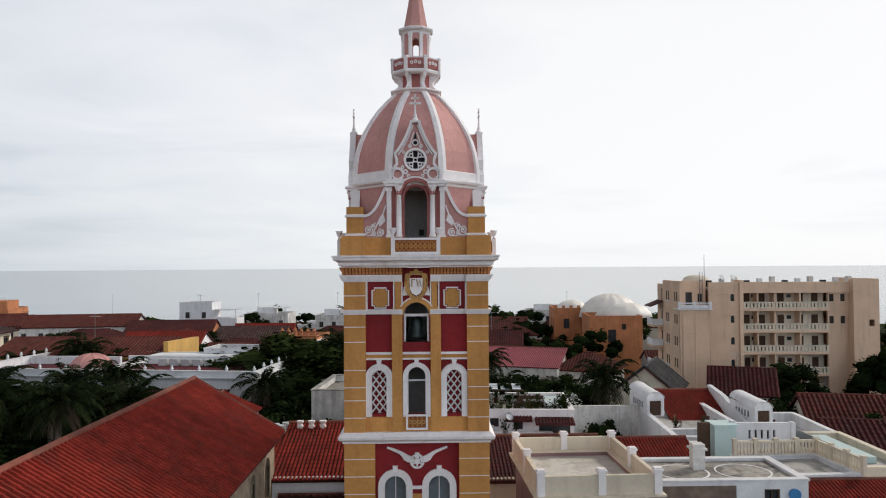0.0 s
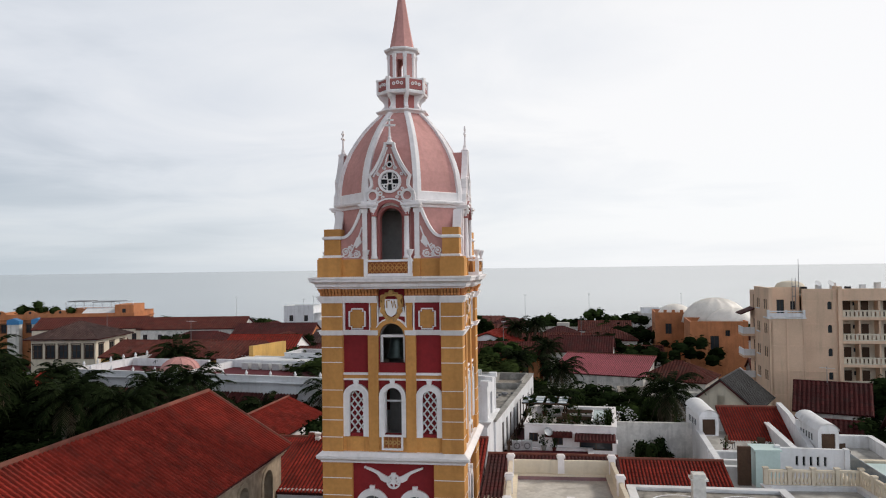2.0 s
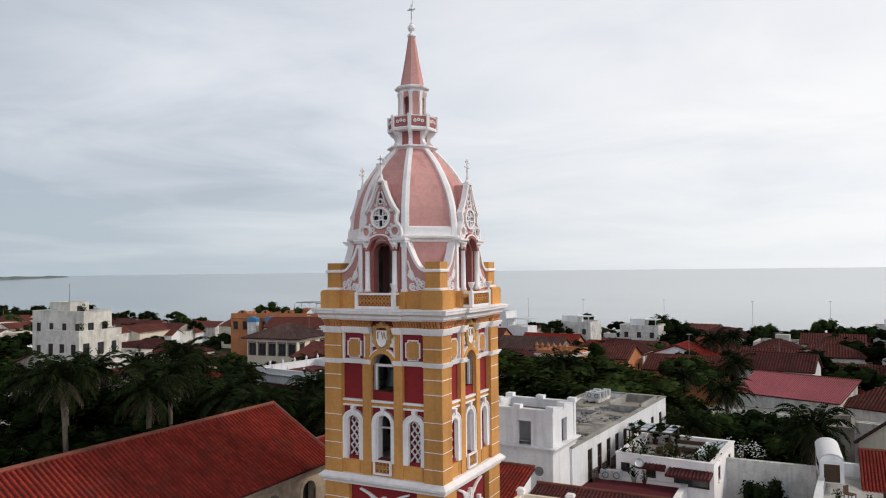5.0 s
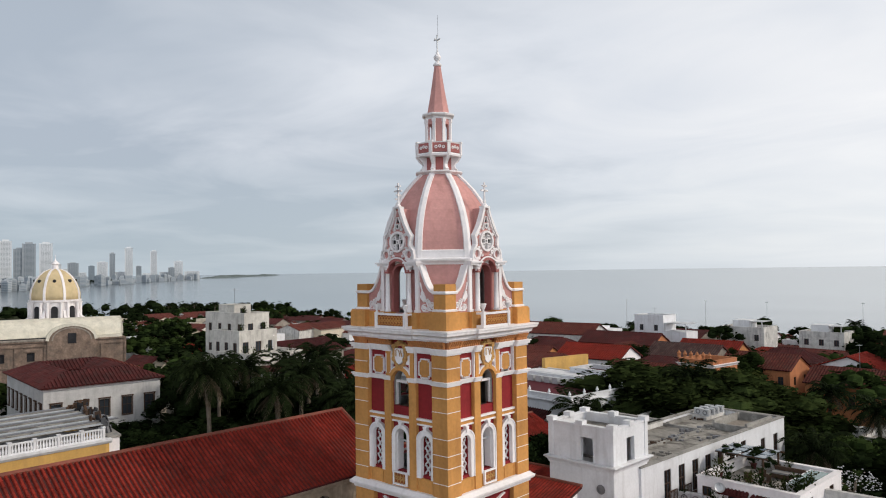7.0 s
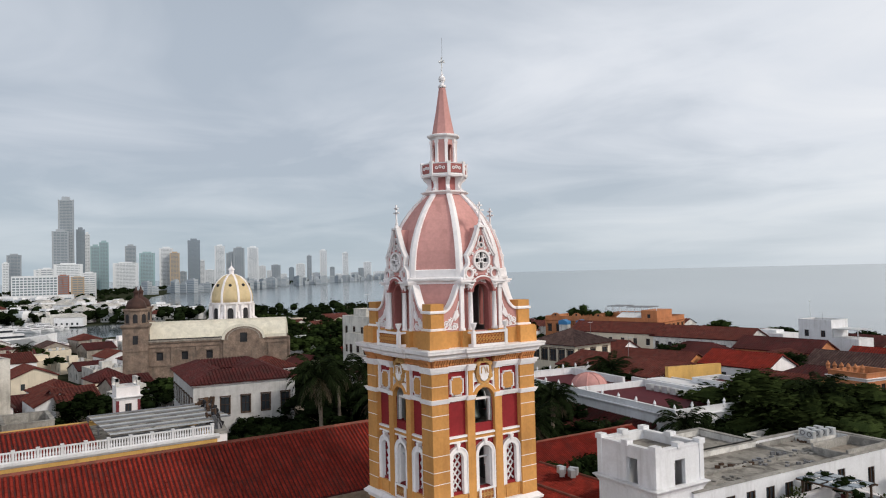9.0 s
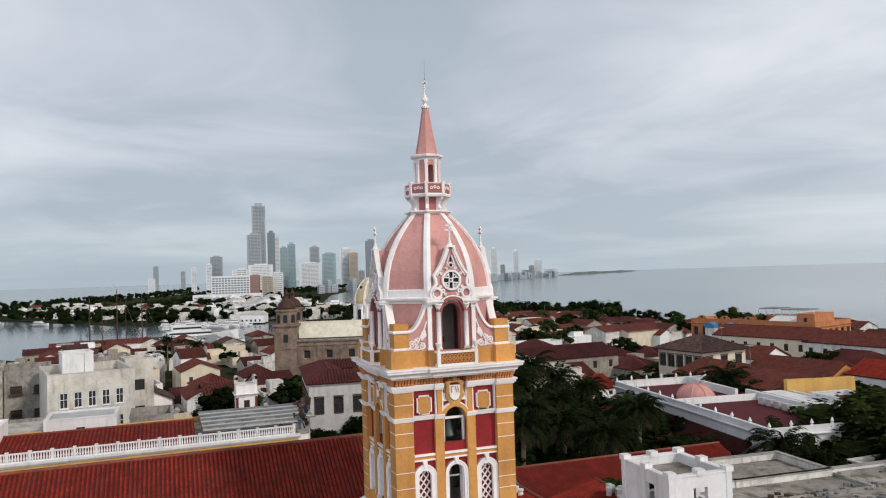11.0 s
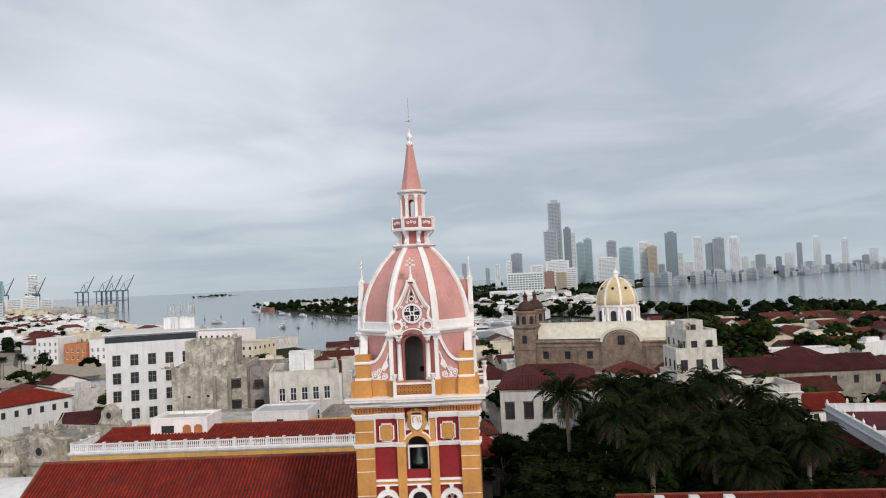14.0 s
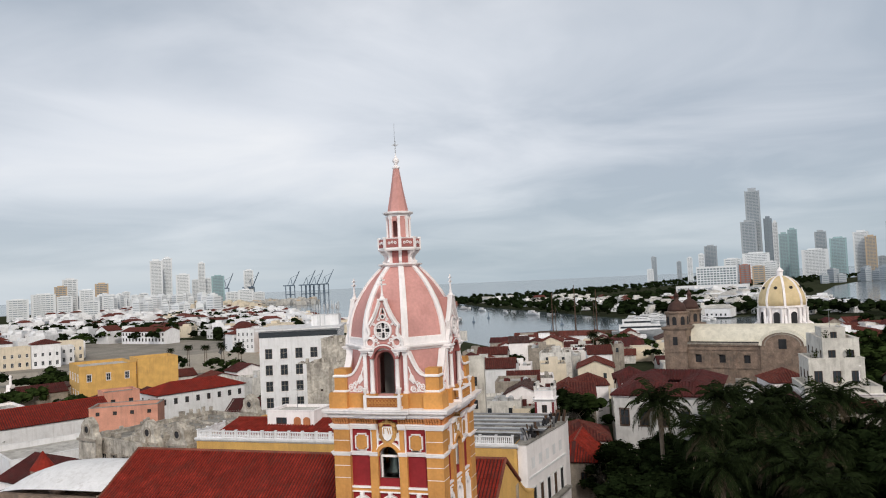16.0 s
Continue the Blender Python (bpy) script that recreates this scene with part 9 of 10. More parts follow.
def infill(x, y, w, d, h, rot, wall, kind, tile, near):
    ob = thing("town_house", {"flat": "plain rendered town house with a flat roof", "gable_x": "rendered town house with a clay tile roof", "gable_y": "rendered town house with a gabled tile roof", "hip": "town house with a hipped clay tile roof"}[kind], "house", group="town houses", m=pose(x, y, 0, 0, 0, rot))
    g = Geo()
    cols = max(2, int(w / 4.2))
    zb = h - 3.0
    holes = [(-w / 2 + w * (k + 0.5) / cols, 0.5, zb, zb + 1.7, False) for k in range(cols)] if near else []
    g.wall(-w / 2, w / 2, 0, h, -d / 2, -d / 2 + 0.3, holes)
    g.box(-w / 2, w / 2, d / 2 - 0.3, d / 2, 0, h)
    if kind == "gable_x":
        for sx in (-w / 2, w / 2 - 0.3):
            g.add([(sx, -d / 2 + 0.3, 0), (sx, d / 2 - 0.3, 0), (sx, d / 2 - 0.3, h), (sx, 0, h + 1.9), (sx, -d / 2 + 0.3, h), (sx + 0.3, -d / 2 + 0.3, 0), (sx + 0.3, d / 2 - 0.3, 0), (sx + 0.3, d / 2 - 0.3, h), (sx + 0.3, 0, h + 1.9), (sx + 0.3, -d / 2 + 0.3, h)],
                  [(4, 3, 2, 1, 0), (5, 6, 7, 8, 9), (2, 3, 8, 7), (3, 4, 9, 8)])
    else:
        g.box(-w / 2, -w / 2 + 0.3, -d / 2 + 0.3, d / 2 - 0.3, 0, h).box(w / 2 - 0.3, w / 2, -d / 2 + 0.3, d / 2 - 0.3, 0, h)
    if kind == "gable_y":
        for sy in (-d / 2, d / 2 - 0.3):
            g.slab([(-w / 2, h), (w / 2, h), (0, h + 1.9)], sy, sy + 0.3)
    part("wall", g, wall, ob)
    if near:
        for hx, hw, z0, z1, _ in holes:
            part("window", Geo().box(hx - 0.5, hx + 0.5, -d / 2 + 0.16, -d / 2 + 0.2, z0, z1).box(hx - 0.04, hx + 0.04, -d / 2 + 0.12, -d / 2 + 0.16, z0, z1), GLASS, ob)
        if rng.random() < 0.4:
            for k in range(2):
                part("side_window", Geo().box(w / 2 - 0.02, w / 2 + 0.03, -d / 4 + k * d / 2 - 0.45, -d / 4 + k * d / 2 + 0.45, zb, zb + 1.5), GLASS, ob)
    if kind == "flat":
        part("roof", Geo().box(-w / 2 + 0.3, w / 2 - 0.3, -d / 2 + 0.3, d / 2 - 0.3, h - 0.9, h - 0.7), rng.choice([ROOFGREY, ROOFPALE, ROOFPALE, ROOFRED]), ob)
        litter = Geo()
        for k in range(7):
            lx, ly, u = rng.uniform(-w * 0.4, w * 0.4), rng.uniform(-d * 0.4, d * 0.4), rng.uniform(0.3, 0.9)
            litter.box(lx - u, lx + u, ly - u * 0.6, ly + u * 0.6, h - 0.7, h - 0.7 + rng.uniform(0.3, 1.3))
        part("roof_clutter", litter, rng.choice([ROOFGREY, STEEL, TILEDARK, DIRTY]), ob, "sheds, boxes and sheets left on the roof", kind="stuff")
        if rng.random() < 0.6:
            part("roof_room", Geo().box(-1.5, 1.8, -1.2, 1.6, h - 0.7, h + 1.6), wall, ob)
        if rng.random() < 0.5:
            part("roof_tank", Geo().turned([(0.6, h - 0.7), (0.65, h + 0.3), (0.3, h + 0.7)], 8, w / 4, d / 4), STEEL, ob)
    else:
        add_roof(ob, roof_faces(w, d, h, kind, 2.1), tile, 0.55 if near else 0.9, 1.0 if near else 2.0, ridge=near)
    return ob


def free(x, y, clear):
    if any(abs(x - a) < clear and abs(y - b) < clear for a, b in TAKEN):
        return False
    if -84 < x < -22 and -4 < y < 46:  # park
        return False
    if 24 < x < 80 and 62 < y < 105:  # hotel
        return False
    if -58 < x < -12 and 38 < y < 74:
        return False
    return not (-188 < x < -146 and 8 < y < 58)


WALLS = [WHITE, PALEGREY, AGED, AGED, AGED, DIRTY, DIRTY, CREAM, PALEGREY, AGED]
TILES = [TILE, TILEOLD, TILEOLD, TILEOLD, TILEDARK, TILEDARK]
KINDS = ["gable_x", "gable_x", "gable_x", "hip", "hip", "flat"]


def district(x0, x1, y0, y1, step, rot, near, top, keep=0.86, clear=11.0):
    y = y0
    while y < y1:
        x = x0
        while x < x1:
            px, py = x + rng.uniform(-2, 2), y + rng.uniform(-2, 2)
            if rng.random() < keep and free(px, py, clear):
                infill(px, py, rng.uniform(0.7, 0.98) * step, rng.uniform(0.55, 0.8) * step, rng.uniform(0.62, 1.0) * top, rot + rng.uniform(-4, 4), rng.choice(WALLS), rng.choice(KINDS), rng.choice(TILES), near)
            x += step
        y += step * 0.95


district(-64, 32, 106, 190, 14.5, -5, True, 10.5, 0.8)
district(-150, -78, 60, 122, 14.0, 8, True, 10.5, 0.7)
district(52, 112, 30, 190, 14.5, -10, True, 10.0, 0.72)
WALLS = [BRIGHT, DIRTY, AGED, CREAM, DIRTY, AGED, WHITE, AGED, DIRTY]
TILES = [TILEOLD, TILEDARK, TILEOLD, TILEDARK, TILEBROWN, TILEOLD]
KINDS = ["flat", "flat", "flat", "gable_x", "gable_y", "hip"]
district(-250, -112, -70, 0, 13.0, 8, True, 10.5, 0.72, 9)
district(-138, -104, -16, 66, 11.5, 8, True, 11.0, 0.85, 9)
district(-318, -192, 14, 64, 14.0, 6, True, 6.0, 0.75, 8)
district(-290, -246, -60, 8, 13.0, 6, True, 4.2, 0.6, 8)
district(-180, -60, -170, -110, 15.0, -32, True, 7.5, 0.6, 14)
district(-44, -16, -100, -50, 12.0, -15, True, 10.5, 0.8, 9)


def low_quarter(boxes, wall, roof_material, seed, flat=0.35):
    """Roofs beyond counting towards the shore: walls in one mesh, roofs in another."""
    r = random.Random(seed)
    walls, tops = Geo(), Geo()
    for x0, x1, y0, y1, step, rot, top in boxes:
        y = y0
        while y < y1:
            x = x0
            while x < x1:
                px, py = x + r.uniform(-3, 3), y + r.uniform(-3, 3)
                x += step
                if r.random() < 0.56 or not free(px, py, 9):
                    continue
                w, d, h = step * r.uniform(0.7, 1.1), step * r.uniform(0.5, 0.8), top * r.uniform(0.6, 1.0)
                m = pose(px, py, 0, 0, 0, rot + r.uniform(-6, 6) + r.choice([0, 90]))
                walls.box(-w / 2, w / 2, -d / 2, d / 2, 0, h, m)
                if r.random() < flat:
                    walls.box(-w * 0.2, w * 0.25, -d * 0.3, d * 0.2, h, h + r.uniform(0.8, 2.4), m)
                    continue
                e, rise = 0.4, 1.9
                walls.add([m @ Vector(p) for p in ((-w / 2, -d / 2, h), (-w / 2, d / 2, h), (-w / 2, 0, h + rise), (w / 2, -d / 2, h), (w / 2, d / 2, h), (w / 2, 0, h + rise))], [(0, 2, 1), (3, 4, 5)])
                for s in (-1, 1):
                    n = max(3, int(w / 1.2))
                    for k in range(n):
                        xa, xb = -w / 2 - e + (w + 2 * e) * k / n, -w / 2 - e + (w + 2 * e) * (k + 1) / n
                        xm = (xa + xb) / 2
                        p = [(xa, s * (d / 2 + e), h - 0.25), (xm, s * (d / 2 + e), h - 0.05), (xb, s * (d / 2 + e), h - 0.25), (xb, 0, h + rise), (xm, 0, h + rise + 0.2), (xa, 0, h + rise)]
                        tops.add([m @ Vector(q) for q in p], [(0, 1, 4, 5), (1, 2, 3, 4)] if s < 0 else [(5, 4, 1, 0), (4, 3, 2, 1)])
            y += step * 0.9
    solid("town_walls", walls, wall, "weathered walls of low town houses near the shore", "houses", kind="stuff")
    solid("town_roofs", tops, roof_material, "clay tile roofs of low town houses near the shore", "roofs", kind="stuff")


SHORE = [(-180, 120, 186, 214, 13.0, -4, 9.5), (-330, -192, 66, 196, 14.0, 12, 9.0), (-330, -250, -60, 4, 15.0, 8, 5.0)]
low_quarter(SHORE, BRIGHT, TILEOLD, 61, 0.5)
low_quarter(SHORE, AGED, TILEDARK, 62, 0.1)
low_quarter(SHORE, DIRTY, TILEOLD, 64, 0.1)
low_quarter([(a, b, c, d, e * 1.5, f, g) for a, b, c, d, e, f, g in SHORE], CREAM, TILEOLD, 63, 0.2)

# ---- trees ----
def broadleaf(seed, height, radius, leaf, label, clumps=40, per=80, size=0.27):
    r = random.Random(seed)
    ob = thing("tree", label, "tree", group="broad-leaved trees", m=pose(0, 0, -60))
    trunk = Geo()
    trunk.smooth = True
    fork = height * 0.38
    lean = r.uniform(-0.4, 0.4)
    trunk.rod((0, 0, -0.3), (lean * 0.5, 0.1, fork * 0.5), 0.34, 0.27, 8).rod((lean * 0.5, 0.1, fork * 0.5), (lean, 0.2, fork), 0.27, 0.22, 8)
    centres = []
    for k in range(clumps):
        a = 2 * math.pi * (k * 0.618 + r.uniform(-0.06, 0.06))
        v = (k + 0.5) / clumps
        ring = radius * math.sqrt(v) * r.uniform(0.72, 1.06)
        top = height * (0.92 - 0.36 * v ** 1.5) * r.uniform(0.9, 1.06)
        centres.append((ring * math.cos(a), ring * math.sin(a), top - r.uniform(0, 1.2), r.uniform(0.75, 1.45) * radius / 5))
        if k % 4 == 0:
            trunk.rod((lean, 0.2, fork), (ring * 0.55 * math.cos(a), ring * 0.55 * math.sin(a), fork + (top - fork) * 0.6), 0.16, 0.08, 6)
            trunk.rod((ring * 0.55 * math.cos(a), ring * 0.55 * math.sin(a), fork + (top - fork) * 0.6), (ring * math.cos(a), ring * math.sin(a), top - 0.4), 0.08, 0.03, 5)
    part("trunk", trunk, BARK, ob)
    part("crown", leaf_cloud(r, centres, per, size, 0.7), leaf, ob)
    return ob


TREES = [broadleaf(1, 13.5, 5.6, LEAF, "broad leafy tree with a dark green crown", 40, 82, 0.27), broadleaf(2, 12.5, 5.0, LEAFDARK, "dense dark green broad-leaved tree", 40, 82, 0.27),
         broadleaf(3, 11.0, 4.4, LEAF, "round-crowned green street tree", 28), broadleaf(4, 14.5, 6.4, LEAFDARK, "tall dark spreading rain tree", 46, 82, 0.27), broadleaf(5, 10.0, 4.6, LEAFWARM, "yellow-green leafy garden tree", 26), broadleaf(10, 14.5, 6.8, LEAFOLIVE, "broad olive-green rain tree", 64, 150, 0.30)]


def palm(seed, height, label, fronds=26, length=3.6):
    r = random.Random(seed)
    ob = thing("palm_tree", label, "palm", group="palms", m=pose(0, 0, -60))
    trunk = Geo()
    trunk.smooth = True
    bx, by = r.uniform(-0.5, 0.5), r.uniform(-0.5, 0.5)
    pts = [(bx * (t * t), by * t * t, height * t) for t in (0, 0.25, 0.5, 0.75, 1.0)]
    trunk.loft([[(x + q * math.cos(2 * math.pi * i / 8), y + q * math.sin(2 * math.pi * i / 8), z) for i in range(8)] for (x, y, z), q in zip(pts, (0.32, 0.24, 0.21, 0.19, 0.24))])
    part("trunk", trunk, BARK, ob)
    live, dry = Geo(), Geo()
    for k in range(fronds + 11):
        dead = k >= fronds
        g = dry if dead else live
        a = 2 * math.pi * k * 0.381966 + r.uniform(-0.15, 0.15)
        up = r.uniform(-0.95, -0.4) if dead else 1.25 - 1.55 * k / fronds
        L = length * r.uniform(0.8, 1.1) * (0.75 if dead else 1)
        spine = []
        x, z, ang = 0.15, 0.0, up
        n = 8
        for i in range(n + 1):
            spine.append((x, z))
            x += math.cos(ang) * L / n
            z += math.sin(ang) * L / n
            ang -= (0.26 if not dead else 0.12) * (0.5 + i / n)
            ang = max(ang, -1.5)
        ca, sa = math.cos(a), math.sin(a)

        def at(px, side, pz):
            return (bx + px * ca - side * sa, by + px * sa + side * ca, height + 0.1 + pz)

        for i in range(n):
            (x0, z0), (x1, z1) = spine[i], spine[i + 1]
            width = L * 0.15 * math.sin(math.pi * (0.12 + 0.83 * (i + 0.5) / n))
            for q in (0.0, 0.34, 0.67):
                xa, za = x0 + (x1 - x0) * q, z0 + (z1 - z0) * q
                xb, zb = x0 + (x1 - x0) * (q + 0.19), z0 + (z1 - z0) * (q + 0.19)
                fx, fz = (x1 - x0) * 0.9, (z1 - z0) * 0.9
                for s in (-1, 1):
                    droop = width * (0.35 + 0.45 * r.random())
                    g.add([at(xa, 0, za), at(xb, 0, zb), at(xb + fx, s * width, zb + fz - droop), at(xa + fx * 0.8, s * width * 0.9, za + fz * 0.8 - droop)], [(0, 1, 2, 3)])
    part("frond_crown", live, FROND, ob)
    part("dry_frond_skirt", dry, DRYFROND, ob, "brown hanging dry fronds")
    return ob


PALMS = [palm(21, 15.0, "tall feathery palm with brown hanging fronds", 34, 3.2), palm(22, 13.0, "feather palm with drooping green fronds", 32, 3.5), palm(23, 10.5, "shorter palm with a full green crown", 28, 3.0)]
trng = random.Random(5)
STAND = []


def stand_in(x, y, top):
    """One crown of the joined town trees, as a ring of leaf clumps."""
    r = trng.uniform(3.6, 5.8)
    for k in range(13):
        a, q = 2.4 * k, r * math.sqrt((k + 0.5) / 13) * trng.uniform(0.8, 1.1)
        STAND.append((x + q * math.cos(a), y + q * math.sin(a), top - 0.9 - 0.30 * top * (q / r) ** 2 * trng.uniform(0.6, 1.2), r * trng.uniform(0.24, 0.40)))


def plant(kinds, k, x, y, top, z0=0.0, wide=1.0):
    src = kinds[k]
    if (-62 < x < -20 and y < 10.5) or (-74 < x < -53 and y < 19.5 and top > 11.6):  # the streets round the park
        return
    if -72 < x < -40 and 18 < y < 44:  # lower growth in front of the balcony house
        top = min(top, 15.2 + 0.143 * (x + 68) + (3.2 if kinds is PALMS else 0.0))
    native = (16.2, 14.4, 11.7)[k] if kinds is PALMS else (13.0, 12.0, 10.6, 14.0, 9.8, 14.0)[k]
    s = (top - z0) / native
    sw = s * wide if kinds is not PALMS else max(0.85, min(1.25, s))
    copy_thing(src, Matrix.LocRotScale((x, y, z0), Euler((0, 0, trng.uniform(0, 6.28))), (sw, sw, s)))


# the park between the nave and the palazzo
for i in range(7):
    for j in range(7):
        x, y = -72 + 7.4 * i + trng.uniform(-2, 2), 0.5 + 6.6 * j + trng.uniform(-2, 2)
        if (i + j) % 7 == 6 or (x > -28 and y > 10) or (x > -38 and y < 7):
            continue
        plant(TREES, trng.choice([1, 1, 1, 3, 3]), x, y, trng.uniform(11.5, 15.0) - 2.0 * (x < -62), wide=0.95)
for x, y, top in ((-30.1, 34.8, 17.9), (-47.3, 14.0, 21.0), (-52.5, 32.7, 20.6), (-28.1, 19.3, 18.2), (-39.1, 29.8, 17.8), (-34.0, 9.5, 17.6), (-44.0, 24.0, 19.6), (-57.0, 21.0, 19.6), (-62.0, 35.0, 18.6), (-36.0, 38.0, 17.0), (-48.5, 40.0, 17.4), (-31.5, 26.5, 17.0), (-66.0, 12.0, 16.5)):
    plant(PALMS, trng.choice([0, 0, 1]), x, y, top)
for x, y, top in ((-62, 31, 15.0), (-62, 25, 16.8), (-66, 44, 14.0), (-59, 37, 15.4), (-64, 18, 16.4), (-69, 24, 16.0), (-58, 44, 15.0), (-71, 12, 15.0), (-50, 37, 16.0), (-42, 34, 15.6), (-33, 15, 14.6)):
    plant(TREES, trng.choice([1, 3, 3]), x, y, top, wide=1.05)
for x, y, top in ((-61.0, 28.0, 19.2), (-66.5, 22.5, 18.4), (-54.0, 12.0, 18.6), (-41.0, 18.5, 19.0), (-37.0, 24.0, 18.0), (-56.0, 38.5, 18.2), (-49.0, 29.0, 19.6), (-60.0, 8.0, 17.6), (-26.5, 28.0, 16.8), (-42.0, 8.0, 18.2)):
    plant(PALMS, trng.choice([0, 1, 1]), x, y, top)
for x, y, top in ((-30.0, 11.0, 13.0), (-36.5, 10.8, 12.4), (-44.0, 10.8, 12.0), (-52.0, 10.8, 11.5), (-59.5, 12.0, 11.5), (-66.5, 14.0, 11.0)):
    plant(TREES, 1, x, y, top, wide=1.0)
# the great rain tree and its neighbours behind the turret house
for x, y, top, k in ((-15.0, 57.0, 18.2, 5), (-20.0, 59.5, 17.0, 5), (-9.5, 58.5, 17.6, 5), (-14.0, 63.0, 17.0, 5), (-6.0, 51.0, 15.0, 5), (-4.0, 62.0, 15.5, 5), (-12.0, 50.0, 14.0, 1), (2.5, 52.0, 13.4, 5), (-18.0, 49.0, 13.8, 0), (7.5, 50.5, 14.0, 0), (-5.5, 62.0, 16.0, 5), (11.5, 55.0, 13.6, 1), (15.0, 47.5, 13.8, 1), (-13.5, 38.0, 13.0, 2), (-13.6, 22.5, 14.6, 0), (13.0, 41.5, 15.0, 1), (16.5, 42.5, 14.6, 0), (12.9, 33.0, 13.8, 1), (9.5, 45.0, 13.0, 0), (-12.5, 12.5, 12.5, 0), (-36.0, 84.0, 14.5, 1), (-14.0, 85.0, 14.0, 0), (-44.0, 109.0, 15.0, 1), (-22.0, 107.0, 15.0, 0), (6.0, 106.0, 15.0, 1), (-72.0, 108.0, 15.0, 1), (-30.0, 82.0, 14.0, 5), (-27.0, 57.0, 15.5, 5), (-24.0, 50.0, 14.0, 1), (-8.0, 55.0, 17.0, 5), (39.1, 39.4, 13.0, 1), (41.6, 31.1, 12.5, 0)):
    plant(TREES, k, x, y, top, wide=1.25 if k == 5 else 0.9)
for x, y, top, k in ((18.5, 36.0, 17.2, 2), (-11.0, 57.4, 18.6, 1), (8.5, 40.5, 15.4, 2), (9.0, 63.0, 15.5, 1), (-22.0, 37.0, 14.5, 2), (-26.0, 73.0, 15.0, 1), (2.0, 68.0, 16.0, 0), (3.5, 117.0, 17.0, 0), (-1.0, 121.0, 16.5, 1), (-30.0, 78.0, 14.5, 2), (7.0, 98.0, 14.5, 2), (-53.0, 62.0, 16.0, 2), (-44.0, 60.0, 15.5, 2), (-200.0, -6.0, 14.0, 1), (-240.0, -14.0, 13.0, 1)):
    plant(PALMS, k, x, y, top)
plant(TREES, 1, 15.4, 24.5, 14.4, wide=0.42)
for x, y, top, q in ((-10.6, 21.7, 15.9, 0.5), (-7.0, 21.9, 15.2, 0.42), (-12.5, 25.6, 15.6, 0.5), (-13.0, 30.2, 15.2, 0.55), (-19.5, 43.2, 14.4, 0.6)):
    plant(TREES, 1, x, y, top, wide=q)
plant(PALMS, 1, -17.0, 42.0, 15.9)
plant(TREES, 2, 12.5, 57.0, 11.6, wide=0.9)
plant(TREES, 2, 6.0, 59.0, 12.0, wide=0.9)
plant(PALMS, 2, 17.5, 55.0, 12.6)
# trees in the yard before the tan hotel, and by the civic building
for x, y, top, k in ((44.5, 51.0, 15.3, 1), (58.0, 52.0, 16.0, 3), (-12.5, 41.5, 14.8, 3), (-6.5, 46.0, 14.6, 1)):
    plant(TREES, k, x, y, top, wide=0.85)
# street and garden trees through the town
for x0, x1, y0, y1, n, lo, hi in ((-60, 60, 75, 200, 60, 10, 15), (-160, 120, 186, 216, 40, 9, 12), (-150, -75, 60, 130, 12, 10, 12), (58, 120, 60, 160, 22, 12, 17), (-340, -190, 60, 200, 70, 10, 13), (-330, -200, -70, 10, 10, 5, 8), (-620, -400, -640, -340, 60, 7, 10), (-420, -320, -420, -330, 16, 7, 10), (-190, -160, -250, -200, 6, 5, 7), (-130, -85, -10, 60, 16, 11, 14), (-250, -60, -190, -80, 24, 7, 10), (-60, -40, 60, 74, 6, 13, 16), (-80, -55, 50, 72, 6, 11, 14)):
    for k in range(n):
        x, y = trng.uniform(x0, x1), trng.uniform(y0, y1)
        if y > 340 and x < -120:
            continue
        top = trng.uniform(lo, hi)
        if math.hypot(x, y) > 95:
            stand_in(x, y, top)
        else:
            plant(TREES, trng.choice([0, 1, 1, 2, 3, 4]), x, y, top)
for k in range(40):
    x = trng.uniform(-420, 60)
    y = 205 + 22 * trng.random() if x > -200 else 196 + 16 * trng.random()
    if k % 4 == 0:
        plant(PALMS, trng.choice([0, 1, 2]), x, y, trng.uniform(10, 13))
    else:
        stand_in(x, y, trng.uniform(7, 10))
for k in range(9):
    plant(PALMS, 2, -249 - 2.0 * k - 5 * (k % 2), -210 + 3.4 * k, 9.0 + 0.5 * (k % 3))
# white-flowering shrub
fl = broadleaf(9, 3.2, 1.6, LEAF, "white-flowering shrub beside the garden wall", 9, 60, 0.12)
bloom = Geo()
frng = random.Random(17)
for k in range(170):
    a, b, q = frng.uniform(0, 6.28), frng.uniform(0.0, 1.0), frng.uniform(0.9, 1.9)
    x, y, z, e = q * math.cos(a), q * math.sin(a), 2.1 + 1.3 * b * math.sqrt(max(0.0, 1 - (q / 2.1) ** 2)), frng.uniform(0.05, 0.1)
    bloom.add([(x - e, y, z), (x, y - e, z + 0.04), (x + e, y, z), (x, y + e, z + 0.06)], [(0, 1, 2, 3)])
part("blossom", bloom, BRIGHT, fl, "small white blossom")
fl.matrix_basis = pose(13.0, 31.5, 11.9)
# undergrowth of the park at the palms' feet, and garden trees west of the balcony house
for x, y, top in ((-25.0, 22.0, 12.6), (-31.5, 12.5, 12.8), (-37.0, 12.0, 13.6), (-34.0, 27.0, 13.0), (-27.0, 32.0, 12.4), (-43.0, 17.0, 14.6), (-40.0, 25.5, 13.8), (-47.0, 32.0, 14.6), (-32.0, 37.0, 12.6), (-24.5, 26.0, 12.0), (-29.5, 26.0, 12.6), (-38.0, 6.5, 13.2)):
    plant(TREES, trng.choice([1, 3]), x, y, top, wide=1.1)
for x, y, top, k in ((-18.5, 47.0, 15.0, 3), (-15.5, 43.8, 13.4, 1), (-43.0, 60.4, 17.0, 1)):
    plant(TREES, k, x, y, top, wide=0.8)
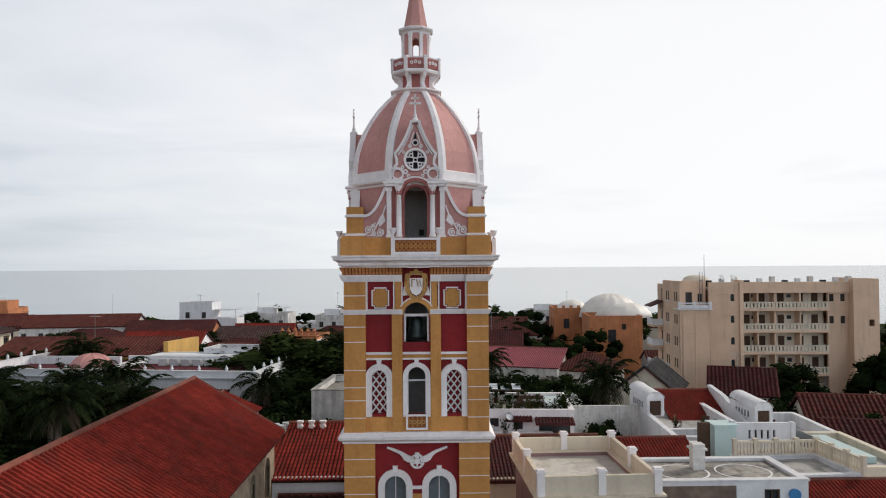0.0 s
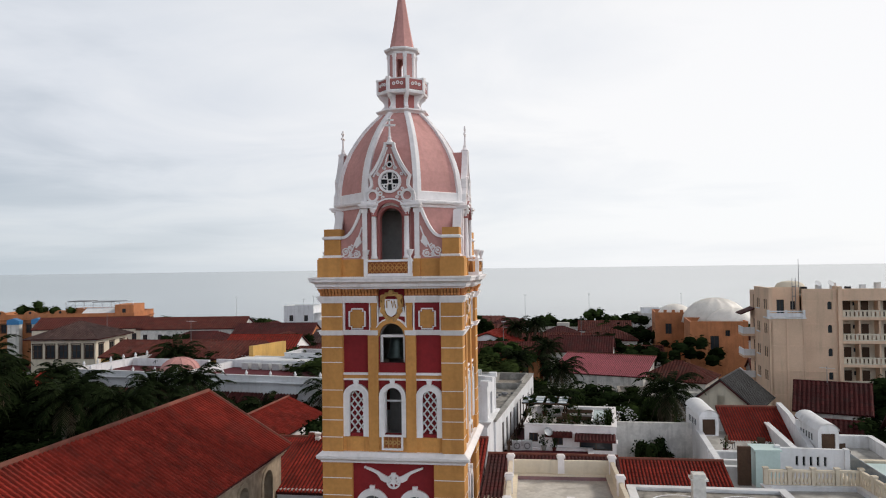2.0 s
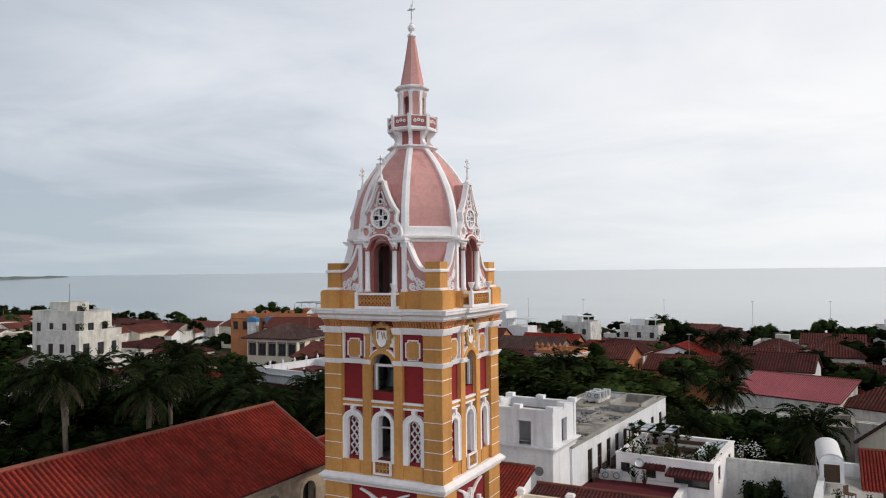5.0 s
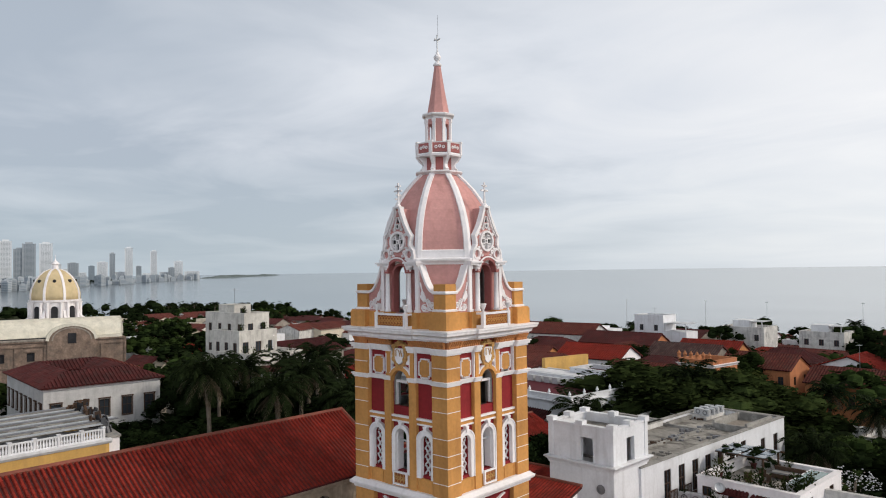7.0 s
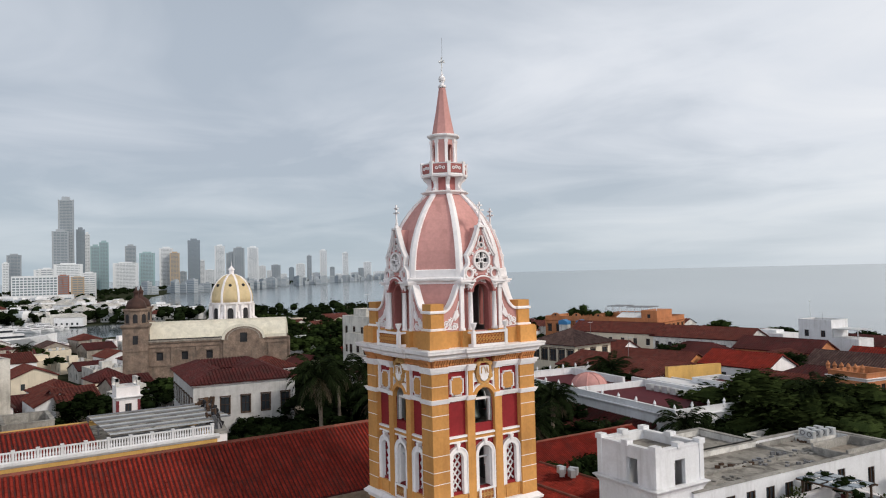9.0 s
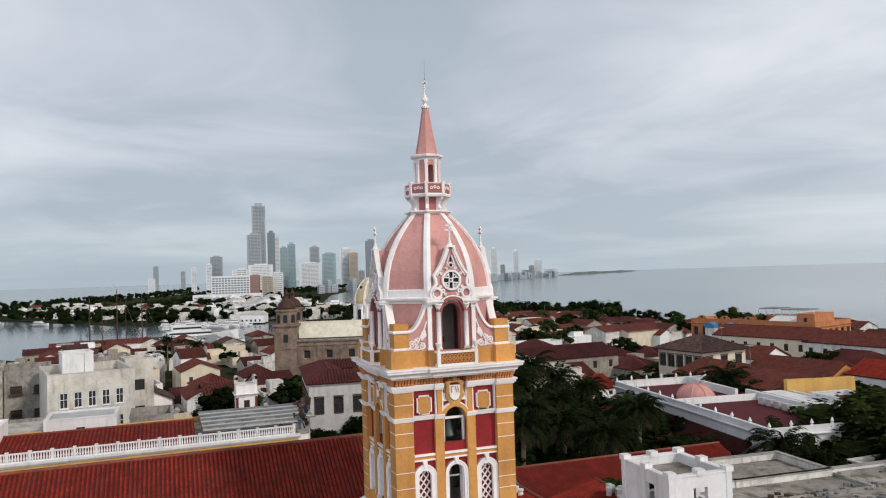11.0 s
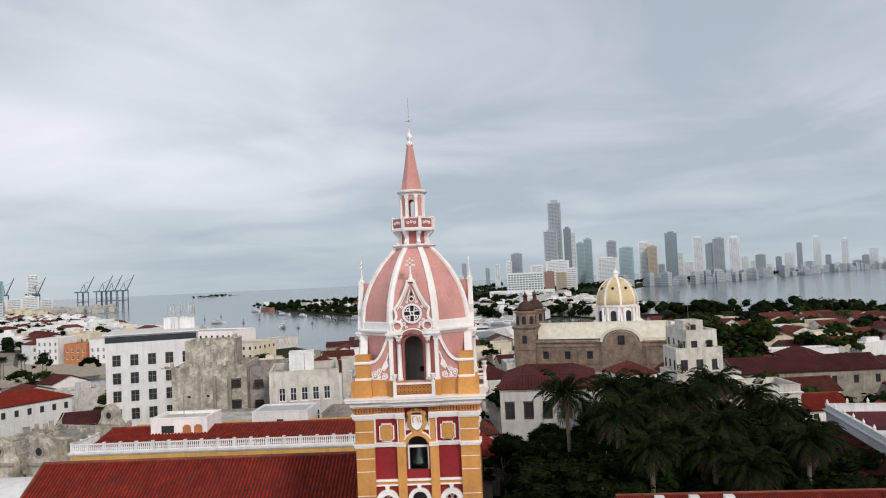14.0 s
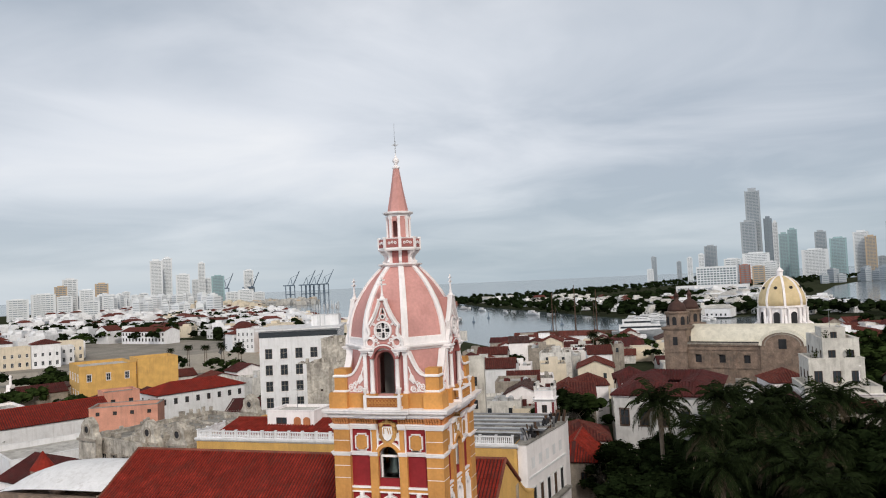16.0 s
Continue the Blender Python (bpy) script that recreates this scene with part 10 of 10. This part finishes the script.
for x, y, top in ((-20.5, 45.6, 15.2), (-45.5, 60.6, 17.6)):
    plant(PALMS, 1, x, y, top)
for k in range(18):
    stand_in(-375 - 5 * k + trng.uniform(-20, 20), -330 - 2.4 * k + trng.uniform(-45, 45), trng.uniform(8, 12))
for x, y, top in ((-88, 60, 12.5), (-82, 46, 12.0), (-92, 48, 13.0)):
    stand_in(x, y, top)
for k in range(26):
    stand_in(-128 - 4.2 * k + trng.uniform(-4, 4), 62 + 1.3 * k + trng.uniform(-14, 14), trng.uniform(11.5, 15.5))
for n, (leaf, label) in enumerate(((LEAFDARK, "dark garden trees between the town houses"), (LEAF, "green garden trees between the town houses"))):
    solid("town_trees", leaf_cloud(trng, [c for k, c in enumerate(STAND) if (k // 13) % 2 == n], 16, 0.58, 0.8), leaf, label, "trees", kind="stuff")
# remove the planting stock from the place
for ob in TREES + PALMS:
    for child in list(ob.children):
        bpy.data.objects.remove(child)
    bpy.data.objects.remove(ob)


def far_wood(name, label, rows, n, leaf, seed):
    """Clumped woods far off, along a line of (x, y, half width)."""
    r = random.Random(seed)
    centres = []
    for (xa, ya, wa), (xb, yb, wb) in zip(rows, rows[1:]):
        for k in range(n):
            t = r.random()
            w = wa + (wb - wa) * t
            s = r.uniform(2.5, 5.5)
            centres.append((xa + (xb - xa) * t + r.uniform(-w, w), ya + (yb - ya) * t + r.uniform(-w, w), r.uniform(3.0, 8.5), s))
    return solid(name, leaf_cloud(r, centres, 24, 1.2, 0.8), leaf, label, "woods", kind="stuff")


far_wood("far_trees", "dark shoreline trees across the bay", [(-1080, -330, 14), (-850, -185, 25), (-660, -70, 30), (-556, 10, 20), (-560, 70, 20), (-520, 125, 35), (-440, 200, 40), (-370, 250, 20)], 62, LEAFDARK, 31)
far_wood("far_trees", "dark trees along the far shore", [(-800, -20, 60), (-1050, 60, 60), (-1400, 160, 60), (-1850, 380, 50), (-2200, 700, 40), (-2500, 1010, 30), (-2800, 1400, 30)], 170, LEAFDARK, 32)
far_wood("far_trees", "wooded hill behind the old town", [(-420, -260, 40), (-560, -400, 60), (-760, -560, 70), (-1100, -820, 80), (-1400, -1060, 90)], 110, LEAFDARK, 33)
far_wood("far_trees", "garden trees among the low houses by the canal", [(-620, -720, 50), (-540, -520, 45), (-480, -380, 35), (-640, -440, 50), (-900, -620, 60)], 150, LEAFDARK, 35)
far_wood("far_trees", "trees over the peninsula houses", [(-1050, -290, 20), (-800, -110, 60), (-620, 10, 70), (-760, 80, 60), (-1000, 110, 70)], 60, LEAFDARK, 36)
far_wood("far_trees", "dark woods across the far peninsula", [(-1150, -300, 12), (-1250, -190, 20), (-1450, -130, 25), (-1700, -40, 30), (-2300, 30, 20), (-2840, 90, 25)], 60, LEAFDARK, 37)
far_wood("far_trees", "trees among the far peninsula roofs", [(-900, -130, 40), (-1100, -150, 50), (-1400, -80, 50), (-1700, 60, 70), (-2000, 250, 120)], 50, LEAFDARK, 38)
far_wood("far_trees", "low woods on the bay island", [(-2800, -1120, 30), (-3100, -1080, 40), (-3500, -1280, 40)], 40, LEAFDARK, 34)
hd = Geo()
hd.smooth = True
rows = []
for i in range(31):
    t = i / 30
    x, y = -2900 - 650 * t, 1640 + 960 * t
    hgt = 2 + 17 * min(1.0, t * 6 + 0.2) * (1.0 if t < 0.7 else max(0.0, (1 - t) / 0.3)) ** 0.7 * (0.82 + 0.18 * math.sin(13 * t) * math.cos(29 * t))
    rows.append([(x + 40, y - 40, -0.5), (x + 10, y - 10, hgt * 0.6), (x - 30, y + 30, hgt), (x - 120, y + 120, hgt * 0.9), (x - 200, y + 200, -0.5)])
hd.loft(rows, closed=False, caps=False)
solid("far_hill", hd, HAZESCRUB, "low wooded headland far over the water", "hill", kind="structure")


# ---- far quarters: low houses beyond counting ----
def far_quarter(name, label, boxes, roofs, material, roofmat, seed):
    r = random.Random(seed)
    walls, tops, holes = Geo(), Geo(), Geo()
    for x0, x1, y0, y1, n, lo, hi, skew in boxes:
        for _ in range(n):
            x = r.uniform(x0, x1)
            y = r.uniform(y0, y1) + skew * (x - x0)
            w, d, h = r.uniform(9, 20), r.uniform(8, 14), r.uniform(lo, hi)
            m = pose(x, y, 0, 0, 0, r.uniform(0, 90))
            walls.box(-w / 2, w / 2, -d / 2, d / 2, 0, h, m)
            for f in range(int(h / 3.4) if roofs == 0.0 else 0):
                tops.box(-w * 0.42, w * 0.42, -d / 2 - 0.15, d / 2 + 0.15, 3.4 * f + 1.2, 3.4 * f + 2.5, m)
                tops.box(-w / 2 - 0.15, w / 2 + 0.15, -d * 0.4, d * 0.4, 3.4 * f + 1.2, 3.4 * f + 2.5, m)
            for f in range(int((h - 1) / 3.2) if 0 < roofs else 0):
                for q in range(int(w / 3.2)):
                    wx = -w / 2 + 1.6 + 3.2 * q
                    holes.box(wx - 0.6, wx + 0.6, -d / 2 - 0.06, d / 2 + 0.06, 3.2 * f + 1.0, 3.2 * f + 2.6, m)
            if r.random() < roofs:
                k = len(tops.v)
                tops.add([m @ Vector(p) for p in ((-w / 2 - 0.4, -d / 2 - 0.4, h), (w / 2 + 0.4, -d / 2 - 0.4, h), (w / 2 + 0.4, d / 2 + 0.4, h), (-w / 2 - 0.4, d / 2 + 0.4, h), (-w / 2 + 2, 0, h + 2.6), (w / 2 - 2, 0, h + 2.6))], [(0, 1, 5, 4), (2, 3, 4, 5), (1, 2, 5), (3, 0, 4)])
            else:
                walls.box(-w / 4, w / 4, -d / 4, d / 4, h, h + 1.8, m)
    solid(name, walls, material, label + ", walls", "houses", kind="stuff")
    if holes.v:
        solid(name + "_windows", holes, GLASS, label + ", dark windows", "windows", kind="stuff")
    solid(name + "_roofs", tops, roofmat, label + ", roofs", "roofs", kind="stuff")


far_quarter("far_houses", "pale low houses beyond the canal", [(-1000, -450, -790, -615, 260, 5, 10, 0.785), (-1300, -480, -1250, -1040, 240, 5, 12, 0.785)], 0.10, BRIGHT, TILEOLD, 41)
far_quarter("far_houses", "ochre and grey low houses beyond the canal", [(-1000, -440, -800, -620, 100, 5, 9, 0.785), (-1500, -900, -1200, -1010, 140, 6, 14, 0.785)], 0.16, CREAM, TILEDARK, 42)
far_quarter("far_houses", "white low town houses behind the hall", [(-640, -420, -560, -330, 70, 6, 11, 0.3), (-420, -300, -520, -400, 22, 6, 11, 0.3)], 0.22, BRIGHT, TILEOLD, 52)
far_quarter("far_houses", "low harbour houses on the far peninsula", [(-1040, -600, -280, -225, 55, 4, 8, 0.58), (-800, -520, -10, 110, 60, 4, 9, 0.1), (-1000, -640, 30, 110, 40, 5, 12, 0.1)], 0.4, BRIGHT, ROOFPALE, 43)
far_quarter("shore_blocks", "pale mid-rise blocks along the far shore", [(-2860, -1390, 1520, 1640, 100, 8, 28, -0.87)], 0.0, TOWERGREY, TOWERBAND, 47)
far_quarter("far_houses", "white harbour houses among the peninsula trees", [(-820, -520, -40, 110, 40, 5, 8, 0.1), (-1060, -760, -230, -150, 30, 5, 8, 0.5)], 0.3, DIRTY, TILEOLD, 48)
far_quarter("far_blocks", "white mid-rise blocks before the southern towers", [(-1250, -850, -1060, -900, 60, 14, 34, 0.785), (-1500, -1050, -1500, -1300, 60, 16, 40, 0.785)], 0.0, TOWERWHITE, TOWERGREY, 49)
far_quarter("far_sheds", "harbour sheds and container yards", [(-1650, -1250, -1050, -850, 90, 5, 10, 0.5)], 0.1, ROOFPALE, TOWERTAN, 44)


# ---- skyline ----
def highrise(x, y, w, h, rot, material):
    ob = thing("highrise", {"TOWERGREY": "grey concrete high-rise tower", "TOWERDARK": "dark glazed high-rise tower", "TOWERWHITE": "white balconied high-rise tower", "TOWERTEAL": "teal glazed high-rise tower", "TOWERTAN": "tan rendered high-rise tower", "TOWERRED": "brick-red apartment tower"}[
        [k for k, v in (("TOWERGREY", TOWERGREY), ("TOWERDARK", TOWERDARK), ("TOWERWHITE", TOWERWHITE), ("TOWERTEAL", TOWERTEAL), ("TOWERTAN", TOWERTAN), ("TOWERRED", TOWERRED)) if v is material][0]] + " on the far shore", "high-rise", group="skyline towers", m=pose(x, y, 0, 0, 0, rot + 180))
    d = min(w, 26)
    part("shaft", Geo().box(-d / 2, d / 2, -w / 2, w / 2, 0, h * 0.965).box(-d * 0.3, d * 0.3, -w * 0.28, w * 0.28, h * 0.965, h), material, ob)
    floors = max(3, int(h / 3.6))
    glass, fins = Geo(), Geo()
    for k in range(floors):
        z = (k + 0.35) * h * 0.955 / floors
        glass.box(d / 2 - 0.1, d / 2 + 0.25, -w * 0.40, w * 0.40, z, z + h * (0.26 if material is TOWERWHITE else 0.48) / floors)
        glass.box(-d * 0.36, d * 0.36, w / 2 - 0.1, w / 2 + 0.25, z, z + h * 0.36 / floors)
        glass.box(-d * 0.36, d * 0.36, -w / 2 - 0.25, -w / 2 + 0.1, z, z + h * 0.36 / floors)
    part("window_band", glass, TOWERBAND, ob, kind="stuff")
    n = max(2, int(w / 7))
    for k in range(n + 1):
        yy = -w / 2 + w * k / n
        fins.box(d / 2, d / 2 + 0.9, yy - 0.5, yy + 0.5, 0, h * 0.97)
    part("facade_relief", fins, material, ob, kind="stuff")
    return ob


highrise(-1852, 208, 32, 223, 173, TOWERGREY)
highrise(-1833, 194, 34, 147, 173, TOWERGREY)
highrise(-1897, 244, 18, 156, 172, TOWERDARK)
highrise(-1935, 264, 11, 147, 172, TOWERWHITE)
highrise(-1942, 283, 21, 117, 171, TOWERTEAL)
highrise(-1989, 310, 21, 129, 171, TOWERTEAL)
highrise(-1702, 193, 54, 67, 173, TOWERWHITE)
highrise(-1757, 151, 34, 57, 174, TOWERWHITE)
highrise(-1763, 82, 12, 72, 177, TOWERWHITE)
highrise(-1882, 341, 56, 72, 169, TOWERWHITE)
highrise(-2007, 377, 26, 120, 169, TOWERGREY)
highrise(-1921, 399, 36, 98, 168, TOWERTEAL)
highrise(-2038, 474, 34, 115, 166, TOWERWHITE)
highrise(-2014, 490, 24, 101, 166, TOWERTAN)
highrise(-2079, 529, 18, 49, 165, TOWERGREY)
highrise(-2083, 560, 32, 140, 165, TOWERDARK)
highrise(-2164, 606, 14, 82, 164, TOWERWHITE)
highrise(-2243, 652, 28, 54, 163, TOWERWHITE)
highrise(-2243, 683, 29, 130, 163, TOWERWHITE)
highrise(-2340, 751, 32, 111, 162, TOWERGREY)
highrise(-2330, 773, 34, 127, 161, TOWERGREY)
highrise(-2438, 859, 36, 133, 160, TOWERWHITE)
highrise(-2436, 891, 23, 66, 160, TOWERWHITE)
highrise(-2506, 942, 16, 50, 159, TOWERWHITE)
highrise(-2574, 994, 33, 71, 159, TOWERGREY)
highrise(-2566, 1022, 23, 37, 158, TOWERWHITE)
highrise(-2636, 1081, 19, 61, 158, TOWERDARK)
highrise(-2622, 1113, 34, 75, 157, TOWERWHITE)
highrise(-2681, 1175, 18, 109, 156, TOWERGREY)
highrise(-2736, 1228, 32, 39, 156, TOWERWHITE)
highrise(-2708, 1249, 27, 132, 155, TOWERWHITE)
highrise(-2767, 1316, 19, 61, 154, TOWERGREY)
highrise(-2739, 1333, 28, 32, 154, TOWERWHITE)
highrise(-2788, 1388, 24, 123, 153, TOWERWHITE)
highrise(-2845, 1459, 34, 36, 153, TOWERWHITE)
highrise(-2815, 1477, 24, 55, 152, TOWERGREY)
highrise(-2862, 1533, 35, 82, 152, TOWERWHITE)
highrise(-2846, 1586, 60, 38, 151, TOWERWHITE)
highrise(-2556, -56, 20, 44, -178, TOWERWHITE)
highrise(-2656, -44, 17, 88, -179, TOWERGREY)
highrise(-2357, 37, 13, 64, 179, TOWERGREY)
highrise(-2356, 69, 15, 75, 179, TOWERWHITE)
highrise(-2055, 117, 31, 99, 177, TOWERGREY)
highrise(-1441, -1170, 27, 119, -141, TOWERWHITE)
highrise(-1496, -1181, 21, 126, -142, TOWERWHITE)
highrise(-1438, -1093, 30, 81, -143, TOWERWHITE)
highrise(-1576, -1158, 17, 69, -144, TOWERWHITE)
highrise(-1544, -1116, 16, 111, -144, TOWERWHITE)
highrise(-1594, -1133, 15, 71, -145, TOWERWHITE)
highrise(-1443, -1000, 28, 73, -146, TOWERTEAL)
highrise(-1419, -946, 27, 33, -147, TOWERWHITE)
highrise(-1435, -921, 32, 37, -148, TOWERWHITE)
highrise(-1650, -1048, 24, 89, -148, TOWERWHITE)
highrise(-1494, -922, 23, 30, -149, TOWERWHITE)
highrise(-1092, -1112, 21, 59, -135, TOWERTAN)
highrise(-1139, -1135, 27, 74, -136, TOWERWHITE)
highrise(-1001, -1061, 38, 45, -134, TOWERWHITE)
highrise(-954, -967, 23, 39, -135, TOWERWHITE)
highrise(-1123, -1079, 26, 51, -137, TOWERWHITE)
highrise(-1178, -1093, 24, 63, -138, TOWERTAN)
highrise(-1076, -983, 25, 38, -138, TOWERWHITE)
highrise(-904, -1014, 31, 37, -133, TOWERWHITE)
highrise(-1322, -1157, 16, 44, -139, TOWERWHITE)
highrise(-1334, -1143, 16, 36, -140, TOWERWHITE)
highrise(-1384, -1161, 19, 39, -140, TOWERWHITE)
highrise(-908, -870, 25, 29, -137, TOWERWHITE)
slab = house("slab_hotel", "long white slab hotel with a grid of balconies", -1112, 78, 16, 56, 37, rot=-4, wall=TOWERWHITE, roof="flat", parapet=1.0, category="hotel")
for r in range(8):
    # dark boxes on the wall stand in for the balconies' shade
    cells = Geo()
    for k in range(12):
        cells.box(7.9, 8.2, -26.4 + 4.5 * k, -23.0 + 4.5 * k, 8 + 3.6 * r, 10.2 + 3.6 * r)
    part("balcony", cells, TOWERBAND, slab, "row of balconies drawn as dark boxes", kind="stuff")
hall = house("harbour_hall", "long low white harbour hall", -1000, 66, 26, 90, 12, rot=-10, wall=BRIGHT, roof="flat", parapet=1.0, roofmat=ROOFPALE, category="hall")
for r in range(2):
    part("window_band", Geo().box(12.9, 13.15, -43, 43, 3.6 + 4.2 * r, 5.2 + 4.2 * r), TOWERBAND, hall, "long window band", kind="stuff")
for x, y, w, h, mm in ((-1257, 130, 16, 40, TOWERRED), (-1254, 150, 18, 37, TOWERTAN), (-1290, 172, 20, 44, TOWERWHITE), (-1300, 112, 20, 52, TOWERWHITE)):
    highrise(x, y, w, h, 174, mm)


def crane(x, y, rot):
    ob = thing("harbour_crane", "blue-grey ship-to-shore container crane with raised boom", "crane", group="harbour cranes", m=pose(x, y, 0, 0, 0, rot))
    for sx in (-9, 9):
        for sy in (-8, 8):
            part("leg", Geo().box(sx - 0.9, sx + 0.9, sy - 0.9, sy + 0.9, 0, 42), CRANE, ob)
        part("cross_beam", Geo().box(sx - 0.8, sx + 0.8, -8, 8, 16, 18), CRANE, ob)
    part("portal_beam", Geo().box(-24, 14, -3, 3, 40, 43), CRANE, ob)
    part("apex_frame", Geo().rod((8, 0, 43), (4, 0, 62), 0.9, 0.7, 6).rod((-8, 0, 43), (4, 0, 62), 0.7, 0.5, 6), CRANE, ob)
    part("boom", Geo().rod((12, 0, 43), (36, 0, 80), 1.4, 0.9, 6), CRANE, ob)
    part("stay", Geo().rod((4, 0, 62), (30, 0, 71), 0.35, 0.35, 5), CRANE, ob)


for k, (x, y) in enumerate(((-1755, -985), (-1770, -945), (-1778, -925), (-1790, -900), (-1640, -1040), (-1600, -1090))):
    crane(x, y, 75)


# ---- boats and harbour ----
def motor_yacht(x, y, s, rot):
    ob = thing("motor_yacht", "white motor yacht moored in the bay", "boat", group="yachts", m=pose(x, y, -0.8, 0, 0, rot) @ Matrix.Scale(s, 4))
    hull = Geo()
    hull.loft([[(px, -b, z1), (px, 0, -0.3), (px, b, z1)] for px, b, z1 in ((-10, 2.4, 1.8), (-4, 2.7, 1.9), (4, 2.3, 2.2), (8, 1.2, 2.7), (10.5, 0.05, 3.1))])
    part("hull", hull, BRIGHT, ob)
    part("deck_house", Geo().box(-8, 3, -2.0, 2.0, 1.9, 3.4).box(-7, 0.5, -1.7, 1.7, 3.4, 4.8), BRIGHT, ob)
    part("window_strip", Geo().box(-7.6, 3.05, -2.03, 2.03, 2.5, 3.0).box(-6.6, 0.55, -1.73, 1.73, 3.9, 4.4), GLASS, ob)
    return ob


motor_yacht(-378, 2, 2.0, 95)
for k in range(34):
    motor_yacht(-478 - 60 * trng.random(), -18 + 62 * trng.random() * 0.9, trng.uniform(0.4, 0.9), trng.uniform(60, 120))
for x, y in ((-700, -150), (-760, -190), (-830, -230), (-980, -310), (-560, -160), (-600, -240), (-640, -110), (-690, -260)):
    motor_yacht(x, y, trng.uniform(0.5, 1.0), trng.uniform(0, 180))
cs = thing("cargo_ship", "red-hulled cargo ship across the bay", "ship", m=pose(-1010, -300, -0.8, 0, 0, 30))
part("hull", Geo().prism([(-28, -5), (22, -5), (30, 0), (22, 5), (-28, 5)], 0, 5), TOWERRED, cs)
part("bridge", Geo().box(-24, -14, -4, 4, 5, 13), BRIGHT, cs)
ts = thing("tall_ship", "three-masted sailing ship at the quay", "ship", m=pose(-379, -38, -0.8, 0, 0, 88))
part("hull", Geo().prism([(-22, -3.5), (14, -3.5), (24, 0), (14, 3.5), (-22, 3.5)], 0, 4.0), WOOD, ts)
for k, h in ((-13, 26), (0, 30), (12, 27)):
    part("mast", Geo().rod((k, 0, 3.0), (k, 0, h), 0.4, 0.2, 6), WOOD, ts)
    part("yard", Geo().rod((k, -5, h * 0.6), (k, 5, h * 0.6), 0.18, 0.18, 5), WOOD, ts)
for k in range(9):
    by = thing("channel_buoy", "dark channel buoy in the bay", "buoy", group="channel buoys", m=pose(-430 - 60 * k, -60 - 42 * k + 40 * (k % 2), -0.8))
    part("float", Geo().turned([(1.2, 0), (1.2, 1.0), (0.3, 1.4), (0.25, 4.0), (0.5, 4.2), (0.1, 5.0)], 8), CRANE, by)


# ---- sailing ship at the quay, light masts on the shore ----
ship = thing("sailing_ship", "dark three-masted sailing ship moored in the bay", "sailing ship", m=pose(-330.0, -32.5, 0, 0, 0, 95))
part("hull", Geo().loft([[(x, -w, 0.2), (x, w, 0.2), (x, w * 1.15, h), (x, -w * 1.15, h)] for x, w, h in ((-17, 1.2, 3.2), (-14, 2.6, 2.6), (0, 3.2, 2.2), (12, 2.4, 2.6), (18, 0.3, 3.4))]), TOWERDARK, ship)
part("deck_house", Geo().box(-12, -6, -1.4, 1.4, 2.4, 4.6), WOOD, ship)
for x, h in ((-9, 20), (1, 24), (10, 22)):
    ms = part("mast", Geo().rod((x, 0, 2.2), (x, 0, h), 0.24, 0.1, 6), WOOD, ship)
    part("yard", Geo().rod((x, -3.6, h * 0.62), (x, 3.6, h * 0.62), 0.1, 0.1, 5), WOOD, ms)
    part("stay", Geo().rod((x, 0, h * 0.95), (x + 7, 0, 2.6), 0.04, 0.04, 4), IRON, ms)
for k, (x, y) in enumerate(((-70, 268), (-38, 274), (-4, 266), (22, 272), (58, 268), (-96, 272), (-128, 264))):
    lm = thing("light_mast", "tall thin light mast on the seafront", "light mast", group="seafront light masts", m=pose(x, y, 0, 0, 0, 15 * k))
    part("pole", Geo().rod((0, 0, 0), (0, 0, 16), 0.14, 0.07, 6), STEEL, lm)
    part("head", Geo().box(-0.6, 0.6, -0.15, 0.15, 15.9, 16.15), STEEL, lm)
# ---- aerials on the roofs ----
arng = random.Random(91)
for x, y, z in ((-53.0, 136.0, 18.8), (-70.0, 82.0, 19.0), (-46.0, 66.0, 17.3), (-81.0, 38.4, 25.4), (-48.0, -34.0, 18.9), (-75.0, -25.0, 20.5), (-2.0, 103.0, 14.1), (12.6, 104.0, 15.1), (37.0, 49.0, 14.8), (58.0, 66.0, 11.5)):
    an = thing("roof_aerial", "thin metal television aerial on a roof", "aerial", group="roof aerials", m=pose(x, y, z - 0.6, 0, 0, arng.uniform(0, 180)))
    h = arng.uniform(2.2, 4.2)
    part("pole", Geo().rod((0, 0, 0), (0, 0, h), 0.045, 0.03, 5), IRON, an)
    part("boom", Geo().rod((-0.8, 0, h - 0.2), (0.8, 0, h - 0.2), 0.025, 0.025, 4), STEEL, an)
    for k in range(5):
        part("element", Geo().rod((-0.7 + 0.33 * k, -0.4, h - 0.2), (-0.7 + 0.33 * k, 0.4, h - 0.2), 0.018, 0.018, 4), STEEL, an)

# ---- the nave tiles nearest to the tower, one by one ----
for p in NAVE_TILES:
    part("tile", tile_data, TILE, nroof, "", Matrix.Translation(p))
